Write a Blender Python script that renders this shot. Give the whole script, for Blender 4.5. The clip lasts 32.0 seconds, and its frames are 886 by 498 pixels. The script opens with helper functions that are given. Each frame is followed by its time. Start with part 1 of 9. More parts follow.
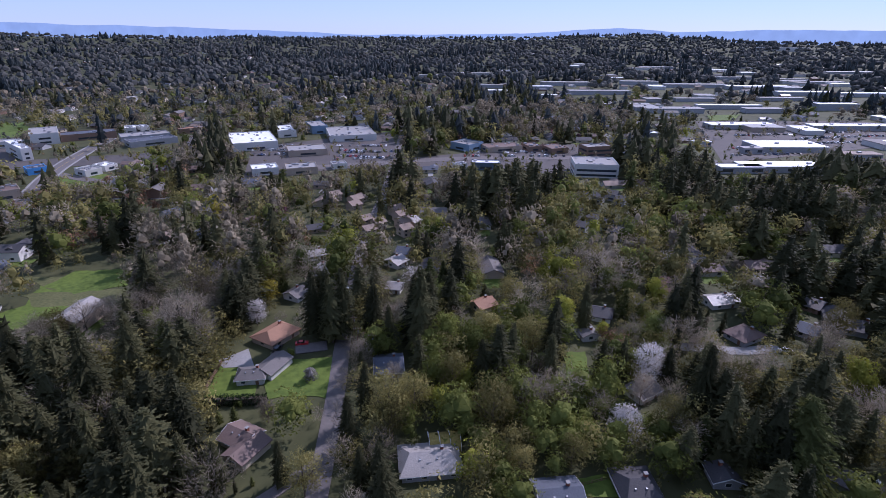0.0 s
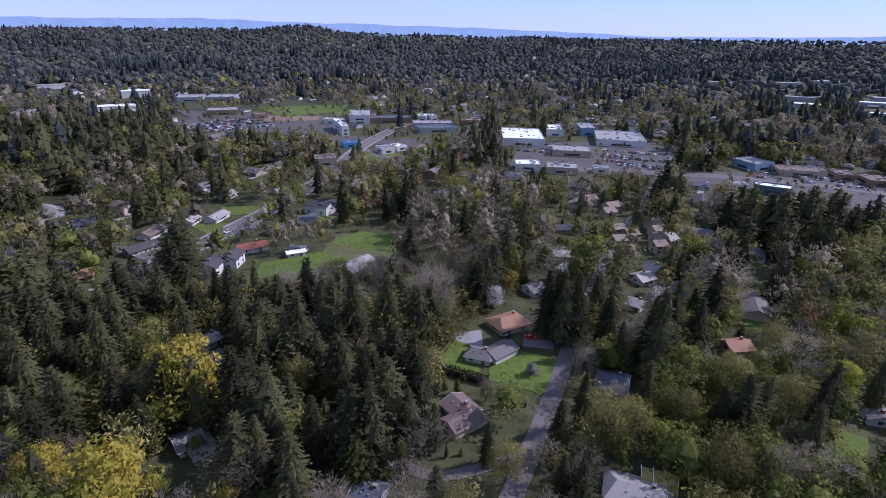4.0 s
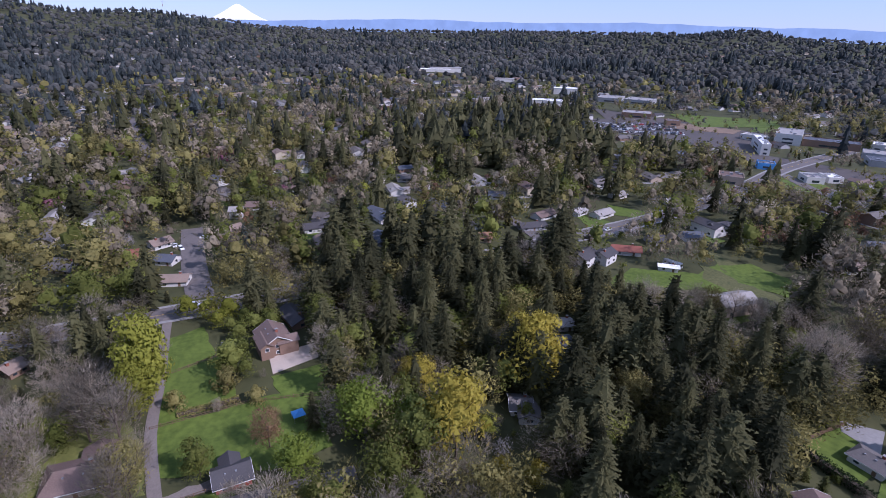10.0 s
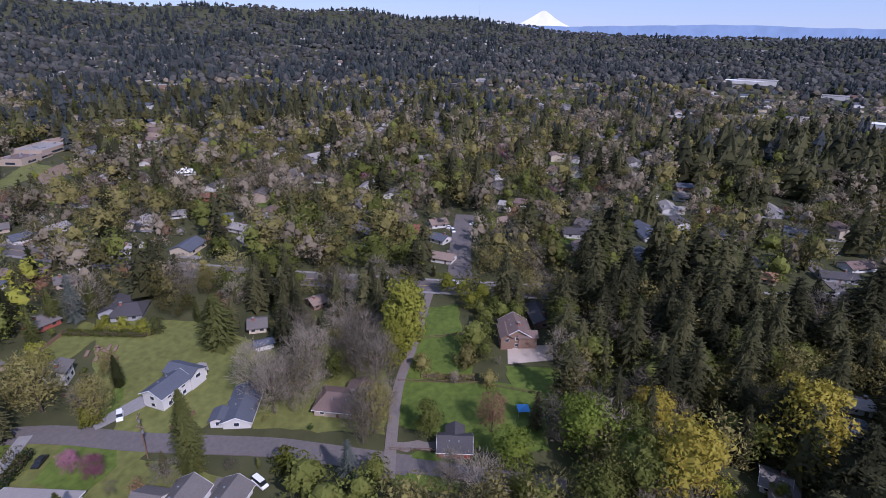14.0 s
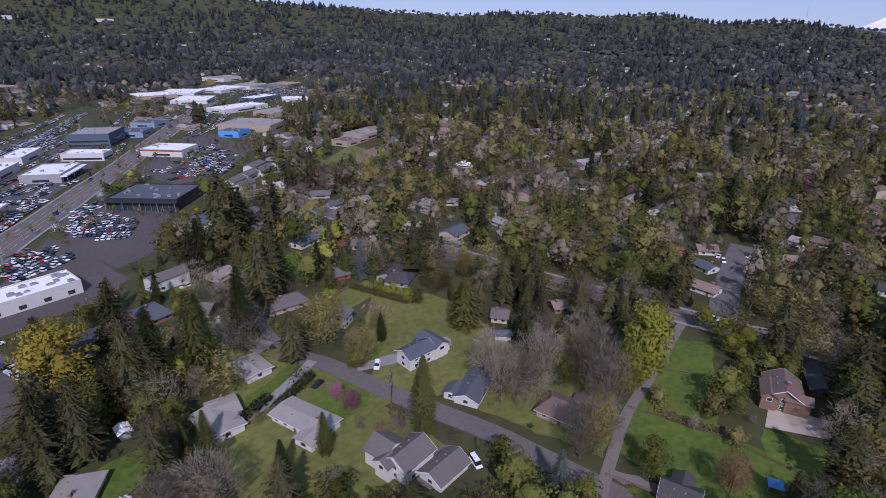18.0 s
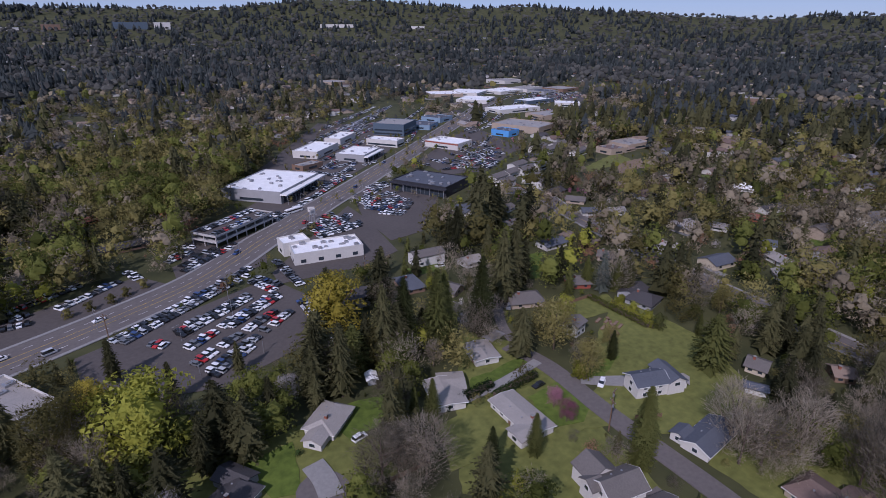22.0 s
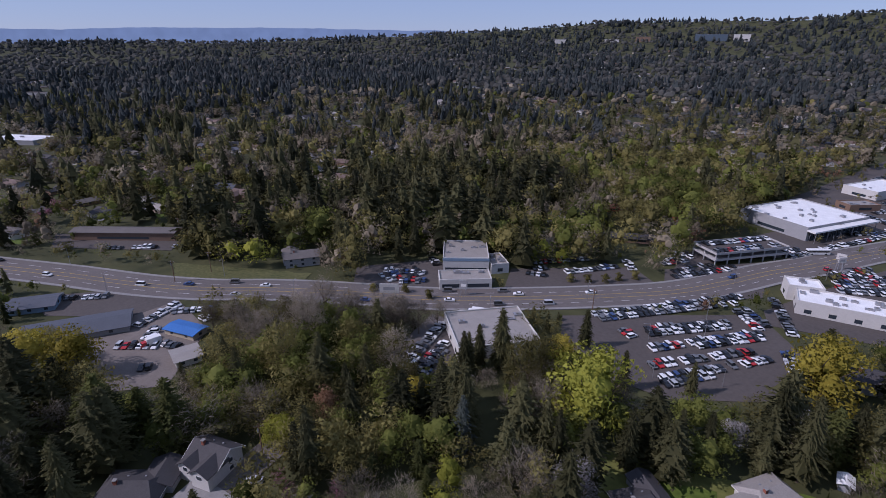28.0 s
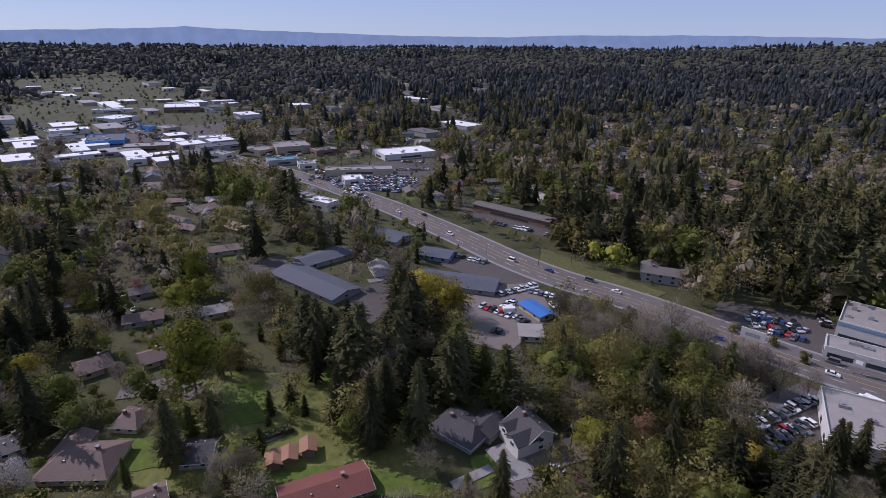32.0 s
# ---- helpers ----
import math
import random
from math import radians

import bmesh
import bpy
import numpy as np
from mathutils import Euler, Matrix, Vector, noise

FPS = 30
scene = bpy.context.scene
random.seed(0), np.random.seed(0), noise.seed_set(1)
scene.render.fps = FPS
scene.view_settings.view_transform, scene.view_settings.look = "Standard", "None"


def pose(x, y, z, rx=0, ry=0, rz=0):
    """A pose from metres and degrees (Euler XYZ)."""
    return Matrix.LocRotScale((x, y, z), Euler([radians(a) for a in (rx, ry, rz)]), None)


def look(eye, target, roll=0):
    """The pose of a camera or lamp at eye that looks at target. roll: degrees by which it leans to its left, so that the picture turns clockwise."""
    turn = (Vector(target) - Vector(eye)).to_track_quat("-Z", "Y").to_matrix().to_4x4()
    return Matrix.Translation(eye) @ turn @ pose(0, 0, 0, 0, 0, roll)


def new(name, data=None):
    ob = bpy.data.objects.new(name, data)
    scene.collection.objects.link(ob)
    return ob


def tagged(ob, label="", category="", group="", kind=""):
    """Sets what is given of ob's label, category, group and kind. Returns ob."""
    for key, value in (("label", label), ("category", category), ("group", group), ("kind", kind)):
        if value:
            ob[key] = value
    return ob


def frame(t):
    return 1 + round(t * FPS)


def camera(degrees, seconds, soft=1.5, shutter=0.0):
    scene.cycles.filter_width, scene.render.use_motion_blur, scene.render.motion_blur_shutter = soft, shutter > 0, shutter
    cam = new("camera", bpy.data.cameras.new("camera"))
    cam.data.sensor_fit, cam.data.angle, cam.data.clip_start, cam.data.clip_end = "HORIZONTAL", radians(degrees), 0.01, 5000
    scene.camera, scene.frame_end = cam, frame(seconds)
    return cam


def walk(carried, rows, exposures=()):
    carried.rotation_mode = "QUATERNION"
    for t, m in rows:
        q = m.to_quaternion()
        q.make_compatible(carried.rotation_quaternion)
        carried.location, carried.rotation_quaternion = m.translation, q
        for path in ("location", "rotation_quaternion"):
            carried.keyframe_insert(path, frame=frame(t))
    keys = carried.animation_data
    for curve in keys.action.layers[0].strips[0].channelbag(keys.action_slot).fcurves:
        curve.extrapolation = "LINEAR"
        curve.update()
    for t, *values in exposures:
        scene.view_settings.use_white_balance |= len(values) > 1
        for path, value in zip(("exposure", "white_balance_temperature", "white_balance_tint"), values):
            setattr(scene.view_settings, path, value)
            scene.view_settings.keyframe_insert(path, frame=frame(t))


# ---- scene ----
cam = camera(79.06, 32.0, soft=0.6)

PATH = [
    (0.0, pose(0, 0, 105, 67.85, -0.43, -1.12)),
    (0.5, pose(0, 0, 105, 67.83, -0.43, 2.35)),
    (1.0, pose(0, 0, 105, 67.77, -0.48, 6.38)),
    (1.5, pose(0, 0, 105, 67.78, -0.47, 10.25)),
    (2.0, pose(0, 0, 105, 67.76, -0.52, 13.50)),
    (2.5, pose(0, 0, 105, 67.75, -0.60, 16.36)),
    (3.0, pose(0, 0, 105, 67.70, -0.60, 19.52)),
    (3.5, pose(0, 0, 105, 67.69, -0.68, 23.12)),
    (5.5, pose(0, 0, 105, 67.63, -0.73, 36.89)),
    (6.0, pose(0, 0, 105, 67.62, -0.71, 40.15)),
    (6.5, pose(0, 0, 105, 67.60, -0.84, 43.61)),
    (7.0, pose(0, 0, 105, 67.58, -0.88, 46.88)),
    (7.5, pose(0, 0, 105, 67.59, -0.96, 50.67)),
    (8.0, pose(0, 0, 105, 67.56, -1.04, 54.71)),
    (8.5, pose(0, 0, 105, 67.53, -0.98, 58.57)),
    (9.0, pose(0, 0, 105, 67.50, -1.00, 61.93)),
    (9.5, pose(0, 0, 105, 67.48, -0.97, 65.09)),
    (10.0, pose(0, 0, 105, 67.46, -0.96, 68.08)),
    (10.5, pose(0, 0, 105, 67.48, -1.02, 71.41)),
    (11.0, pose(0, 0, 105, 67.49, -1.08, 75.45)),
    (11.5, pose(0, 0, 105, 67.50, -1.15, 79.05)),
    (12.0, pose(0, 0, 105, 67.52, -1.10, 82.41)),
    (12.5, pose(0, 0, 105, 67.51, -1.08, 86.06)),
    (13.0, pose(0, 0, 105, 67.46, -1.09, 89.58)),
    (13.5, pose(0, 0, 105, 67.48, -1.04, 93.43)),
    (14.0, pose(0, 0, 105, 67.49, -1.03, 97.11)),
    (14.5, pose(0, 0, 105, 67.47, -0.97, 101.02)),
    (16.5, pose(0, 0, 105, 67.55, -0.56, 115.48)),
    (17.0, pose(0, 0, 105, 67.59, -0.53, 118.69)),
    (17.5, pose(0, 0, 105, 67.56, -0.49, 122.28)),
    (18.0, pose(0, 0, 105, 67.68, -0.49, 125.41)),
    (18.5, pose(0, 0, 105, 67.75, -0.45, 128.07)),
    (19.0, pose(0, 0, 105, 67.81, -0.49, 130.91)),
    (19.5, pose(0, 0, 105, 67.84, -0.49, 134.19)),
    (20.0, pose(0, 0, 105, 67.87, -0.51, 137.81)),
    (20.5, pose(0, 0, 105, 67.89, -0.45, 141.52)),
    (21.0, pose(0, 0, 105, 67.94, -0.37, 145.00)),
    (21.5, pose(0, 0, 105, 67.97, -0.28, 149.08)),
    (22.0, pose(0, 0, 105, 68.01, -0.24, 153.03)),
    (22.5, pose(0, 0, 105, 68.08, -0.09, 156.81)),
    (23.0, pose(0, 0, 105, 68.18, -0.10, 160.83)),
    (23.5, pose(0, 0, 105, 68.15, -0.11, 165.09)),
    (24.0, pose(0, 0, 105, 68.27, -0.12, 169.08)),
    (24.5, pose(0, 0, 105, 68.31, -0.14, 172.64)),
    (26.5, pose(0, 0, 105, 68.49, -0.32, 189.36)),
    (27.0, pose(0, 0, 105, 68.54, -0.41, 194.38)),
    (27.5, pose(0, 0, 105, 68.65, -0.40, 200.26)),
    (28.0, pose(0, 0, 105, 68.77, -0.43, 206.21)),
    (28.5, pose(0, 0, 105, 68.85, -0.54, 211.58)),
    (29.0, pose(0, 0, 105, 68.91, -0.59, 216.82)),
    (29.5, pose(0, 0, 105, 68.99, -0.62, 222.24)),
    (30.0, pose(0, 0, 105, 69.01, -0.71, 227.51)),
    (30.5, pose(0, 0, 105, 69.01, -0.77, 232.66)),
    (31.0, pose(0, 0, 105, 69.00, -0.80, 237.73)),
    (31.5, pose(0, 0, 105, 69.00, -0.87, 241.93)),
    (32.0, pose(0, 0, 105, 69.00, -0.91, 246.07)),
]
walk(cam, PATH, exposures=[(0.0, 0.48, 5250, 31), (8.0, 0.55, 5250, 31), (14.0, 0.34, 5300, 31), (20.0, -0.10, 5450, 30), (26.0, -0.18, 5450, 29), (32.0, 0.06, 5700, 29)])

# ---- daylight: a clear spring noon, the sun high over the south-west (+y, +x) ----
SUN_AZ, SUN_EL = 50.0, 41.0        # degrees from +y towards +x, and above the horizon
sun_way = Vector((math.sin(radians(SUN_AZ)) * math.cos(radians(SUN_EL)),
                  math.cos(radians(SUN_AZ)) * math.cos(radians(SUN_EL)), math.sin(radians(SUN_EL))))
world = bpy.data.worlds.new("sky")
scene.world = world
world.use_nodes = True
wn = world.node_tree.nodes
sky = wn.new("ShaderNodeTexSky")
sky.sky_type, sky.sun_disc = "NISHITA", False
sky.sun_elevation, sky.sun_rotation = radians(SUN_EL), radians(SUN_AZ)
sky.altitude, sky.air_density, sky.dust_density, sky.ozone_density = 1200, 1.0, 0.15, 3.5
wn["Background"].inputs["Strength"].default_value = 0.1
veil = wn.new("ShaderNodeMix")          # thin high haze evens out the clear sky
veil.data_type = "RGBA"
veil.inputs[0].default_value = 0.72
veil.inputs[7].default_value = (3.3, 4.05, 5.2, 1)
world.node_tree.links.new(sky.outputs[0], veil.inputs[6])
world.node_tree.links.new(veil.outputs[2], wn["Background"].inputs["Color"])
sun = new("sun", bpy.data.lights.new("sun", "SUN"))
sun.data.energy, sun.data.angle, sun.data.color = 3.5, radians(0.5), (1.0, 0.91, 0.83)
sun.matrix_world = look(sun_way * 300, (0, 0, 0))

# ---- materials ----
MATS = {}


def mat(name, colour, rough=0.9, metal=0.0, vary=0.25, scale=0.5, fine=6.0, bump=0.0, other=None, tint="", spec=0.3):
    """A procedural surface: base colour with noise at two scales, towards `other` where given.
    tint: 'object' varies by object, 'tree' by the tint kept on each joined piece."""
    if name in MATS:
        return MATS[name]
    m = bpy.data.materials.new(name)
    MATS[name] = m
    m.use_nodes = True
    nt = m.node_tree
    N, L = nt.nodes, nt.links
    b = N["Principled BSDF"]
    b.inputs["Roughness"].default_value = rough
    b.inputs["Metallic"].default_value = metal
    b.inputs["Specular IOR Level"].default_value = spec
    geo = N.new("ShaderNodeNewGeometry")
    big, small = N.new("ShaderNodeTexNoise"), N.new("ShaderNodeTexNoise")
    big.inputs["Scale"].default_value, small.inputs["Scale"].default_value = scale, fine
    big.inputs["Detail"].default_value, small.inputs["Detail"].default_value = 4, 3
    for n in (big, small):
        L.new(geo.outputs["Position"], n.inputs["Vector"])
    add = N.new("ShaderNodeMath")
    add.operation = "MULTIPLY_ADD"
    add.inputs[1].default_value = 0.6
    L.new(small.outputs["Fac"], add.inputs[0])
    half = N.new("ShaderNodeMath")
    half.operation = "MULTIPLY"
    half.inputs[1].default_value = 0.4
    L.new(big.outputs["Fac"], half.inputs[0])
    L.new(half.outputs[0], add.inputs[2])
    last = add.outputs[0]
    if tint:
        src = N.new("ShaderNodeObjectInfo").outputs["Random"] if tint == "object" else N.new("ShaderNodeAttribute")
        if tint == "tree":
            src.attribute_name = "tint"
            src = src.outputs["Fac"]
        blend = N.new("ShaderNodeMix")
        blend.inputs[0].default_value = 0.6
        L.new(last, blend.inputs[2])
        L.new(src, blend.inputs[3])
        last = blend.outputs[0]
    ramp = N.new("ShaderNodeValToRGB")
    c = Vector(colour)
    o = Vector(other) if other else c * (1 + vary)
    ramp.color_ramp.elements[0].position, ramp.color_ramp.elements[1].position = 0.22, 0.78
    ramp.color_ramp.elements[0].color = (*(c * (1 - vary)), 1)
    ramp.color_ramp.elements[1].color = (*o, 1)
    L.new(last, ramp.inputs["Fac"])
    L.new(ramp.outputs["Color"], b.inputs["Base Color"])
    if bump:
        bn = N.new("ShaderNodeBump")
        bn.inputs["Strength"].default_value, bn.inputs["Distance"].default_value = bump, 0.3
        L.new(small.outputs["Fac"], bn.inputs["Height"])
        L.new(bn.outputs["Normal"], b.inputs["Normal"])
    return m


def leaf(name, dark, light, tint="object"):
    known = name + "_" + tint in MATS
    m = mat(name + "_" + tint, dark, rough=0.75, vary=0.3, scale=0.15, fine=1.3, other=light, tint=tint, spec=0.15)
    if not known:      # thin leaves let light through
        N, L = m.node_tree.nodes, m.node_tree.links
        tr, mix = N.new("ShaderNodeBsdfTranslucent"), N.new("ShaderNodeMixShader")
        mix.inputs[0].default_value = 0.38
        L.new(N["Principled BSDF"].inputs["Base Color"].links[0].from_socket, tr.inputs["Color"])
        L.new(N["Principled BSDF"].outputs[0], mix.inputs[1])
        L.new(tr.outputs[0], mix.inputs[2])
        L.new(mix.outputs[0], N["Material Output"].inputs["Surface"])
    return m


LEAF = {  # dark and light leaf colours by kind of tree; the far_ pair by haze
    "fir": ((0.044, 0.046, 0.019), (0.120, 0.116, 0.048)),
    "cedar": ((0.042, 0.052, 0.014), (0.132, 0.140, 0.038)),
    "spruce": ((0.075, 0.093, 0.076), (0.165, 0.186, 0.152)),
    "green": ((0.074, 0.088, 0.014), (0.182, 0.196, 0.042)),
    "olive": ((0.118, 0.106, 0.032), (0.272, 0.238, 0.078)),
    "yellow": ((0.215, 0.176, 0.018), (0.440, 0.365, 0.055)),
    "lime": ((0.152, 0.162, 0.017), (0.320, 0.322, 0.046)),
    "bare": ((0.165, 0.140, 0.098), (0.352, 0.300, 0.220)),
    "bronze": ((0.170, 0.092, 0.055), (0.320, 0.190, 0.105)),
    "pink": ((0.260, 0.090, 0.130), (0.500, 0.240, 0.310)),
    "white": ((0.320, 0.290, 0.270), (0.640, 0.600, 0.560)),
    "fresh": ((0.085, 0.118, 0.012), (0.205, 0.255, 0.036)),
    # distance haze is painted into these two leaf colours
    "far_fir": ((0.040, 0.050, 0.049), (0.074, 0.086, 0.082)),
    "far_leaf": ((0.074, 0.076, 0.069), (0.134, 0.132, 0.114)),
    "grove": ((0.162, 0.134, 0.088), (0.325, 0.272, 0.182)),
    "hedge": ((0.016, 0.034, 0.010), (0.055, 0.090, 0.022)),
}
bark = mat("bark", (0.10, 0.075, 0.055), vary=0.4, fine=3)
asphalt = mat("asphalt", (0.128, 0.112, 0.102), rough=0.85, vary=0.22, scale=0.06, fine=0.8, bump=0.1)
new_asphalt = mat("lot_asphalt", (0.086, 0.074, 0.066), rough=0.85, vary=0.25, scale=0.05, fine=0.7)
concrete = mat("concrete", (0.24, 0.23, 0.215), vary=0.2, scale=0.1, fine=1.2)
pale_sand = mat("pale_gravel", (0.42, 0.35, 0.28), vary=0.12, scale=0.3, fine=3)
paint_line = mat("road_paint", (0.62, 0.61, 0.58), vary=0.2, fine=3)
yellow_line = mat("yellow_paint", (0.55, 0.38, 0.06), vary=0.2, fine=3)
grass = mat("lawn_grass", (0.056, 0.094, 0.010), vary=0.4, scale=0.06, fine=0.45, other=(0.130, 0.174, 0.024), bump=0.4)
dry_grass = mat("meadow_grass", (0.112, 0.126, 0.026), vary=0.4, scale=0.05, fine=0.4, other=(0.186, 0.190, 0.048), bump=0.4)
soil = mat("bare_soil", (0.19, 0.125, 0.08), vary=0.3, scale=0.1, fine=1.0, other=(0.26, 0.19, 0.13))
timber = mat("timber", (0.16, 0.10, 0.06), vary=0.3, fine=3)
white_paint = mat("white_paint", (0.72, 0.71, 0.68), rough=0.6, vary=0.08, fine=2)
glass = mat("window_glass", (0.03, 0.04, 0.05), rough=0.08, vary=0.2, spec=0.8)
car_glass = mat("car_glass", (0.015, 0.018, 0.02), rough=0.06, vary=0.1, spec=0.9)
rubber = mat("rubber", (0.02, 0.02, 0.02), rough=0.8)
metal = mat("grey_metal", (0.35, 0.35, 0.36), rough=0.5, metal=0.6, vary=0.1)
brick = mat("red_brick", (0.23, 0.085, 0.055), vary=0.25, fine=4)

ROOFS = {
    "grey": (0.130, 0.116, 0.104), "dark": (0.060, 0.056, 0.056), "brown": (0.15, 0.105, 0.085), "tan": (0.22, 0.165, 0.125),
    "red": (0.25, 0.095, 0.055), "terracotta": (0.27, 0.145, 0.085), "light": (0.29, 0.265, 0.235), "white": (0.80, 0.79, 0.76),
    "slate": (0.085, 0.092, 0.108), "maroon": (0.17, 0.062, 0.045), "blue": (0.05, 0.16, 0.42), "rust": (0.21, 0.075, 0.05), "teal": (0.10, 0.26, 0.28),
}
WALLS = {
    "white": (0.54, 0.52, 0.48), "cream": (0.44, 0.38, 0.28), "grey": (0.30, 0.30, 0.30), "blue": (0.20, 0.28, 0.36),
    "brown": (0.20, 0.13, 0.09), "red": (0.27, 0.075, 0.05), "green": (0.16, 0.22, 0.16), "tan": (0.36, 0.29, 0.22),
    "glass": (0.08, 0.11, 0.14), "black": (0.03, 0.03, 0.035), "sky": (0.10, 0.30, 0.60), "orange": (0.62, 0.30, 0.06),
}


def roof_mat(c):
    return mat("roof_" + c, ROOFS[c], rough=0.45 if c in ("white", "light") else 0.75, vary=0.22, scale=0.25, fine=2.5, bump=0.25)


def wall_mat(c):
    return mat("wall_" + c, WALLS[c], rough=0.75, vary=0.12, scale=0.3, fine=2.0)


# ---- small mesh helpers ----
def mesh_of(name, verts, faces, material, smooth=False):
    me = bpy.data.meshes.new(name)
    me.from_pydata([tuple(v) for v in verts], [], faces)
    me.materials.append(material)
    if smooth:
        me.polygons.foreach_set("use_smooth", [True] * len(me.polygons))
    return me


def fast_mesh(name, V, Fc, material, tint=None):
    """A mesh from arrays: points (n, 3), faces (m, 3 or 4)."""
    me = bpy.data.meshes.new(name)
    k = Fc.shape[1]
    me.vertices.add(len(V))
    me.vertices.foreach_set("co", np.ascontiguousarray(V, dtype=np.float32).ravel())
    me.loops.add(Fc.size)
    me.loops.foreach_set("vertex_index", np.ascontiguousarray(Fc, dtype=np.int32).ravel())
    me.polygons.add(len(Fc))
    me.polygons.foreach_set("loop_start", np.arange(len(Fc), dtype=np.int32) * k)
    me.update(calc_edges=True)
    me.materials.append(material)
    if tint is not None:
        me.attributes.new("tint", "FLOAT", "POINT").data.foreach_set("value", np.ascontiguousarray(tint, dtype=np.float32))
    return me


def box_data(x0, y0, z0, x1, y1, z1):
    v = [(x, y, z) for z in (z0, z1) for x, y in ((x0, y0), (x1, y0), (x1, y1), (x0, y1))]
    f = [(3, 2, 1, 0), (4, 5, 6, 7), (0, 1, 5, 4), (1, 2, 6, 5), (2, 3, 7, 6), (3, 0, 4, 7)]
    return v, f


def merge(*parts):
    V, Fc = [], []
    for v, f in parts:
        n = len(V)
        V += list(v)
        Fc += [tuple(i + n for i in q) for q in f]
    return V, Fc


def piece(name, data, material, parent, label=""):
    """One part: a mesh object under its thing."""
    me = data if isinstance(data, bpy.types.Mesh) else mesh_of(name, data[0], data[1], material)
    ob = new(name, me)
    ob.parent = parent
    if label:
        tagged(ob, label)
    return ob


def sheet(name, pts, z, material, label, kind="structure", category="", thick=0.12):
    """A level slab with the outline pts, its top at z."""
    n = len(pts)
    area = sum(pts[i][0] * pts[(i + 1) % n][1] - pts[(i + 1) % n][0] * pts[i][1] for i in range(n))
    pts = pts if area > 0 else pts[::-1]
    v = [(x, y, z) for x, y in pts] + [(x, y, z - thick) for x, y in pts]
    f = [tuple(range(n))] + [(i, i + n, (i + 1) % n + n, (i + 1) % n) for i in range(n)]
    return tagged(new(name, mesh_of(name, v, f, material)), label, category, kind=kind)


# ---- open ground, kept free of scattered trees ----
CELL, HALF = 2.0, 1900
OPEN = np.zeros((HALF, HALF), dtype=np.uint8)     # 2 m cells, the middle at the origin


def mark(pts, level=1, grow=0.0):
    """Mark an outline on the map: 1 clear underfoot, 2 open to view, 3 a house, 4 a hall or shop."""
    P = np.array(pts, dtype=float)
    if grow:
        c = P.mean(axis=0)
        d = P - c
        P = c + d * (1 + grow / np.maximum(np.hypot(d[:, 0], d[:, 1]), 0.1))[:, None]
    lo = np.clip(((P.min(axis=0)) / CELL + HALF / 2).astype(int) - 1, 0, HALF - 1)
    hi = np.clip(((P.max(axis=0)) / CELL + HALF / 2).astype(int) + 2, 0, HALF)
    X, Y = np.meshgrid((np.arange(lo[0], hi[0]) - HALF / 2 + 0.5) * CELL, (np.arange(lo[1], hi[1]) - HALF / 2 + 0.5) * CELL, indexing="ij")
    inside = np.zeros(X.shape, dtype=bool)
    for i in range(len(P)):
        (xa, ya), (xb, yb) = P[i - 1], P[i]
        if ya != yb:
            inside ^= ((ya > Y) != (yb > Y)) & (X < (xb - xa) * (Y - ya) / (yb - ya) + xa)
    part = OPEN[lo[0]:hi[0], lo[1]:hi[1]]
    part[inside] = np.maximum(part[inside], level)


def state(x, y):
    i, j = int(x / CELL + HALF / 2), int(y / CELL + HALF / 2)
    return OPEN[i, j] if 0 <= i < HALF and 0 <= j < HALF else 0


# ---- the lie of the land: level near by, hills all round ----
RIM = [-0.62, -0.64, -0.63, -0.61, -0.60, -0.62, -0.64, -0.35, 0.30, -0.15, -0.18, -0.22, -0.30, -0.32, -0.30, -0.28, -0.30, -0.20,
       0.55, 1.05, 0.85, 1.50, 1.25, 1.50, 1.65, 1.40, 1.65, 2.05, 2.20, 2.50, 2.30, 2.70, 3.10, 3.05, 2.50, 2.05,
       2.00, 1.95, 1.85, 1.50, 1.20, 0.90, 0.62, 0.40, 0.12, 0.00, -0.10, -0.20, -0.22, -0.25, -0.28, -0.30, -0.35, -0.38,
       -0.40, -0.42, -0.45, -0.45, -0.50, -0.50, -0.50, -0.50, -0.50, -0.50, -0.52, -0.55, -0.60, -0.30, 0.00, -0.20, -0.45, -0.58]   # skyline, degrees, each five degrees from +y towards -x
EYE_Z = 105.0


def rim(az):
    a = (az % 360) / 5
    i = int(a)
    u = a - i
    u = u * u * (3 - 2 * u)
    return RIM[i % 72] * (1 - u) + RIM[(i + 1) % 72] * u


def land(x, y):
    r = math.hypot(x, y)
    if r < 650:
        return 0.0
    az = math.degrees(math.atan2(-x, y))
    top = EYE_Z - 14 + 3000 * math.tan(radians(rim(az)))
    u = min(1.0, (r - 650) / 2350)
    bumps = 10 * noise.noise((x / 420, y / 420, 0.3)) * min(1, (r - 650) / 600)
    z = top * (u ** (2.2 + 0.5 * max(0.0, rim(az)))) + bumps
    if r > 3000:
        z -= (r - 3000) * 0.06
    return z


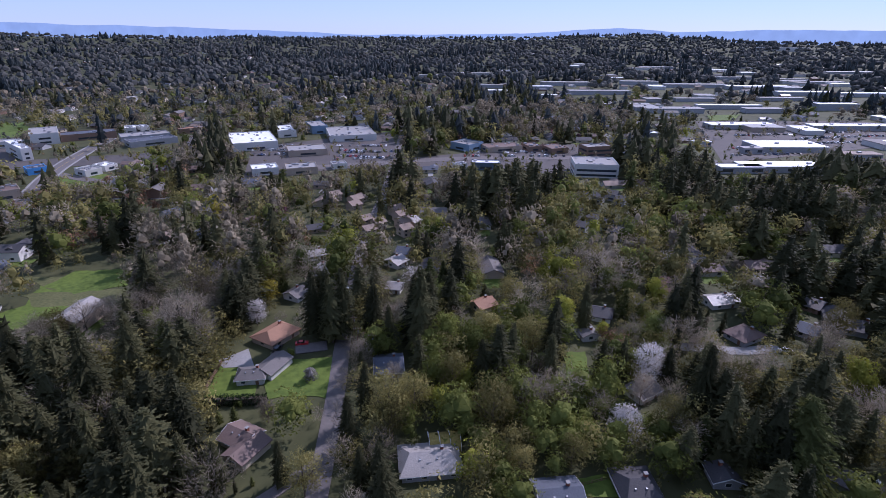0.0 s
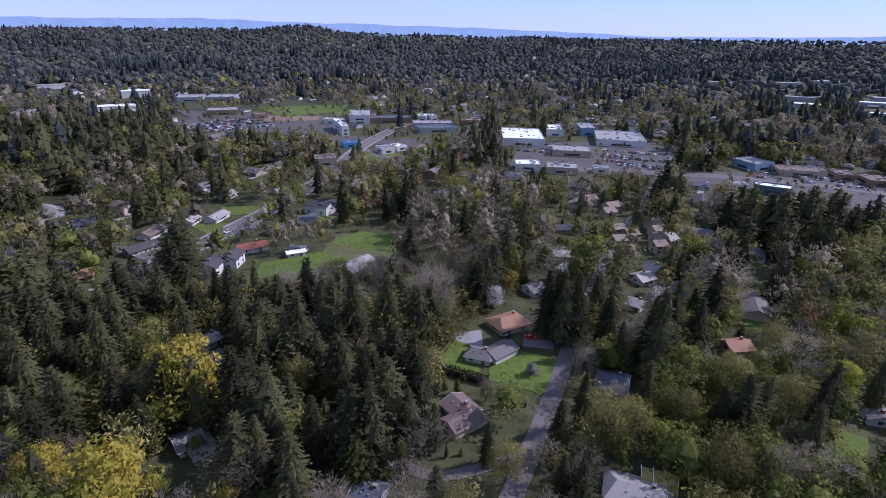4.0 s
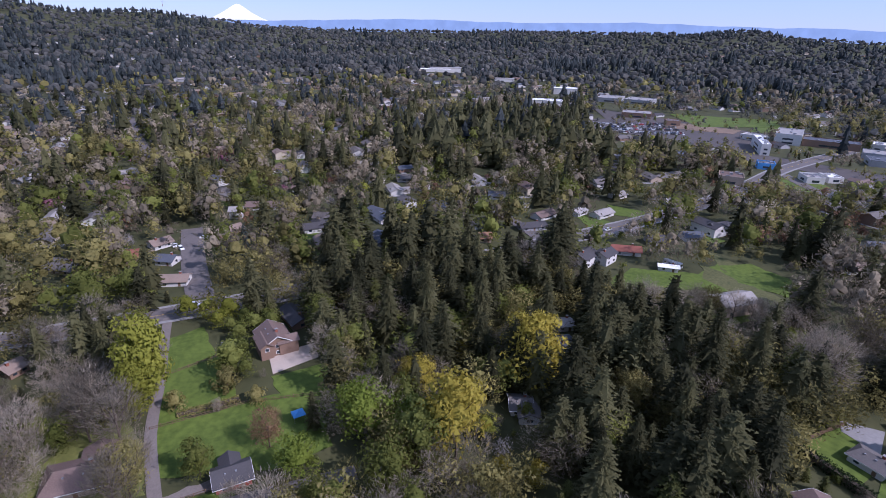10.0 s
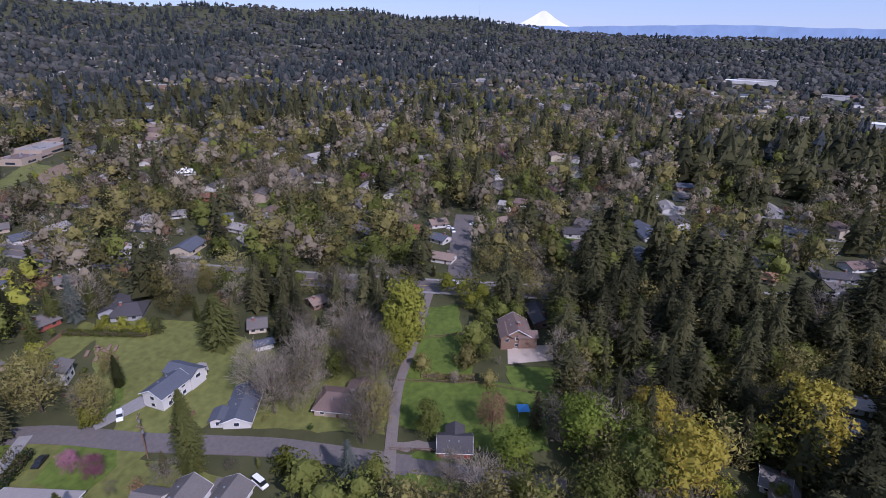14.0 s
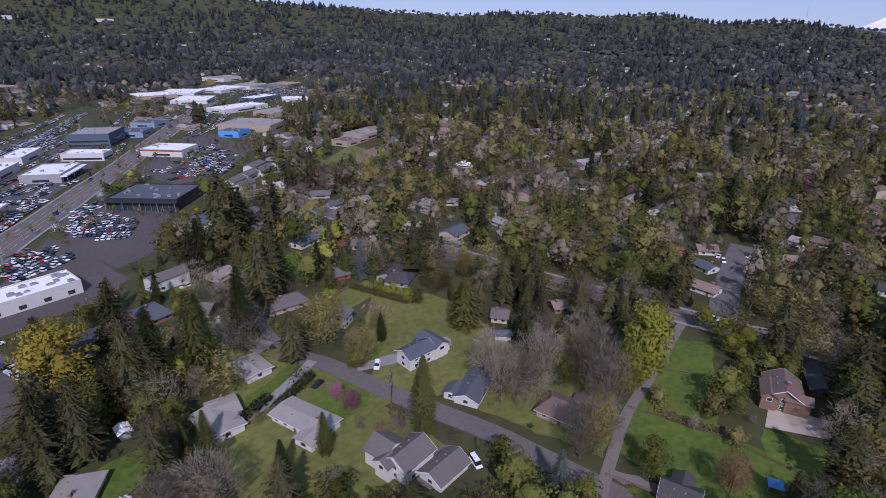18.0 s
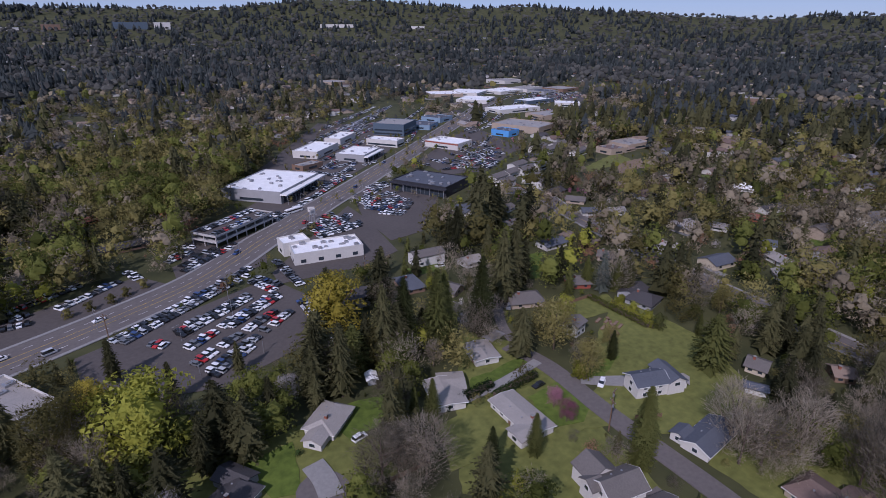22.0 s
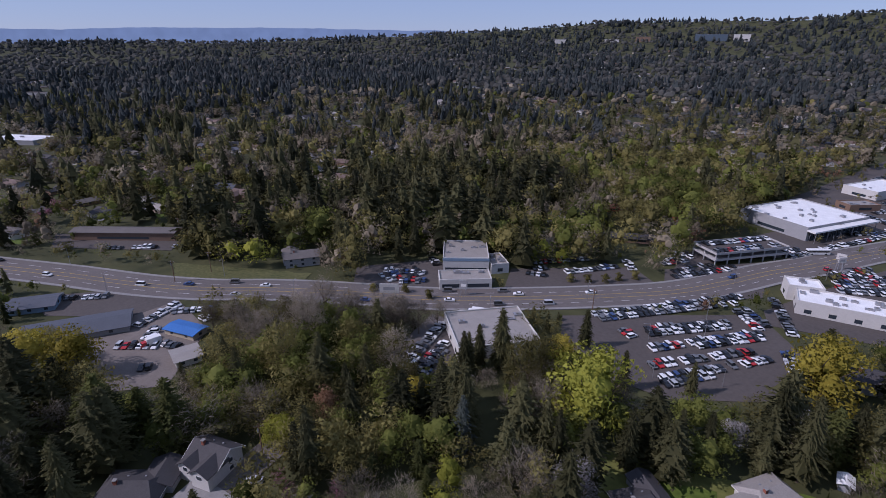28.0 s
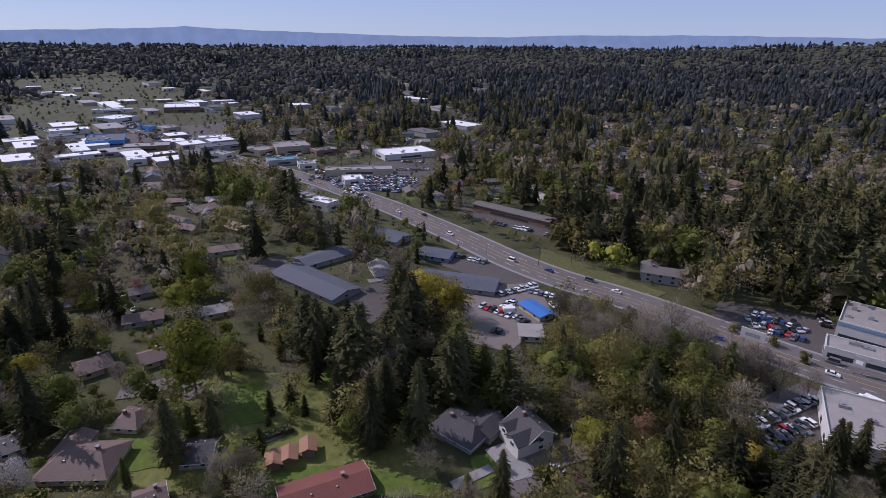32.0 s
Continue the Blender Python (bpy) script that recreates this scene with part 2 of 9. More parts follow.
def ground_sheet():
    rings = [0, 60, 120, 200, 300, 420, 540, 650] + [650 + 2350 * (k / 40) for k in range(1, 41)] + [3300, 3800, 4400]
    n = 240
    V, Fc = [(0, 0, 0)], []
    for r in rings[1:]:
        for k in range(n):
            a = 2 * math.pi * k / n
            x, y = -r * math.sin(a), r * math.cos(a)
            V.append((x, y, land(x, y)))
    for k in range(n):
        Fc.append((0, 1 + k, 1 + (k + 1) % n))
    for i in range(len(rings) - 2):
        for k in range(n):
            a, b = 1 + i * n + k, 1 + i * n + (k + 1) % n
            Fc.append((a, a + n, b + n, b))
    m = mat("wooded_ground", (0.036, 0.046, 0.012), vary=0.45, scale=0.02, fine=0.09, other=(0.088, 0.086, 0.032), bump=0.5)
    tagged(new("ground", mesh_of("ground", V, Fc, m, smooth=True)), "rough grass, leaf litter and undergrowth under trees", kind="structure")


ground_sheet()

# ---- trees ----


def tube(path, radii, sides=5):
    V, Fc = [], []
    for (p, r) in zip(path, radii):
        for k in range(sides):
            a = 2 * math.pi * k / sides
            V.append((p[0] + r * math.cos(a), p[1] + r * math.sin(a), p[2]))
    for i in range(len(path) - 1):
        for k in range(sides):
            a, b = i * sides + k, i * sides + (k + 1) % sides
            Fc.append((a, b, b + sides, a + sides))
    return V, Fc


def fir_points(R, whorls, arms, twigs, slim, droop, bottom=0.12, ragged=0.3, big=1.0):
    """Needle sprays of a conifer one unit high: triangles hung along drooping boughs."""
    P = []
    for w in range(whorls):
        u = (w + R.rand() * 0.7) / whorls
        z0 = bottom + (1 - bottom) * u ** 0.92
        reach = slim * ((1 - u) ** 0.62 * (0.6 + 0.4 * min(1, u * 4)) + 0.02) * (0.8 + 0.4 * R.rand())
        for a in range(arms):
            az = 2 * math.pi * (a + R.rand() * 0.8) / arms + w * 1.3
            L = reach * (1 - ragged * R.rand())
            ca, sa = math.cos(az), math.sin(az)
            dz = -droop * L * (0.5 + R.rand())
            if u > 0.85:
                dz = abs(dz) * 0.6
            for k in range(twigs):
                s = (k + 0.4 + 0.6 * R.rand()) / twigs
                c = np.array([ca * L * s, sa * L * s, z0 + dz * s * s + (R.rand() - 0.5) * 0.012])
                half = (0.20 * L + 0.012) * (1.15 - 0.7 * s) * big
                side = np.array([-sa, ca, 0.0]) + R.normal(size=3) * 0.35
                tip = np.array([ca, sa, -0.35]) * half * 1.3
                up = np.array([0, 0, half * 0.30])
                j = (R.rand(3) - 0.5) * half * 1.1
                P += [c + side * half - tip * 0.3 - up, c - side * half - tip * 0.3 - up, c + tip + j]
                P += [c + side * half * 0.2 + up * 2.0, c - side * half * 0.3 - tip * 0.7 - up * 1.0, c + tip * 1.1 - up * 2.2]
    return np.array(P)


def broad_points(R, blobs, leaves, size, wide, low=0.25, fine=0.5):
    """Leaf sprays of a round-headed tree one unit high, gathered in uneven clumps."""
    P = []
    for b in range(blobs):
        az, u = 2 * math.pi * R.rand(), R.rand() ** 0.7
        zz = low + 0.12 + (0.80 - low) * R.rand()
        room = math.sqrt(max(0.05, 1 - ((zz - (low + 0.92) / 2) / (0.52 - low / 2)) ** 2))
        c = np.array([math.cos(az) * wide * u * room * 0.8, math.sin(az) * wide * u * room * 0.8, zz])
        rad = (0.10 + 0.11 * R.rand()) * (0.55 + wide)
        for k in range(leaves):
            d = R.normal(size=3)
            d /= np.linalg.norm(d)
            d[2] = abs(d[2]) * 0.9 - 0.25
            p = c + d * rad * (0.75 + 0.35 * R.rand())
            n1 = R.normal(size=3)
            n1 -= d * n1.dot(d) * 0.6
            n1 /= np.linalg.norm(n1)
            n2 = np.cross(d, n1) + R.normal(size=3) * 0.3
            s = size * (0.6 + 0.8 * R.rand())
            P += [p + n1 * s, p - n1 * s * 0.6 + n2 * s * 0.7, p - n1 * s * 0.5 - n2 * s * 0.8 * fine * 2]
    return np.array(P)


def twig_points(R, blobs, twigs, wide, thick, reach=0.075):
    """Bare twigs: slivers fanning upward and outward from the ends of the limbs, in uneven bundles."""
    P = []
    for b in range(blobs):
        az, u = 2 * math.pi * R.rand(), math.sqrt(R.rand())
        zz = 0.22 + 0.66 * R.rand()
        room = math.sqrt(max(0.06, 1 - ((zz - 0.5) / 0.5) ** 2))
        base = np.array([math.cos(az) * wide * u * room * 0.85, math.sin(az) * wide * u * room * 0.85, zz])
        lean = np.array([math.cos(az) * (0.2 + 0.5 * u), math.sin(az) * (0.2 + 0.5 * u), 0.75])
        for k in range(twigs):
            d = lean + R.normal(size=3) * 0.42
            d /= np.linalg.norm(d)
            p = base + R.normal(size=3) * 0.045
            s = np.cross(d, R.normal(size=3))
            s *= thick * (0.6 + 0.8 * R.rand()) / np.linalg.norm(s)
            P += [p + s, p - s, p + d * reach * (0.6 + 0.8 * R.rand())]
    return np.array(P)


def limb_data(R, wide, count, low=0.22, top=0.75, thick=0.018):
    parts = [tube([(0, 0, -0.02), (0.004, 0, low), (0.0, 0.006, top)], [thick, thick * 0.8, thick * 0.25], 6)]
    for k in range(count):
        az = 2 * math.pi * (k + R.rand() * 0.6) / count
        z0 = low + (top - low) * 0.6 * R.rand()
        e = wide * (0.6 + 0.35 * R.rand())
        mid = (math.cos(az) * e * 0.5, math.sin(az) * e * 0.5, z0 + 0.14)
        end = (math.cos(az + 0.3) * e, math.sin(az + 0.3) * e, z0 + 0.30 + 0.1 * R.rand())
        parts.append(tube([(0, 0, z0), mid, end], [thick * 0.6, thick * 0.4, thick * 0.12], 4))
    return merge(*parts)


def crown_normals(P):
    """Wind each spray outward and give it a soft normal, half its own and half that of the crown as a whole."""
    T = P.reshape(-1, 3, 3).copy()
    mid = T.mean(axis=1)
    out = mid * np.array([1.0, 1.0, 0.9]) - np.array([0, 0, 0.40])
    wide = np.hypot(mid[:, 0], mid[:, 1])
    out[:, 2] = np.where(out[:, 2] < 0, out[:, 2] * 0.3 + 0.1 * wide, out[:, 2] * 0.8)
    out /= np.linalg.norm(out, axis=1)[:, None] + 1e-9
    face = np.cross(T[:, 1] - T[:, 0], T[:, 2] - T[:, 0])
    face /= np.linalg.norm(face, axis=1)[:, None] + 1e-9
    back = (face * out).sum(axis=1) < 0
    T[back] = T[back][:, ::-1]
    face[back] *= -1
    soft = 0.40 * out + 0.72 * face
    soft /= np.linalg.norm(soft, axis=1)[:, None]
    return T.reshape(-1, 3), np.repeat(soft, 3, axis=0)


def tri_mesh(name, P, material, tint=None, normals=None):
    if normals is None:
        P, normals = crown_normals(P)
    me = fast_mesh(name, P, np.arange(len(P)).reshape(-1, 3), material, tint)
    me.attributes.new("custom_normal", "FLOAT_VECTOR", "POINT").data.foreach_set("vector", np.ascontiguousarray(normals, dtype=np.float32).ravel())
    me.update()
    return me


def tiered_points(R, wide, tiers, sides, bottom=0.05):
    """A closed conifer crown one unit high: ragged skirts of boughs, one over another."""
    P = []
    step = (1 - bottom) / tiers
    for k in range(tiers):
        z0, z1 = bottom + step * k, min(1.0, bottom + step * (k + 1.75))
        rad = wide * ((1 - k / tiers) ** 0.75) * (0.85 + 0.3 * R.rand())
        turn = 6.283 * R.rand()
        ring = []
        for i in range(sides):
            a = turn + 6.2832 * (i + 0.5 * (R.rand() - 0.5)) / sides
            q = rad * ((1.05 if i % 2 else 0.62) + 0.3 * (R.rand() - 0.5))
            ring.append(np.array([math.cos(a) * q, math.sin(a) * q, z0 + step * (0.5 * (R.rand() - 0.5) - (0.25 if i % 2 else 0))]))
        tip = np.array([0.015 * R.normal(), 0.015 * R.normal(), z1 if k < tiers - 1 else 1.0])
        for i in range(sides):
            P += [ring[i], ring[(i + 1) % sides], tip]
    return np.array(P)


def lump_points(R, n, wide, low, sides=5):
    """A broadleaf crown one unit high: uneven overlapping lumps round a taller middle one."""
    P = []
    turn = 6.283 * R.rand()
    for b in range(n):
        az, off = turn + 6.283 * b / max(1, n - 1) + 0.6 * R.normal(), wide * (0.42 + 0.25 * R.rand()) * (b > 0)
        c = np.array([math.cos(az) * off, math.sin(az) * off, (low + 1) / 2 + (0.10 if b == 0 else 0.24 * (R.rand() - 0.6))])
        rad = wide * (0.62 if b == 0 else 0.40 + 0.16 * R.rand()) * (1.25 if n == 1 else 1)
        tall = min(rad * 1.15, 0.97 - c[2])
        rings = []
        for h, k in ((-0.75, 0.75), (-0.05, 1.0), (0.62, 0.68)):
            rings.append([c + np.array([math.cos(a) * rad * k, math.sin(a) * rad * k, 0]) * (0.72 + 0.56 * R.rand()) + np.array([0, 0, tall * (h + 0.24 * (R.rand() - 0.5))])
                          for a in np.arange(sides) * 6.2832 / sides + 0.6 * (h > -0.5) + R.rand() * 0.4])
        top = c + np.array([0.1 * rad * R.normal(), 0.1 * rad * R.normal(), tall])
        for i in range(sides):
            j = (i + 1) % sides
            for lo, hi in zip(rings, rings[1:]):
                P += [lo[i], lo[j], hi[i], lo[j], hi[j], hi[i]]
            P += [rings[2][i], rings[2][j], top]
    return np.array(P)


# shapes by kind: how the crown is made at four grades of detail
def conifer(slim, droop, bottom, ragged, full):
    def make(R, g):
        if g == 0:
            return np.concatenate([fir_points(R, *full, slim, droop, bottom, ragged, 0.50), tiered_points(R, slim * 0.68, 9, 10, bottom)])
        if g == 1:
            return np.concatenate([fir_points(R, 17, 8, 5, slim, droop, bottom, ragged, 0.66), tiered_points(R, slim * 0.62, 6, 8, bottom)])
        if g == 2:
            return np.concatenate([fir_points(R, 11, 6, 3, slim, droop, bottom, ragged, 0.95), tiered_points(R, slim * 0.62, 5, 6, bottom)])
        if g == 3:
            return np.concatenate([tiered_points(R, slim * 0.85, 5, 6, bottom), fir_points(R, 7, 5, 1, slim, droop, bottom, ragged, 1.2)])
        return tiered_points(R, slim, 4, 5, 0.0)
    return make


def broadleaf(wide, low, full, size):
    def make(R, g):
        if g == 0:
            return np.concatenate([broad_points(R, *full, size, wide, low), lump_points(R, 5, wide * 0.52, low + 0.12, 6)])
        if g == 1:
            return np.concatenate([broad_points(R, 30, 26, size * 1.15, wide, low), lump_points(R, 4, wide * 0.55, low + 0.1, 6)])
        if g == 2:
            return np.concatenate([lump_points(R, 3, wide * 0.54, low + 0.10, 4), broad_points(R, 21, 10, 0.033, wide * 1.02, low)])
        if g == 3:
            return np.concatenate([lump_points(R, 2, wide * 0.56, low + 0.08, 4), broad_points(R, 12, 7, 0.045, wide, low)])
        return np.concatenate([lump_points(R, 1, wide * 0.85, low, 4), broad_points(R, 4, 2, 0.07, wide * 0.9, low)])
    return make


def twiggy(wide, leaves):
    def make(R, g):
        if g < 2:
            P = twig_points(R, (96, 34 if leaves else 56)[g], (28, 12 if leaves else 18)[g], wide, (0.0028, 0.0033)[g])
            return np.concatenate([P, broad_points(R, (34, 20)[g], (26, 15)[g], (0.021, 0.030)[g], wide * 0.95, 0.15)]) if leaves else P
        if g == 2:
            return np.concatenate([lump_points(R, 3, wide * 0.45, 0.2, 4), twig_points(R, 18, 7, wide, 0.007, 0.09), broad_points(R, 15 if leaves else 8, 9, 0.034 if leaves else 0.028, wide * 0.92, 0.15)])
        if g == 3:
            return np.concatenate([lump_points(R, 2, wide * 0.50, 0.15, 4), twig_points(R, 7, 5, wide, 0.012, 0.1), broad_points(R, 10, 6, 0.046, wide * 0.92, 0.15)])
        return np.concatenate([lump_points(R, 1, wide * 0.8, 0.1, 4), broad_points(R, 4, 2, 0.07, wide * 0.9, 0.1)])
    return make


SHAPE = {
    "fir": conifer(0.25, 0.30, 0.12, 0.42, (28, 10, 8)), "cedar": conifer(0.22, 0.12, 0.02, 0.10, (32, 13, 6)), "spruce": conifer(0.24, 0.15, 0.05, 0.3, (24, 10, 7)),
    "cone": conifer(0.20, 0.10, 0.0, 0.08, (36, 15, 6)), "wide": conifer(0.46, 0.10, 0.02, 0.25, (20, 12, 10)),
    "round": broadleaf(0.40, 0.12, (52, 52), 0.023), "tall": broadleaf(0.25, 0.06, (84, 58), 0.020), "shrub": broadleaf(0.55, -0.1, (24, 44), 0.042),
    "twigs": twiggy(0.31, False), "tuft": twiggy(0.36, True),
}
USUAL = {"fir": "fir", "cedar": "cedar", "spruce": "spruce", "cone": "cedar", "wide": "cedar"}
WORDS = {
    "fir": "tall dark green fir with drooping boughs", "cedar": "dense green cedar with a conical crown",
    "spruce": "blue-green spruce with stiff boughs", "cone": "clipped-looking dense dark green conical evergreen", "wide": "broad spreading dark green cedar with tiered boughs",
    "green": "leafy fresh green broadleaf tree", "fresh": "dense broad tree in bright green new leaf", "olive": "broadleaf tree in thin olive spring leaf", "yellow": "large round tree in yellow spring bloom",
    "lime": "bright lime green spring tree", "bare": "leafless grey-brown broadleaf tree with fine twigs", "bronze": "tree in bronze-red spring leaf",
    "pink": "small tree covered in pink blossom", "white": "tree covered in white spring blossom", "hedge": "dark green clipped garden shrub",
}
BANK, BINS = {}, {}


def tree_proto(shape, colour, variant):
    """The meshes of one tree, a unit high, made once."""
    key = (shape, colour, variant)
    if key not in BANK:
        R = np.random.RandomState(abs(hash_of(shape)) + 17 * variant)
        P = SHAPE[shape](R, 0)
        crown = tri_mesh("crown", P, leaf("leaf_" + colour, *LEAF[colour]))
        conifer = shape in USUAL
        if conifer:
            trunk = mesh_of("trunk", *tube([(0, 0, -0.01), (0.003, 0, 0.4), (0, 0, 0.93)], [0.016, 0.011, 0.002], 6), bark)
        elif shape == "shrub":
            trunk = mesh_of("trunk", *limb_data(R, 0.35, 4, 0.03, 0.5, 0.03), bark)
        else:
            trunk = mesh_of("trunk", *limb_data(R, 0.36 if shape != "tall" else 0.2, 8, 0.2, 0.8, 0.016), bark)
        BANK[key] = (trunk, crown)
    return BANK[key]


def hash_of(s):
    return sum((i + 1) * ord(c) for i, c in enumerate(s)) % 1000


def tree(x, y, h, kind="fir", shape="", w=1.0, label=""):
    """A tree of its own: trunk and crown."""
    shape = shape or (kind if kind in USUAL else "twigs" if kind == "bare" else "tuft" if kind in ("olive", "bronze", "white", "pink") else "round")
    colour = USUAL.get(kind, kind)
    if math.hypot(x, y) > 255 and shape != "shrub":
        BINS.setdefault((kind, 2 if math.hypot(x, y) < 420 else 3), []).append((x, y, h, w))
        return None
    v = int(abs(x * 7 + y * 13)) % 4
    trunk, crown = tree_proto(shape, colour, v)
    t = tagged(new("tree" if shape != "shrub" else "shrub"), label or WORDS[kind], "tree" if shape != "shrub" else "shrub", "trees" if shape != "shrub" else "shrubs")
    t.matrix_world = Matrix.LocRotScale((x, y, land(x, y)), Euler((0, 0, (x * 3.1 + y * 1.7) % 6.28)), (h * w, h * w, h))
    piece("trunk", trunk, None, t)
    piece("crown", crown, None, t)
    return t


def woods(name, label, spots, shape, colour, grade):
    """Many trees nobody could count, joined: spots are rows of x, y, height, width factor."""
    if not len(spots):
        return
    R = np.random.RandomState(hash_of(name))
    protos = [SHAPE[shape](np.random.RandomState(31 * k + hash_of(shape)), grade) for k in range(6)]
    protos = [crown_normals(P) for P in protos]
    Vs, Ts, Ns = [], [], []
    spots = np.array(spots)
    which = R.randint(0, 6, len(spots))
    for k in range(6):
        S = spots[which == k]
        if not len(S):
            continue
        P, N = protos[k]
        a = R.rand(len(S)) * 6.283
        c, s = np.cos(a), np.sin(a)
        hw = S[:, 2] * S[:, 3]
        X = (P[None, :, 0] * c[:, None] - P[None, :, 1] * s[:, None]) * hw[:, None] + S[:, 0, None]
        Y = (P[None, :, 0] * s[:, None] + P[None, :, 1] * c[:, None]) * hw[:, None] + S[:, 1, None]
        Z = P[None, :, 2] * S[:, 2, None] + np.array([land(p[0], p[1]) for p in S])[:, None]
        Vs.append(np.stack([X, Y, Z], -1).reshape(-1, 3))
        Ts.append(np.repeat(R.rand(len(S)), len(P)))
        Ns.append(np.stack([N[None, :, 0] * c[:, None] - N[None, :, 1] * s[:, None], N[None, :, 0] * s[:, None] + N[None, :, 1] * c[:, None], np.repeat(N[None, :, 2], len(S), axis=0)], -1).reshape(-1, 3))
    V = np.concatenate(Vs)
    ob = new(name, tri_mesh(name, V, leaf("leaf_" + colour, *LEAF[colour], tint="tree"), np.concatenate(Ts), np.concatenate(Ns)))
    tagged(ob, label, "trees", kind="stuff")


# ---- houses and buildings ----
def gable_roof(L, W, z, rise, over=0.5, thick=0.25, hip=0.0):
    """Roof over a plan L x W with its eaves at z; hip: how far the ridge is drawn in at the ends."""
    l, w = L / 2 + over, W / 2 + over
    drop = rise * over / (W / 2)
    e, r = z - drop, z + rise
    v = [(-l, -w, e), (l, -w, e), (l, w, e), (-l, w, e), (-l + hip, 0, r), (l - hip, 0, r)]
    v += [(a, b, c + thick) for a, b, c in v]
    f = [(6, 7, 11, 10), (8, 9, 10, 11), (1, 0, 4, 5), (3, 2, 5, 4), (0, 1, 7, 6), (2, 3, 9, 8)]
    f += [(9, 6, 10), (7, 8, 11), (3, 4, 0), (1, 5, 2), (3, 0, 6, 9), (1, 2, 8, 7)] if hip > 0 else \
         [(0, 4, 10, 6), (4, 3, 9, 10), (2, 5, 11, 8), (5, 1, 7, 11)]
    return v, f


def edge_trim(L, W, z, rise, over, hip):
    """Painted boards along the eaves and, on gables, up the verges."""
    l, w = L / 2 + over, W / 2 + over
    e, r = z - rise * over / (W / 2), z + rise
    parts = [box_data(-l, s * w - 0.03, e - 0.04, l, s * w + 0.03, e + 0.17) for s in (-1, 1)]
    for s in (-1, 1):
        if hip > 0:
            parts.append(box_data(s * l - 0.03, -w, e - 0.04, s * l + 0.03, w, e + 0.17))
            continue
        for q in (-1, 1):
            v = [(s * l + d, y, h + up) for d in (-0.03, 0.03) for up in (-0.04, 0.23) for y, h in ((q * w, e), (0, r))]
            parts.append((v, [(0, 1, 3, 2), (4, 6, 7, 5), (0, 4, 5, 1), (2, 3, 7, 6), (0, 2, 6, 4)]))
    return merge(*parts)


def gable_walls(L, W, z, rise, hip=0.0):
    l, w = L / 2, W / 2
    v = [(-l, -w, -0.3), (l, -w, -0.3), (l, w, -0.3), (-l, w, -0.3), (-l, -w, z), (l, -w, z), (l, w, z), (-l, w, z)]
    f = [(0, 1, 5, 4), (2, 3, 7, 6), (1, 2, 6, 5), (3, 0, 4, 7), (4, 5, 6, 7)]
    if hip <= 0:
        v += [(-l, 0, z + rise), (l, 0, z + rise)]
        f += [(5, 6, 9), (7, 4, 8)]
    return v, f


def shifted(data, x=0, y=0, z=0, rz=0):
    c, s = math.cos(radians(rz)), math.sin(radians(rz))
    return [(p[0] * c - p[1] * s + x, p[0] * s + p[1] * c + y, p[2] + z) for p in data[0]], data[1]


def window(parent, x, y, z, w, h, facing, frame=None):
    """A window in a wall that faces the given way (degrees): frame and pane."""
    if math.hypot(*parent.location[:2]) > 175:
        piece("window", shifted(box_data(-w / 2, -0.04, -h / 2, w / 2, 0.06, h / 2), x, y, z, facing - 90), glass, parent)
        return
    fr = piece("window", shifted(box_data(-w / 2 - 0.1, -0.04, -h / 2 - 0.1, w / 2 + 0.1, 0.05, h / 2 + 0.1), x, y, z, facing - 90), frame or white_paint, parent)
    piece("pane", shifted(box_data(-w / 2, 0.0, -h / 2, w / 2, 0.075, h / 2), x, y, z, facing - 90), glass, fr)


def footprint(x, y, rot, L, W):
    c, s = math.cos(radians(rot)), math.sin(radians(rot))
    return [(x + a * c - b * s, y + a * s + b * c) for a, b in ((-L / 2, -W / 2), (L / 2, -W / 2), (L / 2, W / 2), (-L / 2, W / 2))]


HOUSE_WORDS = {"grey": "grey shingle", "dark": "dark shingle", "brown": "brown shingle", "tan": "tan shingle", "red": "reddish shingle", "terracotta": "terracotta tile",
               "light": "pale grey", "white": "white", "slate": "slate blue", "maroon": "maroon tile", "blue": "bright blue metal", "rust": "rust red metal", "teal": "teal metal"}


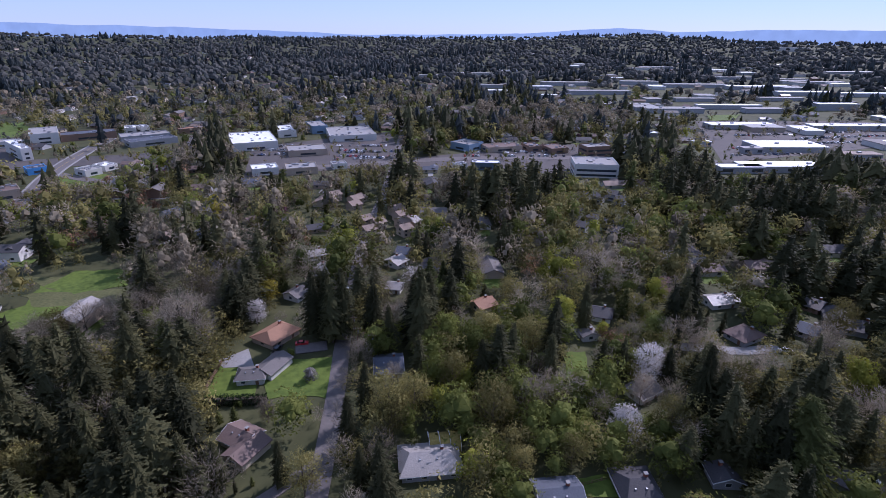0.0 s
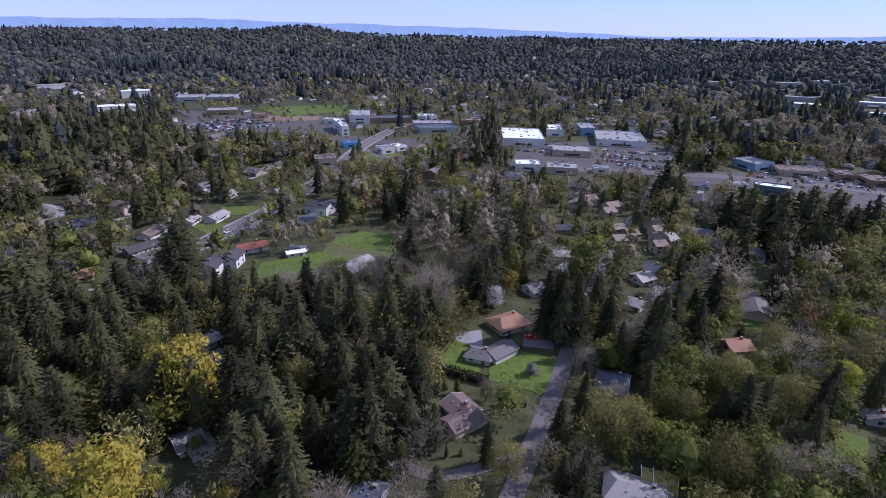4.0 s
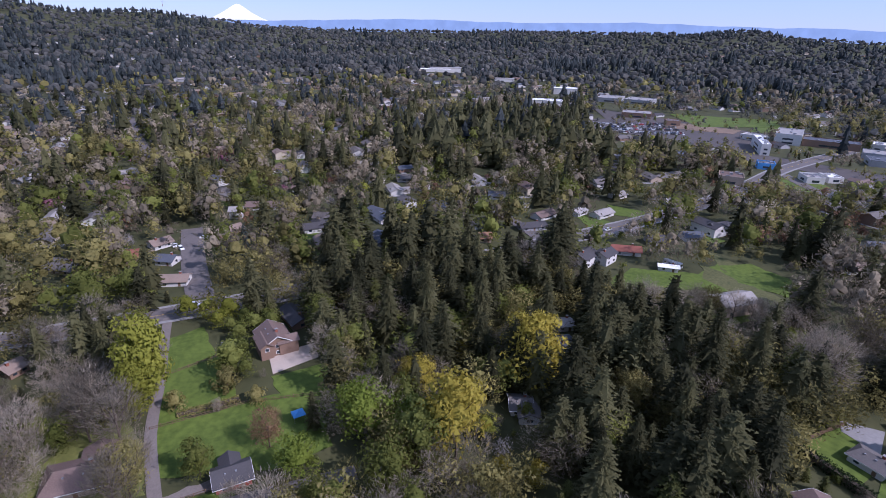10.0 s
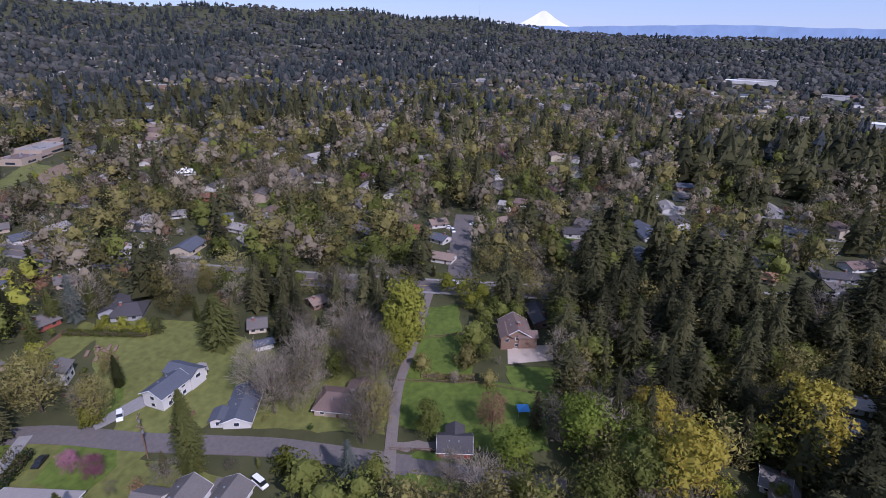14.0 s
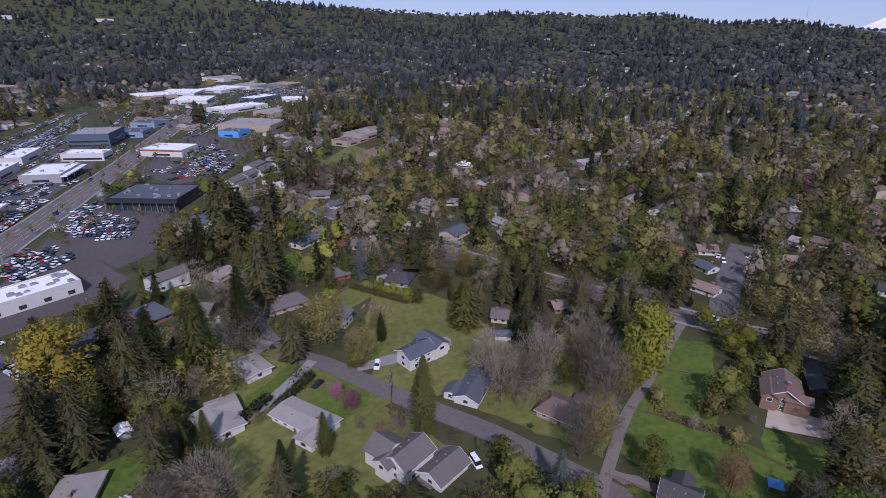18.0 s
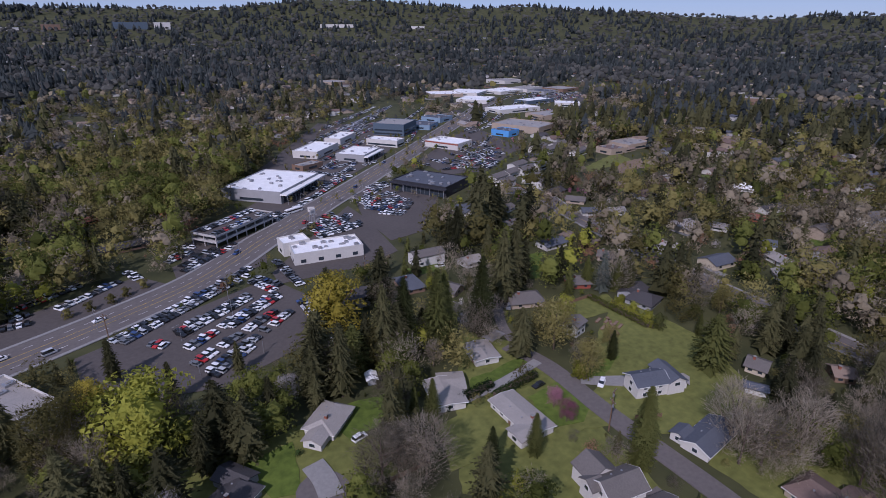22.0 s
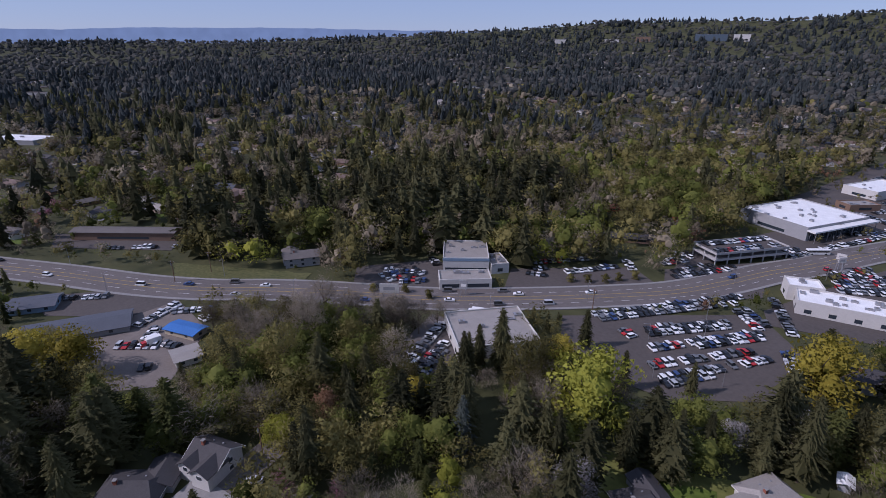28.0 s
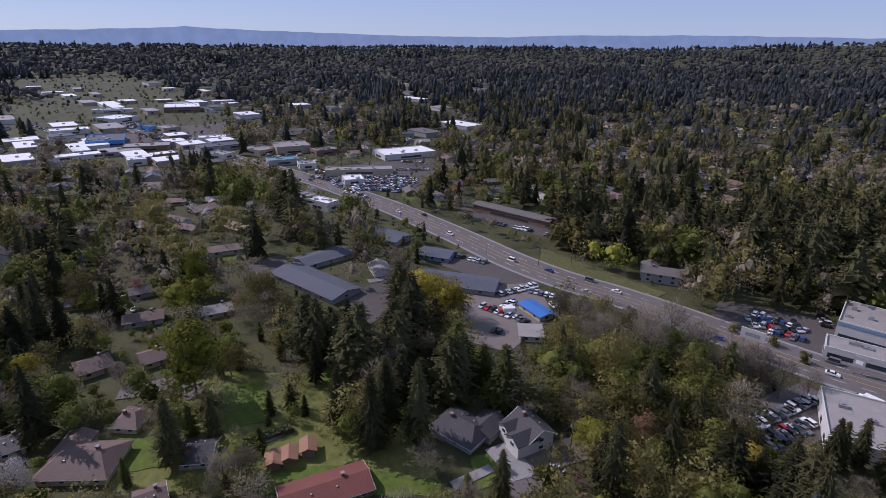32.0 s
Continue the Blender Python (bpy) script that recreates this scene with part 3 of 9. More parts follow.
def house(x, y, rot, L, W, roof="grey", wall="white", storeys=1, hip=0.0, wings=(), chimney=True, pitch=0.42, detail=2, name="house", porch=False):
    """A pitched-roof house on plan L x W. wings: rows of (x, y, rot, L, W) in the house's own axes."""
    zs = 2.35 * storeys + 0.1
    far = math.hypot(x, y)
    detail = min(detail, 2 if far < 175 else 1 if far < 300 else 0)
    t = tagged(new(name), "%s-storey %s with %s walls and a %s roof" % ("one" if storeys == 1 else "two", name.replace("_", " "), wall, HOUSE_WORDS[roof]), name.replace("_", " "), "houses" if name == "house" else name.replace("_", " ") + "s")
    t.matrix_world = pose(x, y, land(x, y), 0, 0, rot)
    mark(footprint(x, y, rot, L + 3, W + 3), 3)
    rise = W / 2 * pitch
    wm, rm = wall_mat(wall), roof_mat(roof)
    piece("wall", gable_walls(L, W, zs, rise, hip), wm, t)
    piece("roof", gable_roof(L, W, zs, rise, 0.7, 0.2, hip), rm, t)
    if detail > 1:
        piece("edge_trim", edge_trim(L, W, zs, rise, 0.7, hip), white_paint, t, "white painted eaves and verge boards")
    for (wx, wy, wr, wl, ww) in wings:
        up = min(rise, ww / 2 * pitch)
        piece("wing_wall", shifted(gable_walls(wl, ww, zs - 0.03, up), wx, wy, 0, wr), wm, t)
        piece("wing_roof", shifted(gable_roof(wl, ww, zs - 0.03, up), wx, wy, 0, wr), rm, t)
        c, s = math.cos(radians(rot)), math.sin(radians(rot))
        mark(footprint(x + wx * c - wy * s, y + wx * s + wy * c, rot + wr, wl + 3, ww + 3), 3)
        if detail > 1:
            cw, sw = math.cos(radians(wr)), math.sin(radians(wr))
            for e in (-1, 1):
                window(t, wx + cw * e * wl / 2, wy + sw * e * wl / 2, zs - 1.05, min(2.0, ww * 0.3), 1.1, wr + (0 if e > 0 else 180))
    if detail > 0:
        n = max(2, int(L / 3.6)) if detail > 1 else 2 + (L > 14)
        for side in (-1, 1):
            for st in range(storeys):
                for k in range(n):
                    px = -L / 2 + L * (k + 0.5) / n
                    if side < 0 and st == 0 and k == n // 2:
                        door = piece("door", box_data(px - 0.5, -W / 2 - 0.08, 0.1, px + 0.5, -W / 2 + 0.02, 2.15), timber, t)
                        if detail > 1:
                            piece("handle", box_data(px + 0.32, -W / 2 - 0.14, 1.0, px + 0.4, -W / 2 - 0.07, 1.15), metal, door)
                    else:
                        window(t, px, side * W / 2, 1.45 + 2.35 * st, 1.3, 1.1, 90 * side)
        for e in (-1, 1):
            for st in range(storeys):
                window(t, e * L / 2, 0, 1.45 + 2.35 * st, 1.4, 1.1, 0 if e > 0 else 180)
    if detail == 0 and name != "shed":
        for side in (-1, 1):
            window(t, 0, side * W / 2, 1.7, L * 0.5, 1.2, 90 * side)
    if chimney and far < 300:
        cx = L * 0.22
        stack = piece("chimney", box_data(cx - 0.4, 0.3, zs, cx + 0.4, 1.1, zs + rise + 0.9), brick, t)
        piece("chimney_cap", box_data(cx - 0.5, 0.2, zs + rise + 0.9, cx + 0.5, 1.2, zs + rise + 1.05), concrete, stack)
    if detail > 1:
        for k in range(2):
            px, py = L * (0.12 - 0.3 * k), -W * 0.2
            zr = zs + rise * (1 - abs(py) / (W / 2)) + 0.1
            piece("roof_vent", box_data(px - 0.2, py - 0.2, zr - 0.1, px + 0.2, py + 0.2, zr + 0.35), metal, t)
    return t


def commercial(x, y, rot, L, W, h, roof="white", wall="white", label="", bays=0, units=5, parapet=0.7, glassy=False, band="", name="commercial_building"):
    """A flat-roofed building with a parapet, shop windows along its fronts and plant on the roof."""
    t = tagged(new(name), label or "flat-roofed %s commercial building with a %s roof" % (wall, HOUSE_WORDS[roof].replace(" shingle", "")), "building", "commercial buildings")
    t.matrix_world = pose(x, y, land(x, y), 0, 0, rot)
    mark(footprint(x, y, rot, L + 4, W + 4), 4)
    wm, rm = wall_mat(wall), roof_mat(roof)
    piece("wall", box_data(-L / 2, -W / 2, -0.5, L / 2, W / 2, h - 0.02), wm, t)
    piece("roof", box_data(-L / 2 + 0.3, -W / 2 + 0.3, h - 0.3, L / 2 - 0.3, W / 2 - 0.3, h + 0.05), rm, t)
    e = 0.35
    for data in (box_data(-L / 2, -W / 2, h, L / 2, -W / 2 + e, h + parapet), box_data(-L / 2, W / 2 - e, h, L / 2, W / 2, h + parapet),
                 box_data(-L / 2, -W / 2 + e, h, -L / 2 + e, W / 2 - e, h + parapet), box_data(L / 2 - e, -W / 2 + e, h, L / 2, W / 2 - e, h + parapet)):
        piece("parapet", data, wm, t)
    R = np.random.RandomState(int(abs(x * 3 + y * 5)) % 9999)
    for k in range(units):
        ux, uy = (R.rand() - 0.5) * (L - 4), (R.rand() - 0.5) * (W - 4)
        a, b, c = 0.6 + R.rand() * 1.0, 0.5 + R.rand() * 0.7, 0.6 + R.rand() * 0.8
        u = piece("roof_unit", box_data(ux - a, uy - b, h + 0.03, ux + a, uy + b, h + c), metal, t)
        if math.hypot(x, y) < 320:
            piece("vent_hood", box_data(ux - a * 0.4, uy - b * 0.4, h + c, ux + a * 0.4, uy + b * 0.4, h + c + 0.25), concrete, u)
    for side, span, depth, face in ((-1, L, W, -90), (1, L, W, 90), (-1, W, L, 180), (1, W, L, 0)):
        far = math.hypot(x, y)
        if far > 320 or glassy or side < 0:
            for st in range(max(1, int(h / 4.2))):
                ww, cz = span * (0.9 if glassy else 0.4), 2.0 + st * 3.7
                if abs(face) == 90:
                    window(t, 0, side * depth / 2, cz, ww, 1.7, face, metal)
                else:
                    window(t, side * depth / 2, 0, cz, ww, 1.7, face, metal)
            continue
        n = max(1, int(span / (3.6 if glassy else 8.0)))
        for st in range(max(1, int(h / 4.2))):
            for k in range(n):
                p = -span / 2 + span * (k + 0.5) / n
                ww, hh = (2.7, 2.6) if glassy else (2.6, 1.7)
                if abs(face) == 90:
                    window(t, p, side * depth / 2, 1.9 + st * 3.7, ww, hh, face, metal)
                else:
                    window(t, side * depth / 2, p, 1.9 + st * 3.7, ww, hh, face, metal)
    if band:
        for data in (box_data(-L / 2 - 0.15, -W / 2 - 0.15, h - 1.1, L / 2 + 0.15, -W / 2 - 0.02, h + 0.2), box_data(-L / 2 - 0.15, W / 2 + 0.02, h - 1.1, L / 2 + 0.15, W / 2 + 0.15, h + 0.2)):
            piece("fascia", data, wall_mat(band), t, band + " painted fascia band")
    return t


def showroom_front(t, L, W, h, side, depth=4.0, pale=True):
    """A glazed front with mullions under a projecting canopy along one long side of a building."""
    y0 = side * W / 2
    a, b = sorted((y0 + side * 0.02, y0 + side * 0.5))
    front = piece("glass_front", box_data(-L * 0.46, a, 0.1, L * 0.46, b, h - 1.6), glass, t, "dark glazed shop front")
    n = int(L / 4)
    c, d = sorted((y0 + side * 0.5, y0 + side * 0.62))
    for k in range(n + 1):
        px = -L * 0.46 + L * 0.92 * k / n
        piece("mullion", box_data(px - 0.09, c, 0.1, px + 0.09, d, h - 1.6), metal, front)
    a, b = sorted((y0 + side * 0.02, y0 + side * depth))
    piece("canopy", box_data(-L / 2 - 0.8, a, h - 1.5, L / 2 + 0.8, b, h - 0.7), white_paint if pale else wall_mat("black"), t, "white projecting canopy" if pale else "dark projecting canopy")
    for k in range(max(2, n // 2)):
        px = -L / 2 + 0.5 + (L - 1) * k / (max(2, n // 2) - 1)
        piece("canopy_post", box_data(px - 0.14, b - 0.5 if side > 0 else a + 0.22, -0.2, px + 0.14, b - 0.22 if side > 0 else a + 0.5, h - 1.5), metal, t)


def parking_deck(x, y, rot, L, W):
    """An open two-level deck: slabs on columns, with low walls round each level."""
    t = tagged(new("parking_deck"), "open grey concrete parking deck with cars on its roof", "parking deck")
    t.matrix_world = pose(x, y, 0.1, 0, 0, rot)
    mark(footprint(x, y, rot, L + 4, W + 4), 4)
    pale = mat("deck_concrete", (0.40, 0.39, 0.37), vary=0.12, scale=0.2, fine=1.5)
    for z in (3.2, 6.4):
        piece("deck", box_data(-L / 2, -W / 2, z - 0.3, L / 2, W / 2, z), new_asphalt if z > 6 else pale, t)
        for d in (box_data(-L / 2 - 0.2, -W / 2 - 0.2, z - 0.4, L / 2 + 0.2, -W / 2, z + 0.8), box_data(-L / 2 - 0.2, W / 2, z - 0.4, L / 2 + 0.2, W / 2 + 0.2, z + 0.8),
                  box_data(-L / 2 - 0.2, -W / 2, z - 0.4, -L / 2, W / 2, z + 0.8), box_data(L / 2, -W / 2, z - 0.4, L / 2 + 0.2, W / 2, z + 0.8)):
            piece("parapet", d, pale, t)
    n = int(L / 7)
    for k in range(n + 1):
        px = -L / 2 + 0.3 + (L - 0.6) * k / n
        for py in (-W / 2 + 0.3, 0, W / 2 - 0.3):
            piece("column", box_data(px - 0.25, py - 0.25, -0.4, px + 0.25, py + 0.25, 6.1), pale, t)
    piece("core_wall", box_data(-L / 2 + 1.5, -0.15, -0.4, L / 2 - 1.5, 0.15, 6.1), wall_mat("grey"), t)


# ---- cars ----
CAR_PAINT = {"white": (0.74, 0.74, 0.73), "silver": (0.42, 0.43, 0.44), "grey": (0.13, 0.135, 0.14), "black": (0.014, 0.014, 0.016), "blue": (0.03, 0.06, 0.16), "red": (0.40, 0.02, 0.02), "green": (0.02, 0.20, 0.14)}


def car_section(prof, half, inset=0.0):
    V, Fc = [], []
    n = len(prof)
    for s in (-1, 1):
        V += [(x, s * (half - inset * (1 if z > 0.95 else 0)), z) for x, z in prof]
    Fc.append(tuple(range(n)))
    Fc.append(tuple(range(2 * n - 1, n - 1, -1)))
    Fc += [(i, i + n, (i + 1) % n + n, (i + 1) % n) for i in range(n)]
    return V, Fc


CAR_MESH = {}


def car_meshes(style, colour):
    key = (style, colour)
    if key not in CAR_MESH:
        tall = {"sedan": 1.45, "suv": 1.72, "van": 2.05}[style]
        paint = mat("car_paint_" + colour, CAR_PAINT[colour], rough=0.28, vary=0.05, spec=0.6)
        low = [(-2.25, 0.32), (2.2, 0.32), (2.28, 0.62), (2.1, 0.80), (1.1, 0.95), (-1.9 if style == "sedan" else -2.2, 0.98), (-2.28, 0.85)]
        if style == "sedan":
            top = [(0.95, 0.94), (0.35, tall), (-1.0, tall), (-1.75, 0.97)]
        elif style == "suv":
            top = [(1.05, 0.94), (0.45, tall), (-1.9, tall), (-2.2, 0.97)]
        else:
            top = [(1.6, 0.94), (1.15, tall), (-2.1, tall), (-2.24, 0.97)]
        body = mesh_of("body", *car_section(low, 0.9), paint)
        cabin = mesh_of("cabin_glass", *car_section(top, 0.84, 0.1), car_glass)
        (xa, za), (xb, zb) = top[1], top[2]
        roofp = mesh_of("roof_panel", *box_data(xb - 0.05, -0.72, za - 0.03, xa + 0.05, 0.72, za + 0.05), paint)
        w = tube([(0, 0, 0), (0, 0, 0.22)], [0.33, 0.33], 10)
        wv = [(x, z, y) for x, y, z in w[0]] + [(0, 0, 0), (0, 0.22, 0)]
        wf = [q[::-1] for q in w[1]] + [(20, k, (k + 1) % 10) for k in range(10)] + [(21, 10 + (k + 1) % 10, 10 + k) for k in range(10)]
        wheel = CAR_MESH.setdefault("wheel", mesh_of("wheel", wv, wf, rubber))
        CAR_MESH[key] = (body, cabin, roofp, wheel)
    return CAR_MESH[key]


CAR_COUNT = [0]
LOOSE_CARS = []


def car(x, y, rot, colour="white", style="sedan", z=None, things=True):
    body, cabin, roofp, wheel = car_meshes(style, colour)
    z = land(x, y) + 0.12 if z is None else z
    if math.hypot(x, y) > 235 or CAR_COUNT[0] > 195:
        LOOSE_CARS.append((x, y, z, rot, body, cabin, roofp))
        return None
    CAR_COUNT[0] += 1
    t = tagged(new("car"), "%s %s parked or standing on asphalt" % (colour, {"sedan": "saloon car", "suv": "sport utility car", "van": "van"}[style]), "car", "cars")
    t.matrix_world = pose(x, y, z, 0, 0, rot)
    b = piece("body", body, None, t)
    piece("cabin_glass", cabin, None, t)
    piece("roof_panel", roofp, None, t)
    for wx in (-1.4, 1.4):
        for wy in (-0.92, 0.70):
            o = piece("wheel", wheel, None, t)
            o.location = (wx, wy, 0.33)
    return t


def pick_colour(R):
    return ("white", "black", "grey", "silver", "black", "white", "black", "grey", "white", "black", "silver", "white", "black", "grey", "blue", "silver", "grey", "black", "white", "red")[R.randint(20)]


AVENUE = [(99, -186), (75.5, -197.5), (38, -218.5), (6.5, -239), (-20, -265.4), (-58.3, -307), (-112.5, -366.2), (-194.7, -454.4), (-343.5, -621.2), (-520, -800)]


def on_avenue(x, y, room=11.5):
    for (xa, ya), (xb, yb) in zip(AVENUE, AVENUE[1:]):
        dx, dy = xb - xa, yb - ya
        u = min(1, max(0, ((x - xa) * dx + (y - ya) * dy) / (dx * dx + dy * dy)))
        if math.hypot(x - xa - u * dx, y - ya - u * dy) < room:
            return True
    return False


def row(x0, y0, x1, y1, n, turn, R, gaps=0.06, z=None, kinds=("sedan", "suv")):
    """Cars parked side by side from one point to another, each turned that way."""
    for k in range(n):
        if R.rand() < gaps:
            continue
        u = (k + 0.5) / n
        px, py = x0 + (x1 - x0) * u, y0 + (y1 - y0) * u
        if z is None and (on_avenue(px, py) or state(px, py) == 4):
            continue
        car(x0 + (x1 - x0) * u + R.normal() * 0.1, y0 + (y1 - y0) * u + R.normal() * 0.1, turn + R.normal() * 2 + (180 if R.rand() < 0.4 else 0), pick_colour(R), kinds[R.randint(len(kinds))], z)


def loose_cars():
    """The cars past those that can be told apart, joined by material."""
    by = {}
    for x, y, z, rot, *meshes in LOOSE_CARS:
        m = pose(x, y, z, 0, 0, rot)
        for me in meshes:
            by.setdefault(me.materials[0], []).append(([tuple(m @ v.co) for v in me.vertices], [tuple(p.vertices) for p in me.polygons]))
    for material, parts in by.items():
        tagged(new("parked_cars", mesh_of("parked_cars", *merge(*parts), material)), "many parked cars in rows on asphalt lots", "cars", kind="stuff")


# ---- garden and street things ----
def hedge(x0, y0, x1, y1, h, w, colour="hedge"):
    """A clipped hedge: a leafy wall with an uneven face."""
    R = np.random.RandomState(int(abs(x0 * 7 + y1 * 3)) % 9999)
    L = math.hypot(x1 - x0, y1 - y0)
    n = int(L * (2 * h + w) * 14)
    P = []
    for k in range(n):
        u, v = R.rand() * L, R.rand() * (2 * h + w)
        if v < h:
            c, nn = np.array([u, -w / 2, v]), np.array([0, -1.0, 0.2])
        elif v < h + w:
            c, nn = np.array([u, v - h - w / 2, h]), np.array([0, 0, 1.0])
        else:
            c, nn = np.array([u, w / 2, 2 * h + w - v]), np.array([0, 1.0, 0.2])
        c = c + nn * 0.25 * R.normal()
        d = R.normal(size=(3, 3)) * 0.22
        P += [c + d[0], c + d[1], c + d[2]]
    t = tagged(new("hedge"), "dense %s hedge beside a lawn" % ("dark green clipped" if colour == "hedge" else "yellow-green"), "hedge", "hedges")
    t.matrix_world = pose(x0, y0, 0, 0, 0, math.degrees(math.atan2(y1 - y0, x1 - x0)))
    piece("stem", box_data(0, -w * 0.3, -0.1, L, w * 0.3, h * 0.8), bark, t)
    piece("foliage", fast_mesh("foliage", np.array(P), np.arange(len(P)).reshape(-1, 3), leaf("leaf_" + colour, *LEAF[colour])), None, t)


def fence(x0, y0, x1, y1, h=1.2, solid=False):
    L = math.hypot(x1 - x0, y1 - y0)
    t = tagged(new("fence"), "weathered wooden %s fence" % ("board" if solid else "post and rail"), "fence", "fences")
    t.matrix_world = pose(x0, y0, 0, 0, 0, math.degrees(math.atan2(y1 - y0, x1 - x0)))
    n = max(2, int(L / 2.6))
    for k in range(n + 1):
        piece("post", box_data(L * k / n - 0.07, -0.07, -0.2, L * k / n + 0.07, 0.07, h + 0.1), timber, t)
    for z in ((0.05, h) if solid else (0.35, h * 0.8)):
        if solid:
            if z < 0.1:
                for k in range(n):
                    piece("board", box_data(L * k / n + 0.08, -0.03, 0.1, L * (k + 1) / n - 0.08, 0.03, h), timber, t)
        else:
            piece("rail", box_data(0, -0.1, z, L, -0.07, z + 0.13), timber, t)


def utility_pole(x, y, rot, h=11.0):
    t = tagged(new("utility_pole"), "tall brown wooden utility pole with a cross-arm", "pole", "utility poles")
    t.matrix_world = pose(x, y, 0, 0, 0, rot)
    piece("post", tube([(0, 0, -0.5), (0, 0, h)], [0.2, 0.13], 8), timber, t)
    arm = piece("cross_arm", box_data(-1.3, -0.08, h - 1.0, 1.3, 0.08, h - 0.8), timber, t)
    for px in (-1.15, -0.4, 0.4, 1.15):
        piece("insulator", box_data(px - 0.07, -0.07, h - 0.8, px + 0.07, 0.07, h - 0.5), metal, arm)
    piece("transformer", tube([(0.32, 0, h - 2.6), (0.32, 0, h - 1.6)], [0.28, 0.28], 8), metal, t)


def street_lamp(x, y, rot, h=9.0):
    t = tagged(new("street_lamp"), "slim grey metal street lamp with a curved arm", "street lamp", "street lamps")
    t.matrix_world = pose(x, y, 0.2, 0, 0, rot)
    piece("post", tube([(0, 0, -0.4), (0, 0, h)], [0.12, 0.07], 6), metal, t)
    piece("arm", box_data(0, -0.05, h - 0.1, 2.2, 0.05, h + 0.02), metal, t)
    piece("lamp_head", box_data(1.8, -0.18, h - 0.2, 2.7, 0.18, h - 0.06), concrete, t)


def pylon_sign(x, y, rot, h, w, hh, colour, label):
    t = tagged(new("sign"), label, "sign", "roadside signs")
    t.matrix_world = pose(x, y, 0.1, 0, 0, rot)
    for px in (-w * 0.3, w * 0.3):
        piece("post", box_data(px - 0.15, -0.15, -0.4, px + 0.15, 0.15, h - hh), metal, t)
    panel = piece("panel", box_data(-w / 2, -0.2, h - hh, w / 2, 0.2, h), wall_mat(colour), t)
    for k in (-1, 1):
        piece("emblem", box_data(-w * 0.3, k * 0.2 - 0.03, h - hh * 0.7, w * 0.3, k * 0.2 + 0.03, h - hh * 0.35), white_paint if colour != "white" else wall_mat("grey"), panel)


def planter(x, y, rot, L=4.0, W=1.2):
    t = tagged(new("raised_bed"), "timber raised garden bed filled with dark soil", "garden bed", "raised beds")
    t.matrix_world = pose(x, y, 0.05, 0, 0, rot)
    for d in (box_data(-L / 2, -W / 2, 0, L / 2, -W / 2 + 0.1, 0.45), box_data(-L / 2, W / 2 - 0.1, 0, L / 2, W / 2, 0.45), box_data(-L / 2, -W / 2 + 0.1, 0, -L / 2 + 0.1, W / 2 - 0.1, 0.45), box_data(L / 2 - 0.1, -W / 2 + 0.1, 0, L / 2, W / 2 - 0.1, 0.45)):
        piece("board", d, timber, t)
    piece("soil_fill", box_data(-L / 2 + 0.1, -W / 2 + 0.1, 0, L / 2 - 0.1, W / 2 - 0.1, 0.36), soil, t)


def canopy_tent(x, y, rot, w=3.2, colour="sky", label="small bright blue canopy tent on a lawn"):
    t = tagged(new("canopy_tent"), label, "tent")
    t.matrix_world = pose(x, y, 0.05, 0, 0, rot)
    for a in (-1, 1):
        for b in (-1, 1):
            piece("leg", box_data(a * w / 2 - 0.04, b * w / 2 - 0.04, 0, a * w / 2 + 0.04, b * w / 2 + 0.04, 2.1), metal, t)
    piece("canopy", gable_roof(w, w, 2.1, 0.9, 0.15, 0.05, w * 0.45), wall_mat(colour), t)


def barrel_shelter(x, y, rot, L, W):
    """A round-topped shelter: a ribbed curved cover on low side walls."""
    t = tagged(new("shelter"), "round-topped shelter with a mossy yellow cover beside a house", "shelter")
    t.matrix_world = pose(x, y, 0.05, 0, 0, rot)
    mark(footprint(x, y, rot, L + 2, W + 2), 3)
    moss = mat("mossy_cover", (0.26, 0.19, 0.03), vary=0.35, scale=0.4, fine=3, other=(0.42, 0.33, 0.10))
    arc = [(-W / 2 * math.cos(a), 1.2 + 2.6 * math.sin(a)) for a in np.linspace(0, math.pi, 13)]
    V = [(s * L / 2, y0 * k, z0 - (1 - k) * 2) for k in (1.0, 0.97) for s in (-1, 1) for y0, z0 in arc]
    piece("cover", (V, [(i, i + 1, i + 14, i + 13) for i in range(12)] + [(i + 26, i + 39, i + 40, i + 27) for i in range(12)]), moss, t)
    for s in (-1, 1):
        piece("side_wall", box_data(-L / 2, s * W / 2 - 0.1, -0.2, L / 2, s * W / 2 + 0.1, 1.25), timber, t)
    for k in range(4):
        px = -L / 2 + L * k / 3
        piece("rib", merge(*[box_data(px - 0.06, min(a[0], b[0]), min(a[1], b[1]) + 0.02, px + 0.06, max(a[0], b[0]), max(a[1], b[1]) + 0.05) for a, b in zip(arc, arc[1:])]), white_paint, t)


def bus(x, y, rot):
    t = tagged(new("bus"), "white city bus with dark windows driving along the avenue", "bus")
    t.matrix_world = pose(x, y, 0.35, 0, 0, rot)
    piece("body", merge(box_data(-6, -1.25, 0.35, 6, 1.25, 1.5), box_data(-5.95, -1.22, 2.4, 5.95, 1.22, 3.0)), white_paint, t)
    piece("window_band", box_data(-5.9, -1.2, 1.5, 5.9, 1.2, 2.4), car_glass, t)
    for px in (-3.8, 3.6):
        for py in (-1.27, 1.05):
            piece("wheel", [([(px + 0.5 * math.cos(a), py + d, 0.5 + 0.5 * math.sin(a)) for d in (0, 0.22) for a in np.arange(10) * 0.6283]), [tuple(range(10)), tuple(range(19, 9, -1))] + [(k, k + 10, (k + 1) % 10 + 10, (k + 1) % 10) for k in range(10)]], rubber, t)


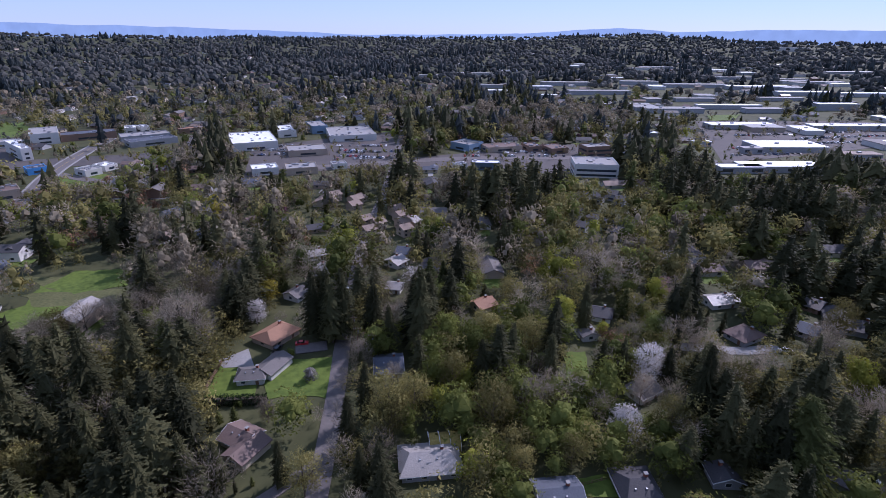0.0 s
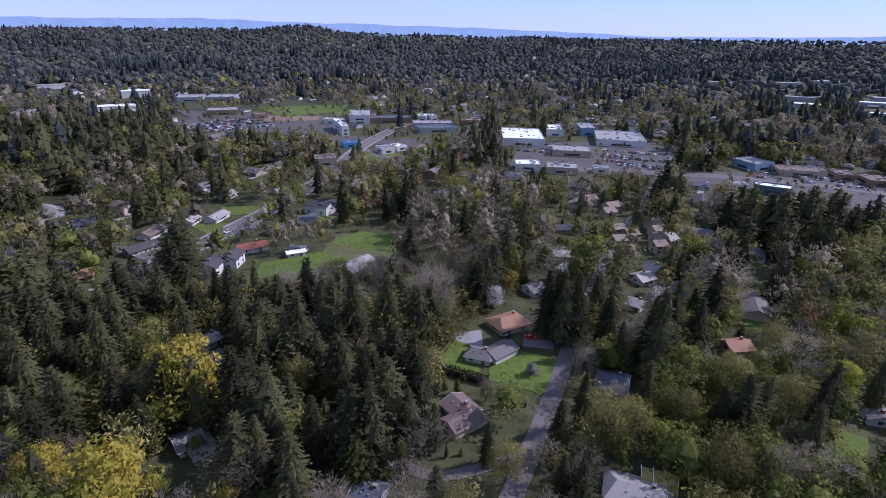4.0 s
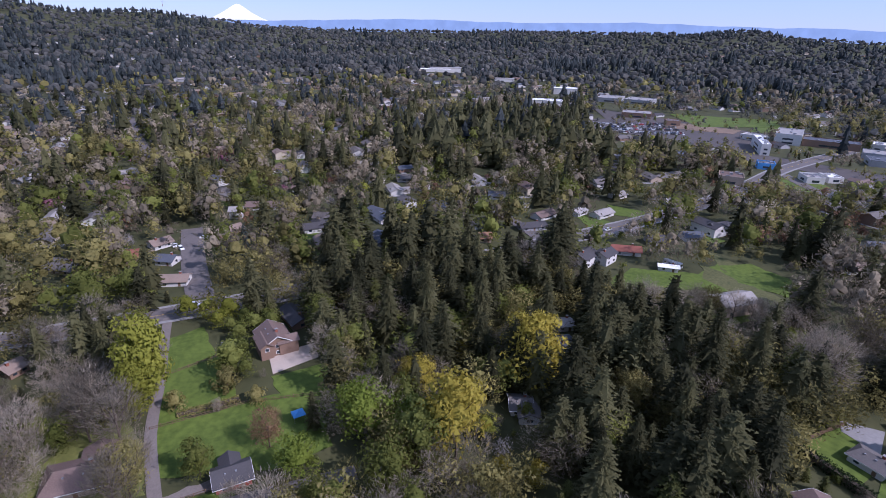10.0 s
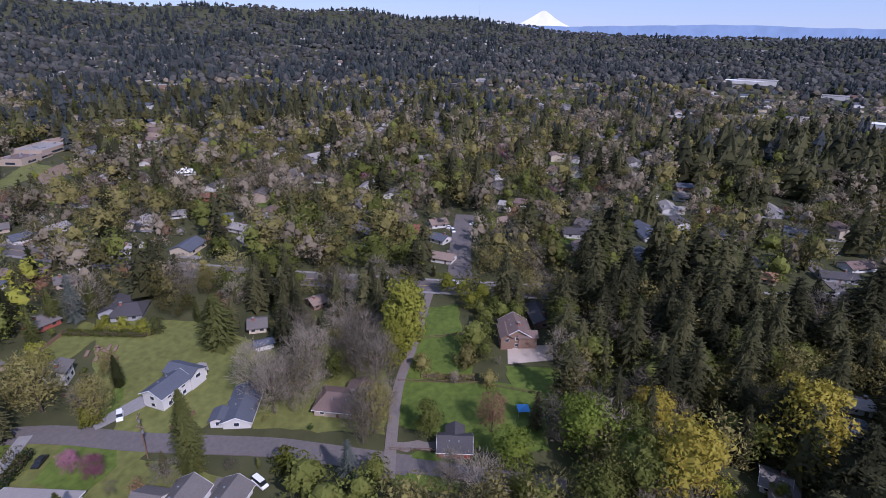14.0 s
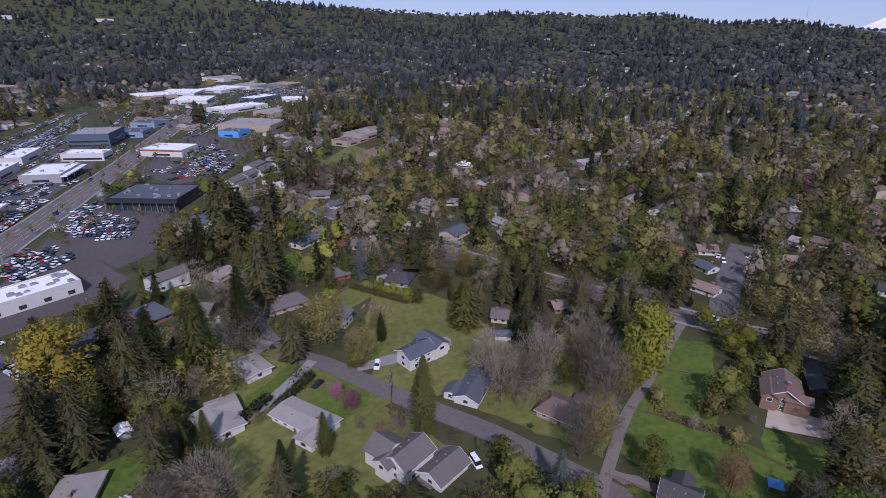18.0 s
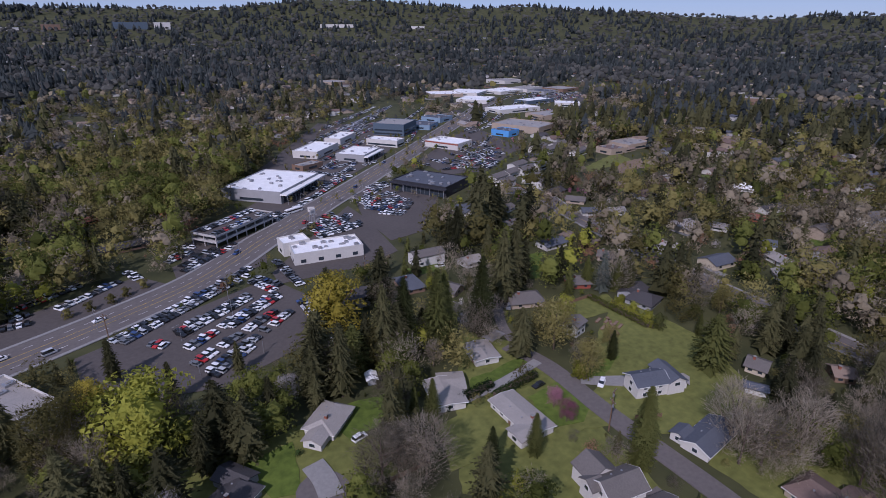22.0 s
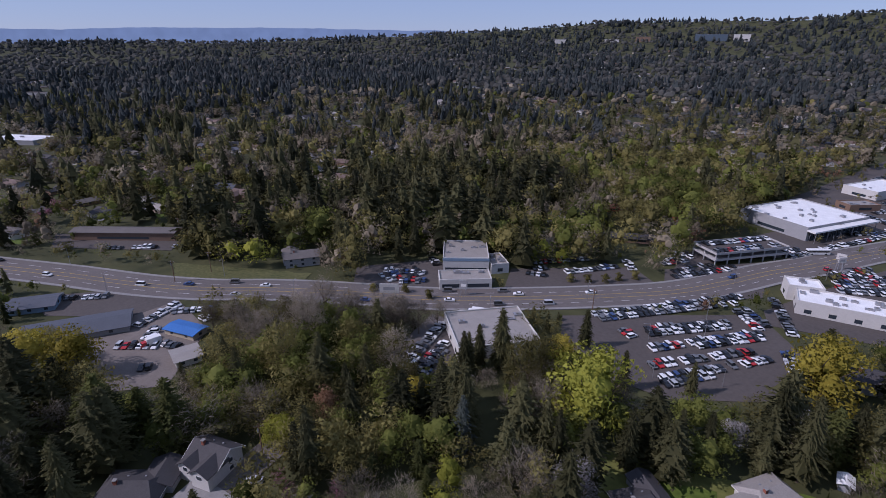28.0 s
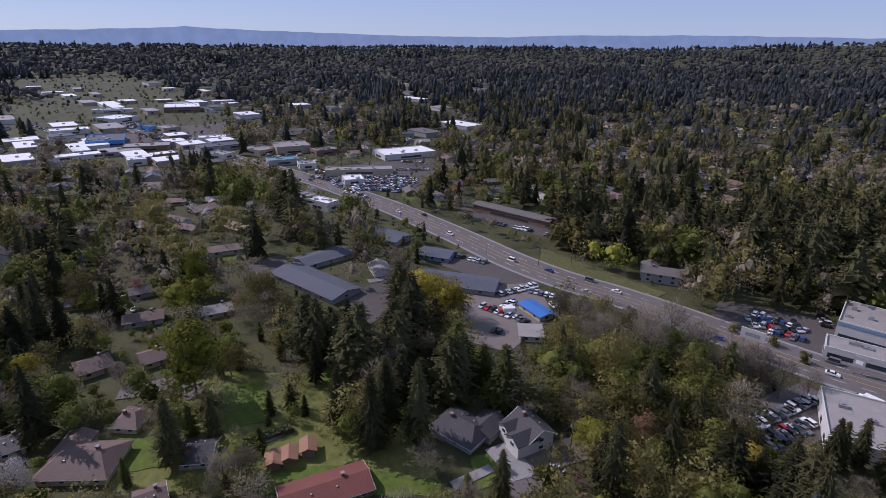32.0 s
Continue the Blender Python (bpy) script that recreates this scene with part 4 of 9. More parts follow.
def motorhome(x, y, rot):
    t = tagged(new("motorhome"), "white motorhome parked on grass behind a house", "motorhome")
    t.matrix_world = pose(x, y, 0.06, 0, 0, rot)
    piece("body", merge(box_data(-4.5, -1.22, 0.5, 4.3, 1.22, 2.85), box_data(-4.4, -1.1, 2.85, 4.1, 1.1, 2.97), box_data(4.3, -1.12, 0.55, 4.6, 1.12, 1.5)), wall_mat("white"), t)
    piece("windscreen", box_data(4.3, -1.0, 1.55, 4.36, 1.0, 2.4), car_glass, t)
    piece("stripe", box_data(-4.4, -1.235, 1.0, 4.0, 1.235, 1.2), wall_mat("grey"), t)
    for wx in (-3.2, -1.0, 1.4):
        for wy in (-1.24, 1.22):
            piece("window", box_data(wx - 0.5, wy, 1.65, wx + 0.6, wy + 0.02, 2.3), car_glass, t)
    for wx in (-2.0, 0.6):
        piece("roof_unit", box_data(wx, -0.4, 2.97, wx + 0.9, 0.4, 3.22), wall_mat("white"), t)
    for wx in (-2.6, 3.1):
        for wy in (-1.25, 1.03):
            piece("wheel", [([(wx + 0.42 * math.cos(a), wy + d, 0.42 + 0.42 * math.sin(a)) for d in (0, 0.22) for a in np.arange(10) * 0.6283]), [tuple(range(10)), tuple(range(19, 9, -1))] + [(k, k + 10, (k + 1) % 10 + 10, (k + 1) % 10) for k in range(10)]], rubber, t)


def truck(x, y, rot, colour="white"):
    t = tagged(new("box_truck"), "small %s box truck" % colour, "truck")
    t.matrix_world = pose(x, y, 0.15, 0, 0, rot)
    piece("cargo_box", box_data(-3.6, -1.15, 0.7, 1.4, 1.15, 3.2), white_paint, t)
    piece("cab", car_section([(1.5, 0.5), (3.4, 0.5), (3.45, 1.2), (2.9, 2.2), (1.5, 2.3)], 1.0), mat("car_paint_" + colour, CAR_PAINT[colour], rough=0.3), t)
    piece("windscreen", box_data(2.95, -0.85, 1.3, 3.35, 0.85, 2.0), car_glass, t)
    piece("chassis", box_data(-3.5, -0.5, 0.4, 3.3, 0.5, 0.7), rubber, t)
    for px in (-2.4, 2.5):
        for py in (-1.1, 0.9):
            piece("wheel", [([(px + 0.42 * math.cos(a), py + d, 0.42 + 0.42 * math.sin(a)) for d in (0, 0.22) for a in np.arange(10) * 0.6283]), [tuple(range(10)), tuple(range(19, 9, -1))] + [(k, k + 10, (k + 1) % 10 + 10, (k + 1) % 10) for k in range(10)]], rubber, t)


def radio_mast(x, y, z, h):
    t = tagged(new("radio_mast"), "thin red and white lattice mast on a hilltop", "mast")
    t.matrix_world = pose(x, y, z)
    for k in range(6):
        piece("section", tube([(0, 0, h * k / 6), (0, 0, h * (k + 1) / 6)], [1.1 - 0.12 * k, 1.1 - 0.12 * (k + 1)], 4), wall_mat("red" if k % 2 else "white"), t)

gravel = mat("gravel", (0.17, 0.145, 0.125), vary=0.25, scale=0.2, fine=2)
scrub = mat("scrub_ground", (0.06, 0.085, 0.02), vary=0.4, scale=0.1, fine=0.7, other=(0.14, 0.13, 0.05), bump=0.5)
LIFT = [0.0]
CARS_R = np.random.RandomState(11)


def ragged(pts):
    """The outline with an uneven, overgrown edge."""
    out = []
    for i in range(len(pts)):
        (xa, ya), (xb, yb) = pts[i], pts[(i + 1) % len(pts)]
        n = max(1, int(math.hypot(xb - xa, yb - ya) / 2.5))
        for k in range(n):
            x, y = xa + (xb - xa) * k / n, ya + (yb - ya) * k / n
            out.append((x + 1.6 * noise.noise((x / 5, y / 5, 1.0)), y + 1.6 * noise.noise((x / 5, y / 5, 7.0))))
    return out


def patch(name, pts, z, material, label):
    mark(pts, 2)
    LIFT[0] += 0.001
    if name not in ("parking_lot", "court", "terrace", "turning_circle"):
        pts = ragged(pts)
    return sheet(name, pts, z + LIFT[0], material, label)


def road(pts, width, label, lanes=0, m=None, view=False):
    """A ribbon of road along the points; wide ones get kerbed pavements and lane lines."""
    P = np.array(pts, dtype=float)
    Q = []
    for i in range(len(P) - 1):
        a, b = P[i], P[i + 1]
        pa, pb = P[max(0, i - 1)], P[min(len(P) - 1, i + 2)]
        for k in range(6):
            u = k / 6
            Q.append(0.5 * ((2 * a) + (b - pa) * u + (2 * pa - 5 * a + 4 * b - pb) * u * u + (3 * a - pa - 3 * b + pb) * u ** 3))
    Q = np.array(Q + [P[-1]])
    d = np.gradient(Q, axis=0)
    d /= np.hypot(d[:, 0], d[:, 1])[:, None]
    nrm = np.stack([-d[:, 1], d[:, 0]], 1)
    LIFT[0] += 0.004
    base = 0.24 + LIFT[0]

    def strip(o0, o1, up):
        V = [(q[0] + n[0] * o, q[1] + n[1] * o, land(q[0], q[1]) + z) for q, n in zip(Q, nrm) for o, z in ((o0, up), (o1, up), (o0, up - 0.3), (o1, up - 0.3))]
        Fc = []
        for i in range(len(Q) - 1):
            a, b = 4 * i, 4 * i + 4
            Fc += [(a, b, b + 1, a + 1)[::-1], (a, a + 2, b + 2, b)[::-1], (a + 1, b + 1, b + 3, a + 3)[::-1]]
        return V, Fc
    ob = tagged(new("road", mesh_of("road", *strip(-width / 2, width / 2, base), m or asphalt)), label, kind="structure")
    for i in range(len(Q) - 1):
        mark([Q[i] + nrm[i] * (width / 2 + 1), Q[i + 1] + nrm[i + 1] * (width / 2 + 1), Q[i + 1] - nrm[i + 1] * (width / 2 + 1), Q[i] - nrm[i] * (width / 2 + 1)], 2 if lanes == 5 or view else 1)
    if lanes:
        for s in (-1, 1):
            tagged(new("pavement", mesh_of("pavement", *strip(s * (width / 2) if s > 0 else -width / 2 - 1.6, width / 2 + 1.6 if s > 0 else -width / 2, base + 0.13), concrete)), "raised concrete pavement with a kerb beside the road", kind="structure")
        centre = (1.7, -1.7) if lanes == 5 else (0.12,)
        for o in centre:
            piece("centre_line", strip(o - 0.08, o + 0.08, base + 0.012), yellow_line, ob, "yellow painted line")
        if lanes == 5:
            for o in (-5.2, 5.2):
                V, Fc = strip(o - 0.08, o + 0.08, base + 0.012)
                piece("lane_line", (V, [f for k, f in enumerate(Fc) if (k // 3) % 2 == 0]), paint_line, ob, "white dashed line")
    return ob


def warehouse(x, y, rot, L, W, h, roof="white", wall="grey"):
    """A long low far building: walls, roof slab, parapet edge, doors and rooflights."""
    t = tagged(new("warehouse"), "long low %s-walled building with a %s flat roof" % (wall, HOUSE_WORDS[roof].replace(" shingle", "")), "building", "far commercial buildings")
    t.matrix_world = pose(x, y, land(x, y), 0, 0, rot)
    mark(footprint(x, y, rot, L + 8, W + 8), 4)
    piece("wall", box_data(-L / 2, -W / 2, -6, L / 2, W / 2, h), wall_mat(wall), t)
    piece("roof", box_data(-L / 2 - 0.3, -W / 2 - 0.3, h, L / 2 + 0.3, W / 2 + 0.3, h + 0.5), roof_mat(roof), t)
    n = max(3, int(L / 16))
    for k in range(n):
        px = -L / 2 + L * (k + 0.5) / n
        for s in (-1, 1) if math.hypot(x, y) < 620 and k % 2 == 0 else ():
            piece("window_band", box_data(px - L / n * 0.36, s * W / 2 - 0.15, h * 0.3, px + L / n * 0.36, s * W / 2 + 0.15, h * 0.75), glass, t)
        if k % 2 and math.hypot(x, y) < 900:
            piece("roof_unit", box_data(px - 1.5, -1.5, h + 0.4, px + 1.5, 1.0, h + 1.9), metal, t)
    return t


# roads
road([(-27, 60), (-28, 100), (-30, 140), (-32, 165), (-34, 200), (-36, 260), (-34, 340), (-32, 430), (-33, 620), (-36, 700)], 5.6, "grey residential asphalt road shaded by tall trees")
road([(900, 110), (760, 70), (640, 25), (542, -23.6), (477.4, -54.7), (419.8, -82.3), (374, -98.2), (333, -112.4), (301.7, -120.6), (261.3, -130.4), (221, -139), (191, -149), (167, -161), (140, -172), (99, -186), (75.5, -197.5), (56, -208), (38, -218.5), (19, -230.5), (6.5, -239), (-5, -249), (-20, -265.4), (-38, -286.8), (-58.3, -307), (-83.3, -335.7), (-112.5, -366.2), (-149.6, -407.1), (-194.7, -454.4), (-258.6, -527.4), (-343.5, -621.2), (-441, -728), (-520, -800)], 19, "wide multi-lane asphalt avenue with a centre turn lane", lanes=5)
road([(-205.5, -309.8), (-226, -300), (-215, -238), (-208, -160), (-207, -104), (-208, -40), (-212, 40), (-218, 110), (-224, 155), (-237, 240), (-262, 330), (-300, 430), (-330, 560)], 11, "two-lane asphalt road lined with gardens", lanes=2)
road([(-97, -138), (-102, -120), (-103, -93), (-106, -60), (-106, -47), (-105, -20)], 7, "narrow residential asphalt street", view=True)
road([(-100.3, -128.1), (-100.8, -140.3), (-103.4, -152.2), (-111.1, -167.2)], 4, "narrow asphalt lane")
road([(-218, -17.5), (-256.5, -21), (-307, -23)], 11, "short asphalt residential street with parked cars", view=True)
road([(-99.9, -24.3), (-115.5, -26.8), (-137.7, -29.3), (-163.3, -28.7), (-187.9, -29), (-205.2, -28.9)], 3.2, "narrow gravel farm drive", m=gravel)
road([(-72.3, 91.6), (-59.2, 91.9), (-45.1, 93.7), (-28, 112)], 3.5, "shaded asphalt driveway")
road([(93.3, -87.6), (93.6, -72.8), (89.4, -64.8), (84.8, -57)], 9, "asphalt cul-de-sac street")
road([(84.8, -135.7), (85.7, -157.1), (85.8, -173.9)], 8, "asphalt side street to the avenue")
road([(-105, -20), (-104, 20)], 5, "end of the residential street")
road([(-215.4, 150.3), (-265.4, 150.7), (-300.3, 145.9), (-328.5, 142.6)], 7, "residential asphalt street with parked cars")
road([(85, 165.1), (107.8, 161.2), (124.9, 162.6)], 5, "concrete driveway", m=concrete)
road([(87.1, 206.5), (87, 186.7), (86.4, 173.7)], 6, "asphalt cul-de-sac")
road([(170.5, 34.6), (169.4, 26.6), (170, 20.1), (160.1, 11.8)], 7, "asphalt driveway court")
road([(-111.6, 429.1), (17.9, 468.1), (119.5, 474.1), (217.5, 464.2)], 14, "wide asphalt road through the shopping area")
road([(-317.2, 426.7), (-222.4, 389.6), (-232.7, 512.8), (-251, 577.5)], 9, "asphalt road")
road([(-494.5, -59.2), (-539.8, -67.1), (-641.5, -85.8), (-731.9, -99.6)], 8, "straight asphalt road running uphill", view=True)

# lots and open ground
patch("parking_lot", [(-43.5, -207.4), (-30.6, -234.8), (41.6, -197.4), (34.6, -164.1), (-2.2, -157.8), (-32.1, -170.8)], 0.1, new_asphalt, "dark asphalt parking lot")
patch("parking_lot", [(78.6, -217.1), (115.6, -227.1), (145.9, -201.4), (131.3, -176.2), (81.9, -189.2)], 0.1, new_asphalt, "dark asphalt parking lot")
patch("parking_lot", [(5.6, -228.2), (8.4, -245.1), (23.1, -263.3), (76.7, -233.9), (71.3, -206.9), (45.4, -207.7)], 0.1, new_asphalt, "dark asphalt parking lot")
patch("parking_lot", [(-39.5, -303.9), (8.6, -267.9), (5.6, -230.1), (-33, -253.2)], 0.1, new_asphalt, "dark asphalt parking lot")
patch("parking_lot", [(-116.2, -446.3), (-61, -380), (-3.4, -306.8), (5.2, -269.3), (-56.4, -334.2), (-107.2, -401.6)], 0.1, new_asphalt, "dark asphalt parking lot")
patch("parking_lot", [(-339.7, -837.3), (-172.5, -679.9), (-57.4, -442.4), (-40.2, -309.1), (-167.3, -451.1), (-327.5, -686.9)], 0.1, new_asphalt, "dark asphalt parking lot")
patch("parking_lot", [(-159, -318), (-138.7, -369.4), (-109.6, -357.6), (-97.4, -296.8), (-98.6, -254.7), (-119.8, -260.5)], 0.1, new_asphalt, "dark asphalt parking lot")
patch("parking_lot", [(-99.1, -296.6), (-96.6, -325.5), (-56.3, -272.7), (-32.9, -240), (-33.8, -226.5), (-72.4, -228.2), (-96.2, -239.4)], 0.1, new_asphalt, "dark asphalt parking lot")
patch("parking_lot", [(-331.6, -577.6), (-193.4, -426.3), (-192.1, -371), (-226, -366.9), (-307, -434.6)], 0.1, new_asphalt, "dark asphalt parking lot")
patch("parking_lot", [(-854.4, -1010.1), (-573.8, -811.9), (-354.7, -594.2), (-343.8, -540.7), (-383.8, -504.2), (-648.6, -735.9)], 0.1, new_asphalt, "dark asphalt parking lot")
patch("parking_lot", [(182.4, -50), (192.8, -66.7), (223.6, -73.3), (212.9, -46.2)], 0.1, new_asphalt, "dark asphalt parking lot")
patch("parking_lot", [(144, -91.8), (161.4, -123.7), (192.8, -135.9), (207.8, -98.7), (156.6, -82)], 0.1, gravel, "brown gravel and asphalt yard with parked cars")
patch("parking_lot", [(191.8, -138.4), (219.1, -136), (251.7, -108.8), (228.6, -102), (197.1, -116.9)], 0.1, new_asphalt, "dark asphalt parking lot")
patch("parking_lot", [(242.5, -21.1), (249.2, -31.3), (273.6, -30.9), (261.9, -8.9)], 0.1, new_asphalt, "dark asphalt parking lot")
patch("parking_lot", [(375.1, -142.6), (430.8, -190.8), (493.5, -205.9), (467.8, -88.3), (412, -68.2), (378.6, -86.5)], 0.1, new_asphalt, "dark asphalt parking lot")
patch("parking_lot", [(571, 15.5), (595.4, -32.6), (734.5, -3.5), (826.8, 36.7), (720.5, 92.4), (629.9, 68.1)], 0.1, new_asphalt, "dark asphalt parking lot")
patch("parking_lot", [(67.6, -134.8), (69.7, -163.4), (83, -170.2), (78.2, -132.5)], 0.1, new_asphalt, "dark asphalt parking lot")
patch("parking_lot", [(245.6, -174.4), (259.4, -196.1), (326.1, -162.2), (305.8, -148.1)], 0.1, new_asphalt, "dark asphalt parking lot")
patch("parking_lot", [(-172.2, 516.4), (-143, 401), (-22.8, 449.4), (-46.6, 602.9)], 0.1, new_asphalt, "dark asphalt parking lot")
patch("parking_lot", [(-649.6, 495.4), (-476.6, 405.6), (-352.9, 457.3), (-420.7, 560.1)], 0.1, new_asphalt, "dark asphalt parking lot")
patch("parking_lot", [(-22, 439.6), (108.2, 415.5), (167.1, 469.8), (141.6, 537.4), (-15.3, 473.8)], 0.1, new_asphalt, "dark asphalt parking lot")
patch("parking_lot", [(252.5, 453.8), (457.4, 530.7), (590.9, 698), (336.4, 690.5)], 0.1, new_asphalt, "dark asphalt parking lot")
patch("parking_lot", [(-368.5, 450.8), (-335, 424.5), (-240.8, 452), (-253.7, 488.9)], 0.1, new_asphalt, "dark asphalt parking lot")
patch("parking_lot", [(-570.3, 428.7), (-503.1, 376.9), (-402.5, 475.2), (-535.5, 535.8)], 0.1, new_asphalt, "dark asphalt parking lot")
patch("yard", [(-114.6, -11.6), (-113.4, -26.7), (-110.3, -24.7), (-111.5, -11.3)], 0.1, gravel, "brown gravel yard")
patch("lawn", [(-171.4, -10.1), (-167.1, -29.3), (-140.5, -28.1), (-145.4, -5.9)], 0.05, grass, "bright green mown lawn")
patch("field", [(-172.5, 145.5), (-181.4, 172.5), (-166.1, 197.1), (-174.0, 222.8), (-158.8, 222.9), (-136.9, 223.7), (-150.4, 187.6), (-162.6, 166.1)], 0.05, grass, "rough green field behind gardens")
patch("lawn", [(-193, -15.9), (-188.9, -28), (-167.1, -28.3), (-172.1, -12.7)], 0.05, grass, "bright green mown lawn")
patch("lawn", [(-143.5, 6), (-140.5, -28.9), (-120, -26.3), (-115.7, -10.2), (-111.7, 5.2), (-116.1, 16.2), (-135.7, 16.3)], 0.05, grass, "bright green mown lawn")
patch("lawn", [(-111.5, -9.8), (-108.3, -25.8), (-97.4, -22.4), (-98.4, -6.1)], 0.05, grass, "bright green mown lawn")
patch("lawn", [(-165.3, -106.4), (-160.6, -150.7), (-112.2, -114.6), (-108.4, -97.3), (-110.6, -79.6), (-134.1, -73.3), (-151.8, -80.7)], 0.05, dry_grass, "broad meadow-like grass garden")
patch("lawn", [(-100.9, -93.1), (-99.9, -105.4), (-95.7, -102.3), (-96.6, -89.6)], 0.05, grass, "bright green mown lawn")
patch("lawn", [(-154, 23.5), (-153.6, 4.3), (-138.3, 5.8), (-138.5, 20)], 0.05, grass, "bright green mown lawn")
patch("lawn", [(-70.5, 152.7), (-70.2, 133), (-54.2, 137.1), (-58.4, 154.1)], 0.05, grass, "bright green mown lawn")
patch("lawn", [(-56.2, 149.5), (-50.3, 136.8), (-32.6, 136.7), (-33.5, 159.1), (-49.7, 157.3)], 0.05, grass, "bright green mown lawn")
patch("meadow", [(-174, 207.7), (-160.7, 195.1), (-120.1, 199.8), (-133.4, 211.9)], 0.05, scrub, "rough unmown meadow")
patch("lawn", [(-185, 223.5), (-164.2, 210.9), (-135.8, 214.1), (-138.8, 224.6)], 0.05, scrub, "rough green meadow grass")
patch("lawn", [(-283.7, 397.5), (-260.8, 374.4), (-239.2, 383.2), (-245.7, 408.1), (-269.3, 418.6)], 0.05, grass, "bright green mown lawn")
patch("lawn", [(-169.4, 214.2), (-151.2, 207.4), (-131, 216.7), (-150.6, 227.4)], 0.05, grass, "bright green mown lawn")
patch("lawn", [(-259.3, 192.6), (-234.8, 186.5), (-234.3, 204.1), (-249.7, 203.7)], 0.05, grass, "bright green mown lawn")
patch("lawn", [(-267.7, 224.3), (-249.9, 215.4), (-235.8, 226), (-247.1, 238)], 0.05, grass, "bright green mown lawn")
patch("lawn", [(-169.6, 213.1), (-143.1, 215.1), (-142, 232.2), (-165.6, 230.9)], 0.05, grass, "bright green mown lawn")
patch("lawn", [(-46.6, -132.1), (-28.1, -133), (-30.6, -116.5), (-44.5, -119.4)], 0.05, grass, "bright green mown lawn")
patch("lawn", [(-101.2, -129.5), (-73.2, -126), (-71.9, -119.6), (-97.9, -124.2)], 0.05, grass, "bright green mown lawn")
patch("lawn", [(-100.9, -112.3), (-86.1, -110.6), (-83.1, -95.4), (-97.4, -93.6)], 0.05, grass, "bright green mown lawn")
patch("lawn", [(-77.2, -112.9), (-54.8, -111.2), (-50.9, -94), (-72.1, -94.9)], 0.05, dry_grass, "patchy garden grass")
patch("lawn", [(-161.7, -204.4), (-146.2, -206.3), (-132, -183.1), (-142.2, -179.4)], 0.05, grass, "bright green mown lawn")
patch("lawn", [(-158.4, -153), (-134.2, -154), (-124.7, -140.7), (-152.4, -140.7)], 0.05, dry_grass, "patchy garden grass")
patch("lawn", [(-128.4, -115.1), (-112.4, -115.8), (-109.8, -110), (-118.4, -105.4)], 0.05, grass, "bright green mown lawn")
patch("lawn", [(-155.2, -121.2), (-147, -125.2), (-105.9, -102.6), (-90.6, -90.8), (-120.9, -85.1)], 0.05, dry_grass, "broad meadow-like grass garden")
patch("lawn", [(-17.1, -122.9), (-2.4, -120.1), (-7.5, -105.9), (-14.6, -104.1)], 0.05, grass, "bright green mown lawn")
patch("lawn", [(106.3, -20.2), (111.6, -27.6), (118.4, -3.8), (111.4, 1.1)], 0.05, grass, "bright green mown lawn")
patch("lawn", [(92.9, -42.4), (97.9, -44.6), (109.6, -27), (100.5, -24.4)], 0.05, grass, "bright green mown lawn")
patch("lawn", [(137.9, -6.1), (159, -10.4), (163.7, 5), (141.1, 4.5)], 0.05, grass, "bright green mown lawn")
patch("lawn", [(145.9, -29.8), (153.1, -37.4), (160.6, -23.7), (151.7, -23.8)], 0.05, grass, "bright green mown lawn")
patch("lawn", [(130.3, 21.7), (144, 20.9), (146, 31.5), (132.9, 30.4)], 0.05, grass, "bright green mown lawn")
patch("lawn", [(91.4, -52.7), (91.7, -59.4), (101.2, -63.1), (102.3, -54.9)], 0.05, grass, "bright green mown lawn")
patch("lawn", [(63.6, -207.5), (67.2, -213), (98.5, -195.5), (94.6, -190.7)], 0.05, grass, "narrow lawn strip beside the avenue")
patch("field", [(-375.1, -375.2), (-305.7, -341.5), (-300.7, -327.4), (-363.7, -342.3)], 0.05, dry_grass, "flat playing field")
patch("field", [(-379.2, -348.5), (-340.6, -337.3), (-317.1, -311.6), (-355.4, -320.8)], 0.05, soil, "bare brown field")
patch("lawn", [(43.5, 145.7), (51.8, 148.8), (54.5, 162.4), (47, 160.6)], 0.05, grass, "bright green mown lawn")
patch("lawn", [(36.5, 103), (36.6, 97.6), (46.2, 97.5), (51.8, 105.6)], 0.05, grass, "bright green mown lawn")
patch("lawn", [(-470.4, 599.8), (-437.2, 554.3), (-421.1, 573.7), (-456.9, 626)], 0.05, grass, "bright green mown lawn")
patch("field", [(358.6, 691.2), (396, 706.4), (428.7, 753.4), (375.2, 740.9)], 0.05, grass, "flat green field")
patch("field", [(-573.9, 562.8), (-478.8, 519.9), (-449.4, 614.9), (-487.8, 659.7)], 0.3, grass, "sports field")
patch("running_track", [(-522.2, 511.7), (-483, 482.9), (-432.1, 520.8), (-447.7, 551)], 0.28, soil, "red running track")
patch("court", [(-168.2, 20.5), (-165.9, 4.4), (-154.3, 4.7), (-159, 20.1)], 0.08, pale_sand, "pale gravel court beside a brick house")
patch("terrace", [(-73, 156.4), (-69.6, 152.4), (-59.5, 153), (-64.9, 164)], 0.08, concrete, "pale paved terrace")
patch("turning_circle", [(-19.5 + 6.6 * math.cos(k * math.pi / 8), -102.5 + 6.6 * math.sin(k * math.pi / 8)) for k in range(16)], 0.07, asphalt, "round asphalt turning circle")
patch("bank", [(156, -164.1), (160, -184.3), (229.9, -163.9), (204.3, -143.4)], 0.05, scrub, "overgrown bramble bank")
